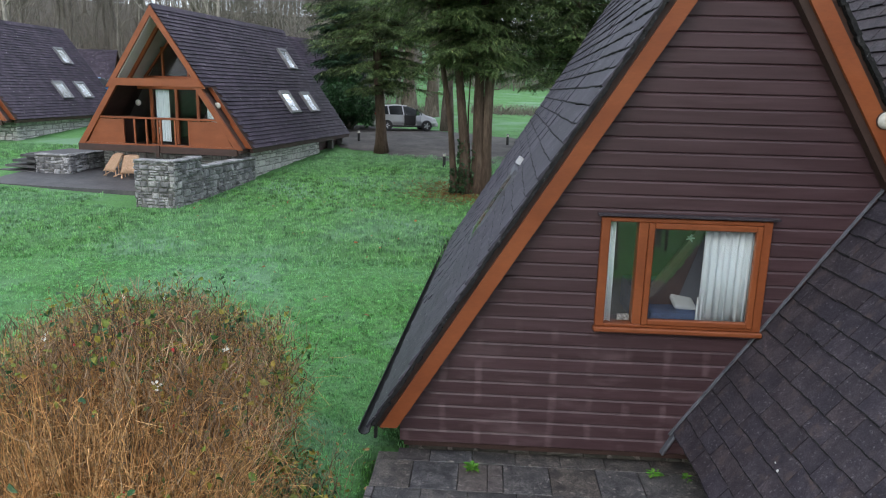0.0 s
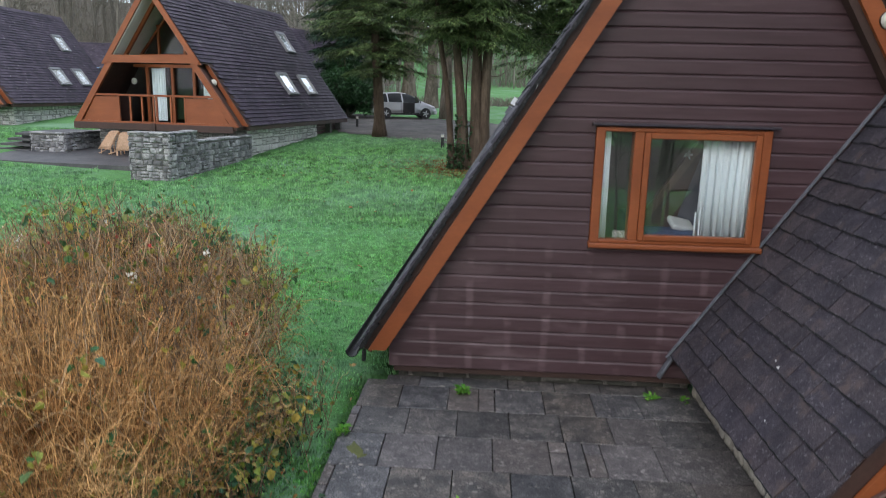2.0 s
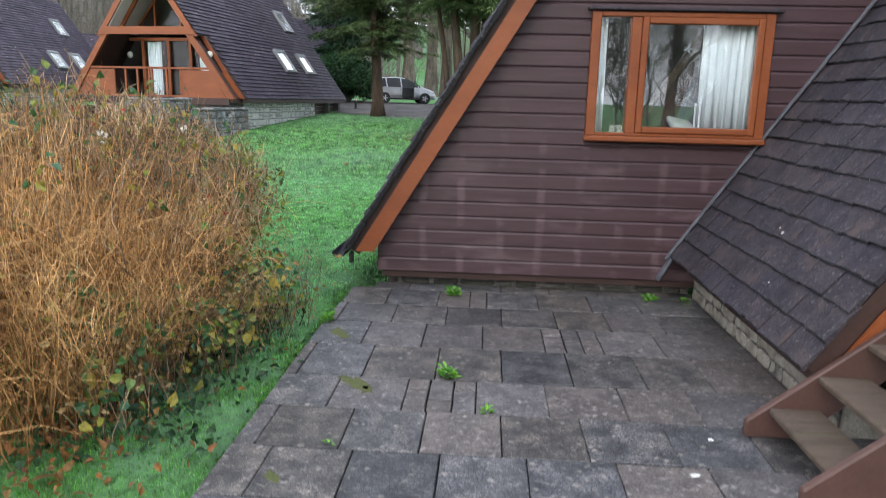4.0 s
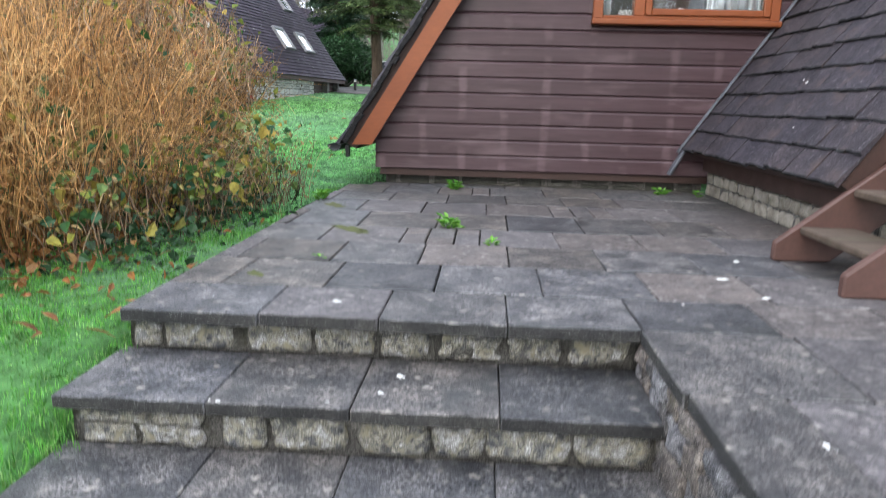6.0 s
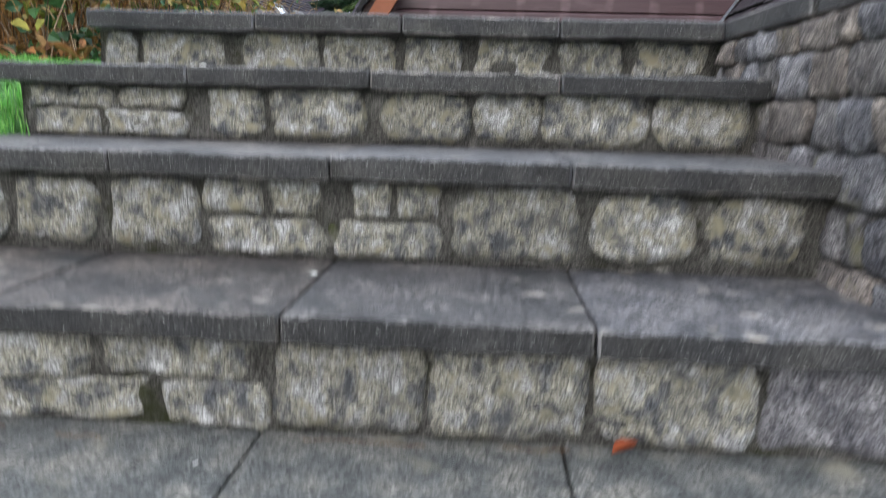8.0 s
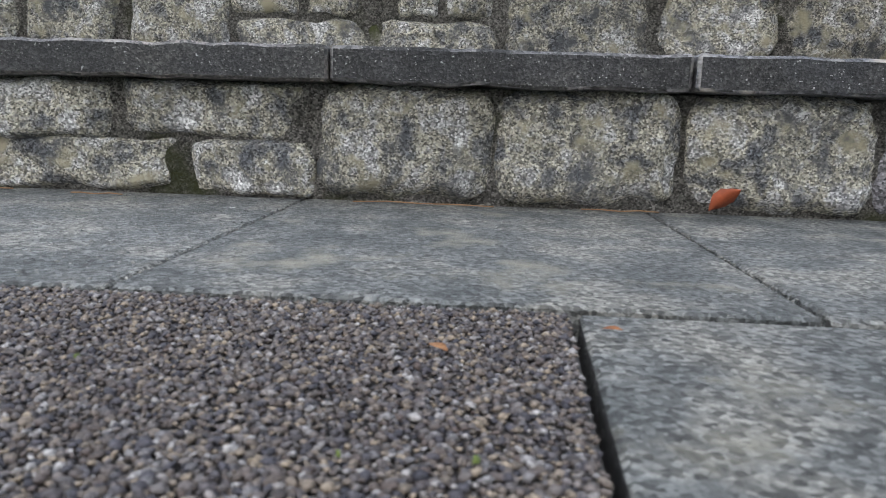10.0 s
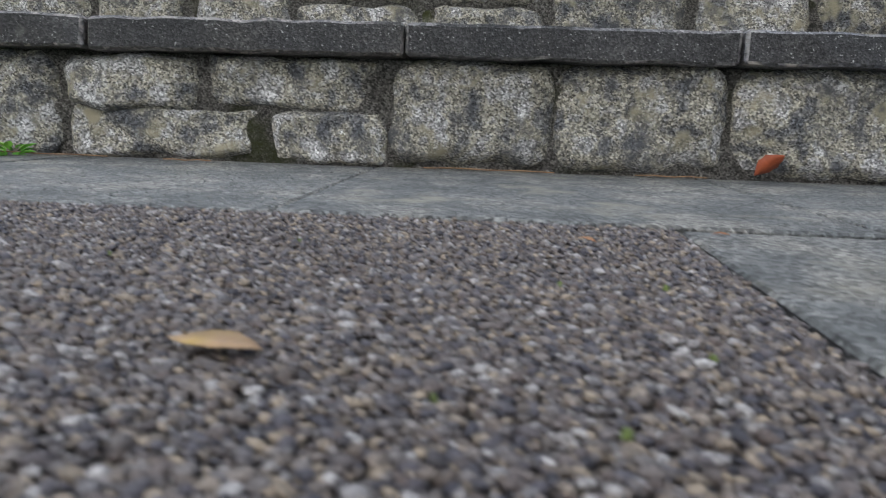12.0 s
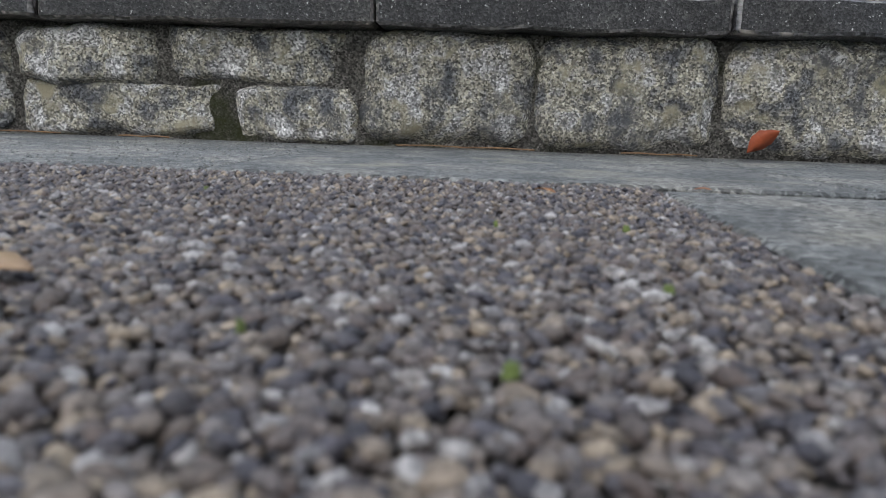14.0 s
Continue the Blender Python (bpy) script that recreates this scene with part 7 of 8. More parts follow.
# ---- white spots, weeds and moss ----
M["dropping"] = material("white_lichen_spot", [(0.45, 0.45, 0.43), (0.7, 0.7, 0.67)], scale=60, rough=0.9, fine=0.15, fine_scale=150, rand=0.05)
M["moss"] = material("yellow_green_moss", [(0.075, 0.085, 0.03), (0.11, 0.12, 0.04)], scale=30, rough=0.95, bump=1.0, bump_scale=250, fine=0.4, fine_scale=200, rand=0.1)


def spot(name, x, y, z, size, mat, label, category, thick=0.003, m=None, flat=1.0):
    bm = bmesh.new()
    n = 16
    ph = R.uniform(0, 9)
    ring = [bm.verts.new((size * (0.5 + 0.16 * math.sin(3 * a + ph) + 0.1 * math.sin(7 * a + ph * 2)) * math.cos(a), flat * size * (0.42 + 0.12 * math.sin(2 * a + ph)) * math.sin(a), 0))
            for a in [2 * math.pi * i / n for i in range(n)]]
    top = [bm.verts.new((v.co.x * 0.7, v.co.y * 0.7, thick)) for v in ring]
    for i in range(n):
        bm.faces.new((ring[i], ring[(i + 1) % n], top[(i + 1) % n], top[i]))
    bm.faces.new(top)
    ob = tagged(part(name, bm, mat, None, smooth=True), label, category, name)
    ob.matrix_world = m if m is not None else pose(x, y, z, 0, 0, R.uniform(0, 360))
    return ob


for x, y, z, sz in [(1.496, 3.608, TOP, 0.034), (1.303, 3.221, TOP, 0.05), (1.378, 2.922, TOP, 0.036), (1.018, 2.775, TOP, 0.014), (-0.271, 2.627, TOP, 0.04), (1.032, 1.645, TOP, 0.04),
                    (0.0, 2.355, 0.579, 0.036), (-0.518, 2.092, 0.579, 0.016), (-0.547, 2.098, 0.579, 0.01), (-0.195, 2.122, 0.579, 0.012), (-0.047, 2.212, 0.579, 0.02),
                    (0.323, 1.315, -0.003, 0.018), (0.472, 1.215, -0.003, 0.012), (-0.233, 1.296, -0.003, 0.012), (-0.14, 1.616, 0.201, 0.016)]:
    spot("white_spot", x, y, z, sz, M["dropping"], "small white spot dried on the paving", "spot", 0.003 if z > 0.3 else 0.0012)
for (x, y, z), sz in zip([(2.289, 4.892, 1.648), (2.118, 4.597, 1.371), (2.302, 4.971, 1.668)], (0.03, 0.018, 0.02)):
    mm = slope_frame(x, z, y, pitch=WPITCH) @ Matrix.Translation((0, 0, 0.02))
    spot("white_spot", 0, 0, 0, sz, M["dropping"], "small white spot dried on the roof tiles", "spot", m=mm)
for x, y, sz in [(-0.5, 4.13, 0.26), (-0.44, 4.06, 0.12), (-0.6, 4.22, 0.09), (-0.82, 5.08, 0.22), (-0.75, 4.98, 0.09), (-0.7, 3.0, 0.12)]:
    spot("moss_patch", x, y, TOP - 0.001, sz, M["moss"], "thin yellow green moss on the paving", "moss", 0.004, flat=0.6)


def weed(x, y, z, size, count):
    w = tagged(empty("weed"), "small green weed growing in a paving joint", "weed", "weeds")
    m = count
    a = rg.uniform(0, 2 * np.pi, m)
    rr_ = rg.uniform(0, 0.35, m) * size
    p = np.stack([x + np.cos(a) * rr_, y + np.sin(a) * rr_, z + rg.uniform(0, 0.5, m) * size], 1)
    d = np.stack([np.cos(a), np.sin(a), rg.uniform(0.1, 0.9, m)], 1)
    v, f = leaves_np(p, d, np.tile(np.array([[0, 0, 1.0]]), (m, 1)) + rg.normal(0, 0.2, (m, 3)), rg.uniform(0.3, 0.6, m) * size, 0.5)
    part("leaf_tuft", mesh_np("leaf_tuft", v, f, M["weed"]), None, w)
    return w


M["fleck"] = material("bright_moss_fleck", [(0.05, 0.07, 0.015), (0.1, 0.13, 0.03)], scale=200, rough=0.9, fine=0.3, fine_scale=900, bump=0, rand=0.3)
M["weed"] = leaf_colours("fresh_weed_leaf", [(0.08, 0.26, 0.03), (0.14, 0.36, 0.05), (0.2, 0.4, 0.06)], 0.5, 0.3)
for x, y, s_, c in [(0.006, 6.235, 0.13, 46), (0.05, 4.30, 0.12, 40), (0.306, 3.80, 0.07, 18), (1.773, 6.30, 0.11, 34), (2.06, 6.28, 0.09, 24), (-0.96, 5.32, 0.12, 40), (-0.5, 3.34, 0.05, 10)]:
    weed(x, y, TOP - 0.01, s_, c)
weed(-0.70, 1.36, -0.01, 0.045, 24)

# green flecks of moss between the pebbles
for _ in range(26):
    x, y = R.uniform(px0 + 0.02, px1 - 0.02), 0.3 + 0.9 * R.random() ** 1.2
    if y < py1 - 0.02:
        spot("moss_fleck", x, y, -0.0016, R.uniform(0.0015, 0.004), M["fleck"], "tiny green moss fleck between the pebbles", "moss", 0.0022)

# ---- trees ----
tg = np.random.RandomState(5)
M["bark_grey"] = material("grey_brown_bark", [(0.15, 0.138, 0.12), (0.235, 0.218, 0.19), (0.33, 0.308, 0.27)], scale=3, rough=0.95, bump=0.8, bump_scale=18, bump_dist=0.02, fine=0.35, fine_scale=12, stretch=(1, 1, 0.25), rand=0.2, spec=0.15)
M["bark_red"] = material("brown_grey_conifer_bark", [(0.042, 0.031, 0.023), (0.078, 0.055, 0.041), (0.125, 0.094, 0.072)], scale=4, rough=0.95, bump=0.9, bump_scale=20, bump_dist=0.02, fine=0.4, fine_scale=14, stretch=(1, 1, 0.2), rand=0.12, spec=0.15)
M["needles"] = leaf_colours("conifer_spray", [(0.03, 0.05, 0.02), (0.056, 0.09, 0.033), (0.092, 0.14, 0.048), (0.038, 0.066, 0.025), (0.21, 0.27, 0.095)], 0.6, 0.15, 1.1, 0.5, 1.6)
M["needles_dark"] = leaf_colours("dark_conifer_spray", [(0.008, 0.024, 0.012), (0.014, 0.04, 0.018), (0.022, 0.055, 0.024)], 0.6, 0.05)
M["laurel"] = leaf_colours("glossy_evergreen_leaf", [(0.012, 0.04, 0.014), (0.025, 0.075, 0.025), (0.045, 0.11, 0.04)], 0.35, 0.1)


def grow(parents, per, length, spread_, bend, lo=0.35, steps=5, up=0.25):
    """Child branch paths from an array of parent paths (k, s, 3)."""
    k, s_, _ = parents.shape
    pk = np.repeat(np.arange(k), per)
    m = len(pk)
    at = tg.uniform(lo, 1.0, m) * (s_ - 1)
    i = np.clip(at.astype(int), 0, s_ - 2)
    f = (at - i)[:, None]
    st_ = parents[pk, i] * (1 - f) + parents[pk, i + 1] * f
    dp = unit_rows(parents[pk, i + 1] - parents[pk, i])
    d_ = unit_rows(dp * (1 - spread_) + unit_rows(tg.normal(0, 1, (m, 3))) * spread_ + np.array([0, 0, up]))
    ln_ = length * tg.uniform(0.5, 1.15, m) * (1.15 - 0.5 * at / (s_ - 1))
    q_ = np.linspace(0, 1, steps)
    out = st_[:, None, :] + d_[:, None, :] * (ln_[:, None] * q_)[:, :, None]
    out += (tg.normal(0, bend, (m, steps, 3)) * ln_[:, None, None]).cumsum(axis=1) * q_[None, :, None]
    out[:, :, 2] += (ln_[:, None] * q_ ** 2) * 0.12
    return out


def bare_tree_mesh(h, seed, r0=0.2, fine=True):
    q_ = np.linspace(0, 1, 8)
    trunk = np.zeros((1, 8, 3))
    trunk[0, :, 2] = h * 0.85 * q_
    trunk[0, :, :2] = tg.normal(0, 0.02 * h, (8, 2)).cumsum(axis=0) * q_[:, None]
    l1 = grow(trunk, 15, h * 0.42, 0.55, 0.08, 0.25, 7, 0.3)
    l2 = grow(l1, 5, h * 0.2, 0.6, 0.09, 0.25, 5)
    l3 = grow(l2, 4, h * 0.10, 0.6, 0.07, 0.2, 3)
    l4 = grow(l3, 5 if fine else 1, h * 0.055, 0.65, 0.07, 0.2, 2)
    vs, fs, base = [], [], 0
    for paths, ra, rb, nn in ((trunk, r0, 0.05, 8), (l1, r0 * 0.32, 0.025, 5), (l2, 0.03, 0.014, 3), (l3, 0.016, 0.009, 3), (l4, 0.010, 0.006, 3)):
        t_ = np.linspace(0, 1, paths.shape[1])
        v, f = tubes_np(paths, np.tile(ra + (rb - ra) * t_, (len(paths), 1)), nn)
        vs.append(v)
        fs.append(f + base)
        base += len(v)
    return mesh_np("bare_tree", np.vstack(vs), np.vstack(fs), M["bark_grey"])


variants = [bare_tree_mesh(h, i, r) for i, (h, r) in enumerate([(15, 0.14), (17, 0.17), (13, 0.12), (16, 0.13), (12, 0.10), (18, 0.19)])]
variants += [bare_tree_mesh(h, i, r, False) for i, (h, r) in enumerate([(15, 0.16), (17, 0.17), (13, 0.13), (16, 0.15), (14, 0.12), (18, 0.19)])]


def plant(k, x, y, sc, label):
    ob = tagged(part("bare_tree", variants[k], None, None), label, "tree", "bare trees")
    ob.matrix_world = pose(x, y, ground_z(x, y) - 0.1, 0, 0, R.uniform(0, 360)) @ Matrix.Scale(sc, 4)
    return ob


for j in range(150):
    y = 50 + 85 * R.random() ** 1.15
    x = R.uniform(-0.95 * y - 4, 0.16 * y)
    if x > -6 and y < 95:
        y += 40
    if -40 < x < -23 and y < 62:
        y += 14
    plant(j % 6 + (6 if y > 72 else 0), x, y, R.uniform(0.75, 1.2), "leafless grey brown woodland tree")
for x, y, k, sc in [(-17.5, 46, 5, 0.9), (-21, 52, 1, 1.0), (-19, 50, 0, 1.0), (-14.5, 52, 3, 1.0), (-31, 46, 1, 1.0), (-35, 50, 5, 0.9), (-11, 56, 1, 0.95), (-8.5, 60, 0, 1.0)]:
    plant(k, x, y, sc, "leafless woodland tree behind the chalets")
# trees mirrored in the gable window, plus unseen ones added to dim low skylight
for x, y, k, sc in [(5.5, -9, 1, 0.9), (8.5, -12, 0, 1.0), (3.5, -14, 5, 0.9), (11, -16, 3, 1.0), (6.5, -18, 1, 1.0), (-6, -16, 0, 0.9), (-14, -12, 3, 1.0), (-22, -4, 1, 1.0), (15, -8, 5, 0.9), (-10, -24, 5, 1.0), (1, -24, 2, 1.1), (18, -20, 0, 1.0), (7.5, -7.5, 2, 0.6), (9, -9.5, 0, 0.55), (10.5, -7, 4, 0.65), (3.5, -8, 4, 0.62), (12.5, -10, 2, 0.6), (3.6, -5.2, 4, 0.42), (4.6, -6.8, 2, 0.4), (6.2, -5.6, 0, 0.36), (7.2, -6.4, 4, 0.44), (8.4, -7.8, 3, 0.36), (5.6, -8.2, 1, 0.36)]:
    plant(k, x, y, sc, "leafless tree out of view, for window reflections and dimmer low sky")

for j in range(40):
    y = R.uniform(130, 175)
    plant(6 + j % 6, R.uniform(-0.85 * y, -2), y, R.uniform(0.9, 1.3), "leafless tree on the wooded ridge")

# undergrowth at the wood's edge
wf_x, wf_y = np.linspace(-150, -12, 60), np.linspace(55, 190, 50)
wv = [(x + 3 * math.sin(y * 0.2) * (x > -14), y + 1.5 * math.sin(x * 0.35) * (y < 56), ground_z(x, y) + 0.12) for y in wf_y for x in wf_x]
wq = [(j * 60 + i, j * 60 + i + 1, (j + 1) * 60 + i + 1, (j + 1) * 60 + i) for j in range(49) for i in range(59)]
M["litter"] = material("brown_leaf_litter", [(0.06, 0.05, 0.04), (0.1, 0.085, 0.066), (0.1, 0.1, 0.07)], scale=0.25, rough=0.95, bump=0.8, bump_scale=3, bump_dist=0.1, fine=0.4, fine_scale=2, rand=0)
tagged(part("woodland_floor", mesh_np("woodland_floor", wv, wq, M["litter"], True), None), "brown leaf litter under the bare trees", "woodland floor", kind="structure")
k = 4000
sx = tg.uniform(-75, 20, k)
sy = np.where(sx > -7, tg.uniform(96, 112, k), 50 + 45 * tg.uniform(0, 1, k) ** 2)
sy = np.where((sx > -40) & (sx < -22) & (sy < 61), sy + 12, sy)
sz = np.array([ground_z(a, b) for a, b in zip(sx, sy)])
q = np.linspace(0, 1, 5)
hh = np.where(sy > 57, tg.uniform(1.5, 7.0, k), tg.uniform(0.8, 3.0, k))
lx_, ly_ = tg.normal(0, 0.45, k), tg.normal(0, 0.45, k)
pp = np.stack([sx[:, None] + lx_[:, None] * hh[:, None] * q ** 1.5, sy[:, None] + ly_[:, None] * hh[:, None] * q ** 1.5, sz[:, None] + hh[:, None] * q], -1)
pp += (tg.normal(0, 0.07, (k, 5, 3)) * hh[:, None, None]).cumsum(axis=1) * q[None, :, None]
side_ = grow(pp, 3, 1.6, 0.7, 0.1, 0.25, 3)
v, f = tubes_np(pp, tg.uniform(0.01, 0.026, k)[:, None] * (1 - 0.7 * q[None]), 3)
v2, f2 = tubes_np(side_, np.tile(np.array([0.011, 0.008, 0.005]), (len(side_), 1)), 3)
v, f = np.vstack([v, v2]), np.vstack([f, f2 + len(v)])
# saplings up the slope
k = 1200
sx, sy = tg.uniform(-125, -8, k), tg.uniform(92, 182, k)
sz = np.array([ground_z(a, b) for a, b in zip(sx, sy)])
hh = tg.uniform(4.0, 11.0, k)
pp = np.stack([sx[:, None] + 0 * q, sy[:, None] + 0 * q, sz[:, None] + hh[:, None] * q], -1)
pp += (tg.normal(0, 0.06, (k, 5, 3)) * hh[:, None, None]).cumsum(axis=1) * q[None, :, None]
side_ = grow(pp, 7, 3.2, 0.6, 0.1, 0.3, 3)
v1, f1 = tubes_np(pp, tg.uniform(0.03, 0.07, k)[:, None] * (1 - 0.7 * q[None]), 3)
v2, f2 = tubes_np(side_, np.tile(np.array([0.025, 0.018, 0.01]), (len(side_), 1)), 3)
v, f = np.vstack([v, v1, v2]), np.vstack([f, f1 + len(v), f2 + len(v) + len(v1)])
M["scrub"] = material("brown_winter_scrub", [(0.115, 0.102, 0.085), (0.18, 0.16, 0.13), (0.165, 0.158, 0.12)], scale=0.4, rough=0.95, bump=0, fine=0.2, fine_scale=3, rand=0, island=0.4)
tagged(part("scrub", mesh_np("scrub", v, f, M["scrub"]), None), "brown winter undergrowth at the edge of the wood", "scrub", kind="stuff")
# unseen brown ground below the paving, added to tone the window reflections
bf_x, bf_y = np.linspace(-40, 40, 41), np.linspace(-60, -20, 21)
bv_ = [(x, y + 0.8 * math.sin(x) * (y > -21), ground_z(x, y) + 0.06) for y in bf_y for x in bf_x]
bq_ = [(j * 41 + i, j * 41 + i + 1, (j + 1) * 41 + i + 1, (j + 1) * 41 + i) for j in range(20) for i in range(40)]
tagged(part("woodland_floor", mesh_np("woodland_floor", bv_, bq_, M["litter"], True), None), "unseen brown ground added for the window reflections", "woodland floor", kind="structure")
q = np.linspace(0, 1, 4)
# rough tussocks at the edge of the field
k = 3000
sx = np.concatenate([tg.uniform(-1, 12, k // 2), tg.uniform(-14, -3.5, k // 2)])
sy = np.concatenate([tg.normal(52, 0.9, k // 2), tg.normal(49, 1.0, k // 2)])
sz = np.array([ground_z(a, b) for a, b in zip(sx, sy)])
hh = tg.uniform(0.2, 0.75, k)
lx_, ly_ = tg.normal(0, 0.6, k), tg.normal(0, 0.6, k)
pp = np.stack([sx[:, None] + lx_[:, None] * hh[:, None] * q, sy[:, None] + ly_[:, None] * hh[:, None] * q, sz[:, None] + hh[:, None] * q], -1)
v, f = tubes_np(pp, tg.uniform(0.01, 0.03, k)[:, None] * (1 - 0.7 * q[None]), 3)
tagged(part("tussocks", mesh_np("tussocks", v, f, M["scrub"]), None), "rough brown tussocks along the field edge", "grass", kind="stuff")


def sprigs_np(p, d, up, size, width):
    """Thin pointed sprigs, one bent quad each."""
    s_ = unit_rows(np.cross(d, up))
    L, W = size[:, None], (size * width)[:, None]
    mid = p + d * L * 0.45 + np.array([0, 0, 0.02])
    v = np.stack([p, mid + s_ * W * 0.5, p + d * L - np.array([0, 0, 1.0]) * L * 0.12, mid - s_ * W * 0.5], 1).reshape(-1, 3)
    return v, np.arange(len(p) * 4).reshape(-1, 4)


def conifer(x, y, trunks, h, z_lo, reach, n_br, mat, label, bark, droop=0.25, size=(0.10, 0.22), dense=40, top_reach=0.25, inner=0, crowd=1.8):
    t = tagged(empty("conifer_tree"), label, "tree")
    z0 = ground_z(x, y)
    for tx, ty, r, lx, ly, th in trunks:
        gz = ground_z(x + tx, y + ty)
        b = bmesh.new()
        n = 12
        pts = [(x + tx + lx * k_ / n + 0.03 * math.sin(k_ * 0.8 + tx * 5), y + ty + ly * k_ / n + 0.04 * math.cos(k_ * 1.1), gz - 0.15 + th * k_ / n) for k_ in range(n + 1)]
        rad_ = [r * (1.6 if k_ == 0 else 1.12 if k_ == 1 else 1) * (1 - 0.55 * k_ / n) for k_ in range(n + 1)]
        tube(b, pts, rad_, 12)
        part("trunk", b, bark, t, smooth=True)
    m = n_br
    zz = z_lo + (h - z_lo) * ((np.arange(m) + tg.uniform(0, 1, m)) / m) ** crowd
    a = tg.uniform(0, 2 * np.pi, m)
    rel = (zz - z_lo) / (h - z_lo)
    ln_ = reach * (1 - (1 - top_reach) * rel) * tg.uniform(0.7, 1.1, m)
    if inner:
        zz[:inner] = z_lo + tg.uniform(0.0, 3.2, inner)
        ln_[:inner] = tg.uniform(0.8, 2.6, inner)
    ti = tg.randint(0, len(trunks), m)
    bx_ = np.array([x + trunks[i][0] for i in ti])
    by_ = np.array([y + trunks[i][1] for i in ti])
    q_ = np.linspace(0, 1, 8)
    rr_ = ln_[:, None] * q_
    dz = ln_[:, None] * (0.18 * q_ - droop * 1.9 * q_ ** 2 + droop * 0.75 * q_ ** 3)
    br_ = np.stack([bx_[:, None] + np.cos(a)[:, None] * rr_, by_[:, None] + np.sin(a)[:, None] * rr_, z0 + zz[:, None] + dz], -1)
    br_ += tg.normal(0, 0.03, br_.shape).cumsum(axis=1)
    v, f = tubes_np(br_, np.tile(0.016 * (1 - 0.8 * q_), (m, 1)), 4)
    tagged(part("branch_mass", mesh_np("branch_mass", v, f, bark), None, t), kind="stuff")
    per = dense
    pk = np.repeat(np.arange(m), per)
    at = tg.uniform(0.06, 1.0, len(pk)) * 7
    i = np.clip(at.astype(int), 0, 6)
    ff = (at - i)[:, None]
    st_ = br_[pk, i] * (1 - ff) + br_[pk, i + 1] * ff
    out = unit_rows(br_[pk, i + 1] - br_[pk, i])
    side = np.cross(out, np.array([0, 0, 1.0])) * np.where(tg.rand(len(pk)) < 0.5, 1, -1)[:, None]
    d_ = unit_rows(out * 0.6 + side * tg.uniform(0.3, 1.1, len(pk))[:, None] + np.array([0, 0, -0.12]) + tg.normal(0, 0.12, (len(pk), 3)))
    sl = tg.uniform(0.25, 0.75, len(pk)) * (ln_[pk] / reach * 0.6 + 0.4)
    fr_ = 12
    fq = np.tile(np.linspace(0.1, 1, fr_), len(pk))
    sp = np.repeat(np.arange(len(pk)), fr_)
    p = st_[sp] + d_[sp] * (sl[sp] * fq)[:, None] + np.array([0, 0, -1.0]) * (sl[sp] * fq ** 2 * 0.2)[:, None]
    sgn = np.where(np.arange(len(sp)) % 2, 1, -1)[:, None]
    s2 = unit_rows(np.cross(d_[sp], np.array([0, 0, 1.0]))) * sgn
    dd = unit_rows(d_[sp] * 0.9 + s2 * 0.75 + np.array([0, 0, -0.16]) + tg.normal(0, 0.14, (len(sp), 3)))
    v, f = sprigs_np(p, dd, np.array([0, 0, 1.0]) + tg.normal(0, 0.3, (len(sp), 3)), tg.uniform(*size, len(sp)), 0.18)
    tagged(part("crown", mesh_np("crown", v, f, mat), None, t), kind="stuff")
    return t


conifer(-0.35, 21.6, [(-0.42, -0.4, 0.11, -0.75, 0, 6.0), (-0.16, -0.4, 0.17, -0.5, 0.3, 7.0), (0.14, -0.4, 0.19, 0.1, 0.4, 8.0), (0.4, -0.38, 0.18, 0.2, 0.5, 9.0), (-0.06, -0.3, 0.03, -0.1, 0.1, 4.5)], 13.0, 3.55, 4.3, 340,
        M["needles"], "big conifer of several trunks with drooping dark green sprays", M["bark_red"], 0.26, (0.1, 0.22), 42, inner=150)
conifer(-4.3, 29.6, [(0, 0, 0.23, -0.35, 0, 9.0)], 14.0, 2.45, 4.0, 220, M["needles"], "single conifer with a reddish trunk beside the drive", M["bark_red"], 0.24, (0.10, 0.22), 36, inner=80)
conifer(-7.7, 38.5, [(0, 0, 0.3, 0, 0, 12.0)], 16.0, 0.6, 1.7, 230, M["needles_dark"], "dense dark column of an old conifer", M["bark_red"], 0.18, (0.18, 0.34), 32, 0.5, crowd=1.0)
conifer(2.7, 23.6, [(0, 0, 0.2, 0.1, 0, 9.0)], 14.0, 3.4, 4.0, 230, M["needles"], "dark conifer close behind the near roof", M["bark_red"], 0.24, (0.10, 0.22), 34, inner=40)
conifer(4.2, 33.0, [(0, 0, 0.3, 0, 0, 12.0)], 15.0, 3.0, 4.4, 130, M["needles"], "dark conifer beyond the near roof", M["bark_red"], 0.24, (0.2, 0.36), 26)

# ivy on the trunks
for tx, ty, h_ in ((-0.5, 21.2, 1.6), (-0.72, 21.2, 0.8)):
    m = 420
    a = tg.uniform(0, 2 * np.pi, m)
    zz = ground_z(tx, ty) + tg.uniform(0, 1, m) ** 1.4 * h_
    p = np.stack([tx + 0.22 * np.cos(a), ty + 0.22 * np.sin(a), zz], 1)
    v, f = leaves_np(p, np.stack([np.cos(a), np.sin(a), tg.normal(-0.3, 0.5, m)], 1), tg.normal(0, 1, (m, 3)), tg.uniform(0.05, 0.11, m), 0.8)
    tagged(part("ivy", mesh_np("ivy", v, f, M["ivy"]), None), "ivy climbing the conifer trunk", "ivy", kind="stuff")
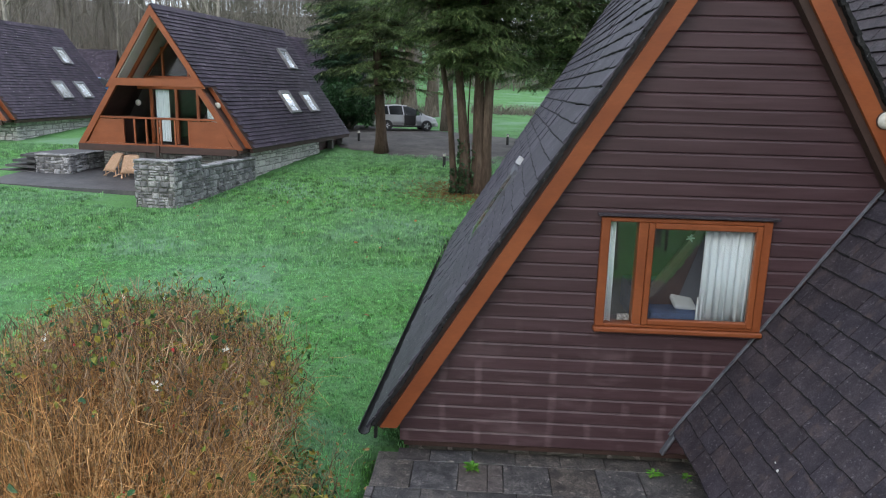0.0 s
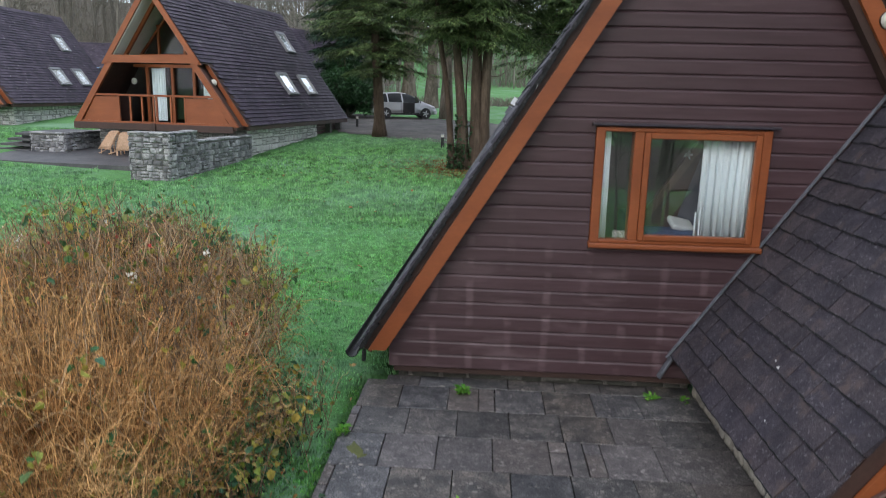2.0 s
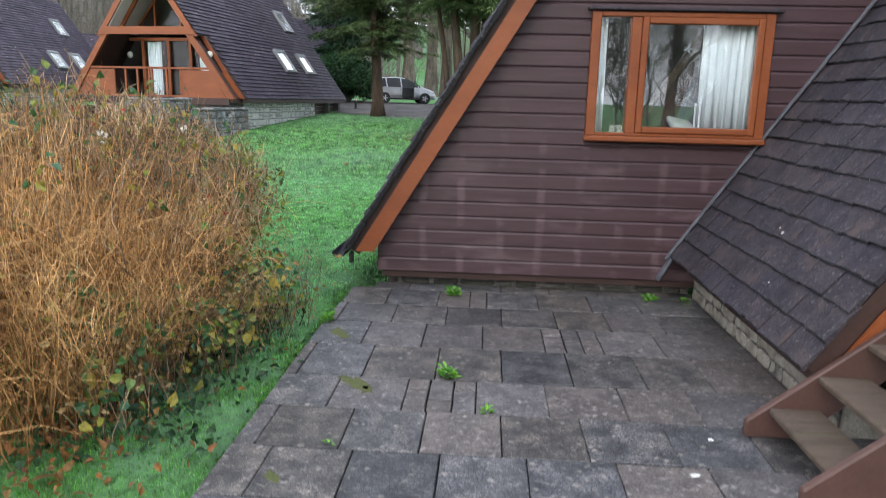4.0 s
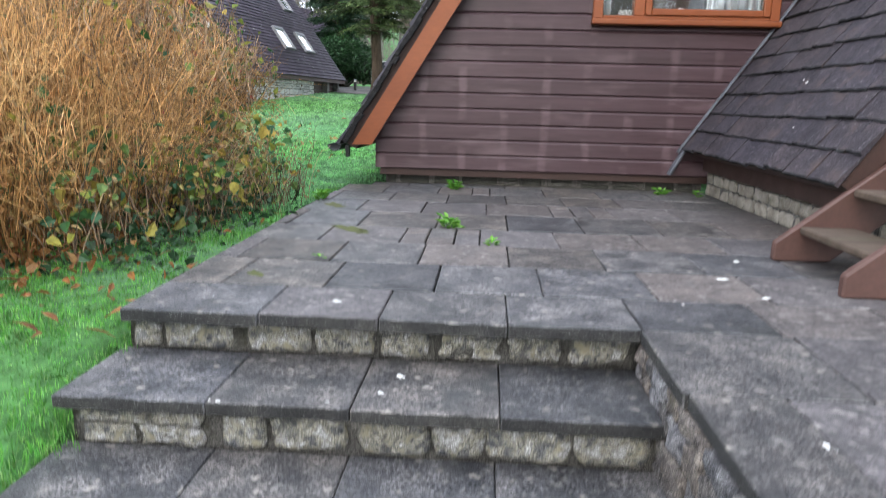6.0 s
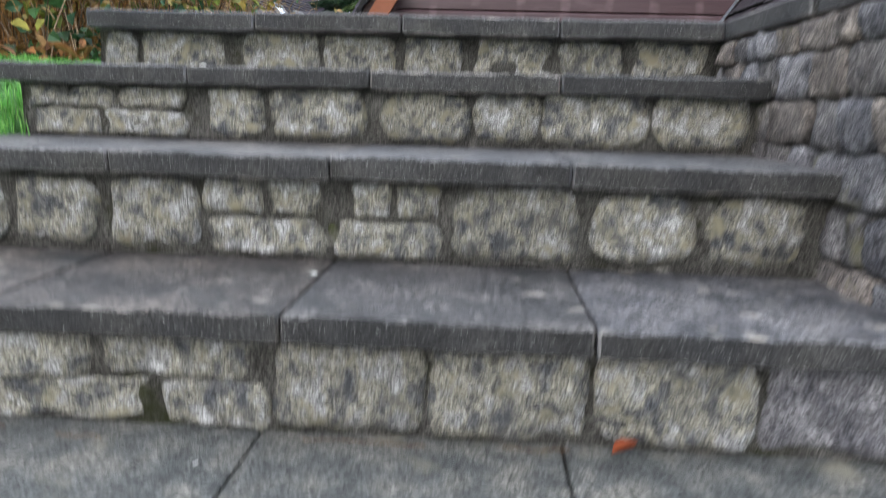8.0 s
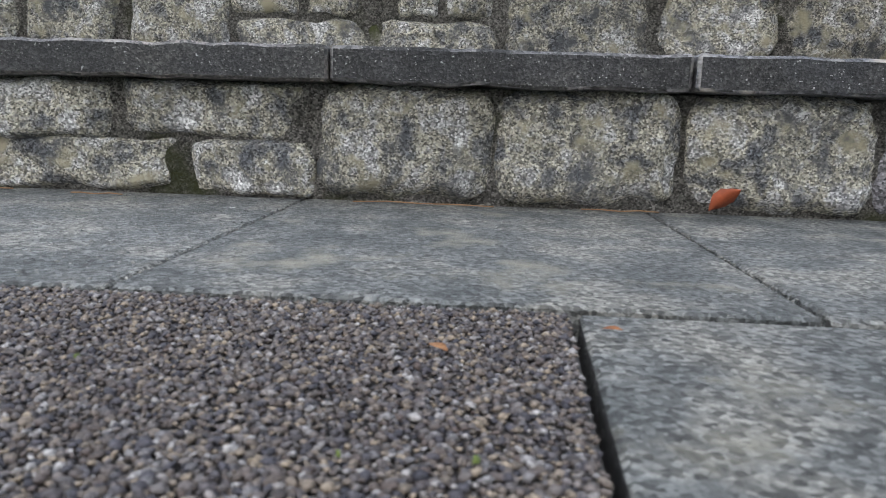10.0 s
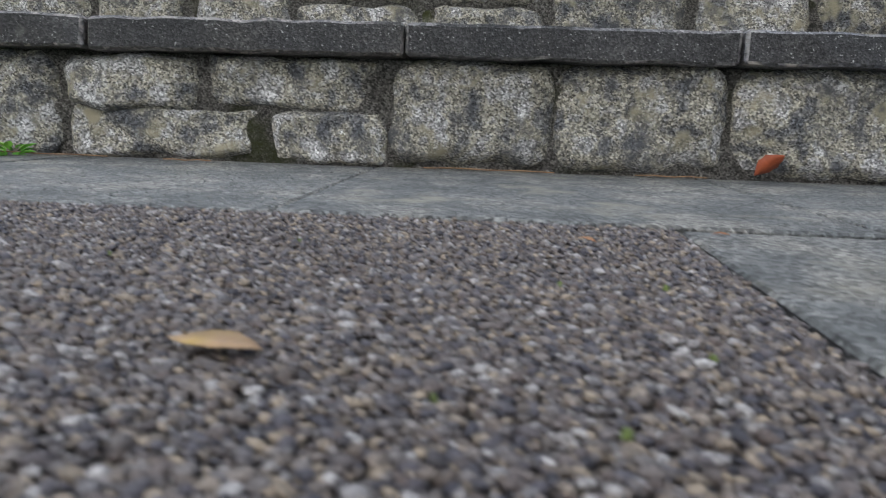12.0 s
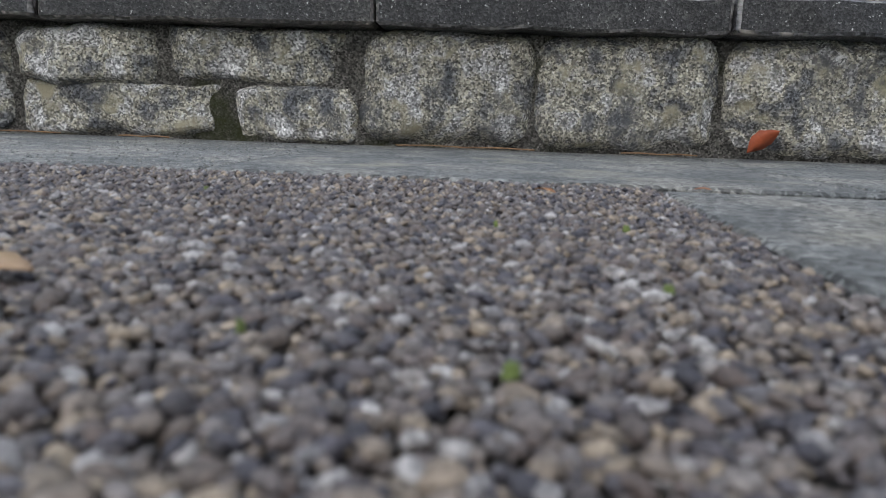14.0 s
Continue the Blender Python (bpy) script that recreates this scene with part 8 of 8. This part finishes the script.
# litter of brown needles round the trunks
m = 5000
p = np.stack([tg.normal(-0.3, 0.9, m), tg.normal(21.6, 0.9, m)], 1)
p = np.column_stack([p, [ground_z(a, b) + 0.03 for a, b in p]])
v, f = leaves_np(p, tg.normal(0, 1, (m, 3)) * np.array([1, 1, 0.15]), np.tile(np.array([[0, 0, 1.0]]), (m, 1)), tg.uniform(0.06, 0.14, m), 0.3)
tagged(part("needle_litter", mesh_np("needle_litter", v, f, M["leaf_dry"]), None), "brown fallen needles under the conifers", "litter", kind="stuff")

# evergreen bushes by the drive
def evergreen(x, y, w, h, m, mat, label, sz=(0.1, 0.2)):
    b = tagged(empty("evergreen_bush"), label, "bush")
    z0 = ground_z(x, y)
    blobs = [(tg.normal(0, 0.45) * w, tg.normal(0, 0.45) * w, tg.uniform(0.25, 0.75) * h, tg.uniform(0.4, 0.62) * w) for _ in range(16)]
    pick_ = tg.randint(0, 16, m)
    dr = unit_rows(tg.normal(0, 1, (m, 3)))
    bl = np.array(blobs)[pick_]
    p = np.stack([x + bl[:, 0], y + bl[:, 1], z0 + bl[:, 2]], 1) + dr * (bl[:, 3] * tg.uniform(0.75, 1.08, m))[:, None]
    p[:, 2] = np.maximum(p[:, 2], z0 + 0.05)
    v, f = leaves_np(p, unit_rows(dr + tg.normal(0, 0.6, (m, 3))), dr + np.array([0, 0, 0.6]), tg.uniform(*sz, m), 0.45)
    tagged(part("foliage", mesh_np("foliage", v, f, mat), None, b), kind="stuff")
    st_ = np.array([[(x, y, z0), (x + c[0] * 0.5, y + c[1] * 0.5, z0 + c[2] * 0.6), (x + c[0], y + c[1], z0 + c[2])] for c in blobs])
    v, f = tubes_np(st_, np.tile(np.array([0.05, 0.035, 0.02]), (16, 1)), 5)
    part("stem_mass", mesh_np("stem_mass", v, f, M["bark_grey"]), None, b)
    return b


evergreen(-7.2, 38.0, 1.5, 3.0, 9000, M["laurel"], "glossy evergreen bush beside the drive")
evergreen(-9.2, 36.5, 1.2, 2.2, 5000, M["laurel"], "glossy evergreen bush behind the chalet")

# old trunks past the car
M["bark_old"] = material("gnarled_brown_grey_bark", [(0.06, 0.05, 0.04), (0.12, 0.1, 0.08), (0.2, 0.17, 0.135)], scale=3, rough=0.95, bump=1.0, bump_scale=9, bump_dist=0.05, fine=0.4, fine_scale=10, stretch=(1, 1, 0.3), rand=0.2, spec=0.15)


def old_trunk(x, y, r, h, label, lean=0.0):
    t = tagged(empty("old_tree"), label, "tree")
    z0 = ground_z(x, y)
    b = bmesh.new()
    n, ns = 14, 18
    rings = []
    for k_ in range(n + 1):
        f_ = k_ / n
        rr_ = r * (1 + 0.55 * (1 - f_) ** 6 + 0.08 * math.sin(f_ * 17)) * (1 - 0.35 * f_)
        rings.append([b.verts.new((x + lean * f_ * h + rr_ * (1 + 0.14 * math.sin(3 * a_ + x + f_ * 2) + 0.07 * math.sin(7 * a_ - f_ * 5)) * math.cos(a_),
                                   y + rr_ * (1 + 0.14 * math.sin(3 * a_ + x + f_ * 2)) * math.sin(a_), z0 - 0.1 + h * f_)) for a_ in [2 * math.pi * c / ns for c in range(ns)]])
    for p_, q_ in zip(rings, rings[1:]):
        for c in range(ns):
            b.faces.new((p_[c], p_[(c + 1) % ns], q_[(c + 1) % ns], q_[c]))
    part("trunk", b, M["bark_old"], t, smooth=True)
    top = np.array([[(x + lean * h, y, z0 + h * 0.55 + 0.2 * i_) for i_ in range(5)]], float)
    l1 = grow(top, 16, 4.5, 0.7, 0.05, 0.0, 6, 0.25)
    l2 = grow(l1, 6, 2.2, 0.55, 0.06, 0.2, 5)
    l3 = grow(l2, 5, 1.0, 0.6, 0.07, 0.2, 4)
    vs, fs, base_ = [], [], 0
    for paths, ra, rb in ((l1, r * 0.3, 0.05), (l2, 0.05, 0.02), (l3, 0.02, 0.008)):
        v, f = tubes_np(paths, np.tile(np.linspace(ra, rb, paths.shape[1]), (len(paths), 1)), 4)
        vs.append(v)
        fs.append(f + base_)
        base_ += len(v)
    tagged(part("branch_mass", mesh_np("branch_mass", np.vstack(vs), np.vstack(fs), M["bark_old"]), None, t), kind="stuff")
    return t


old_trunk(-2.0, 38.9, 0.26, 9.0, "old gnarled grey tree trunk beside the drive")
old_trunk(-5.9, 55.0, 0.42, 9.0, "old pale tree trunk at the field edge")
old_trunk(-3.6, 48.0, 0.35, 9.0, "dark ivy covered tree trunk at the field edge", 0.02)
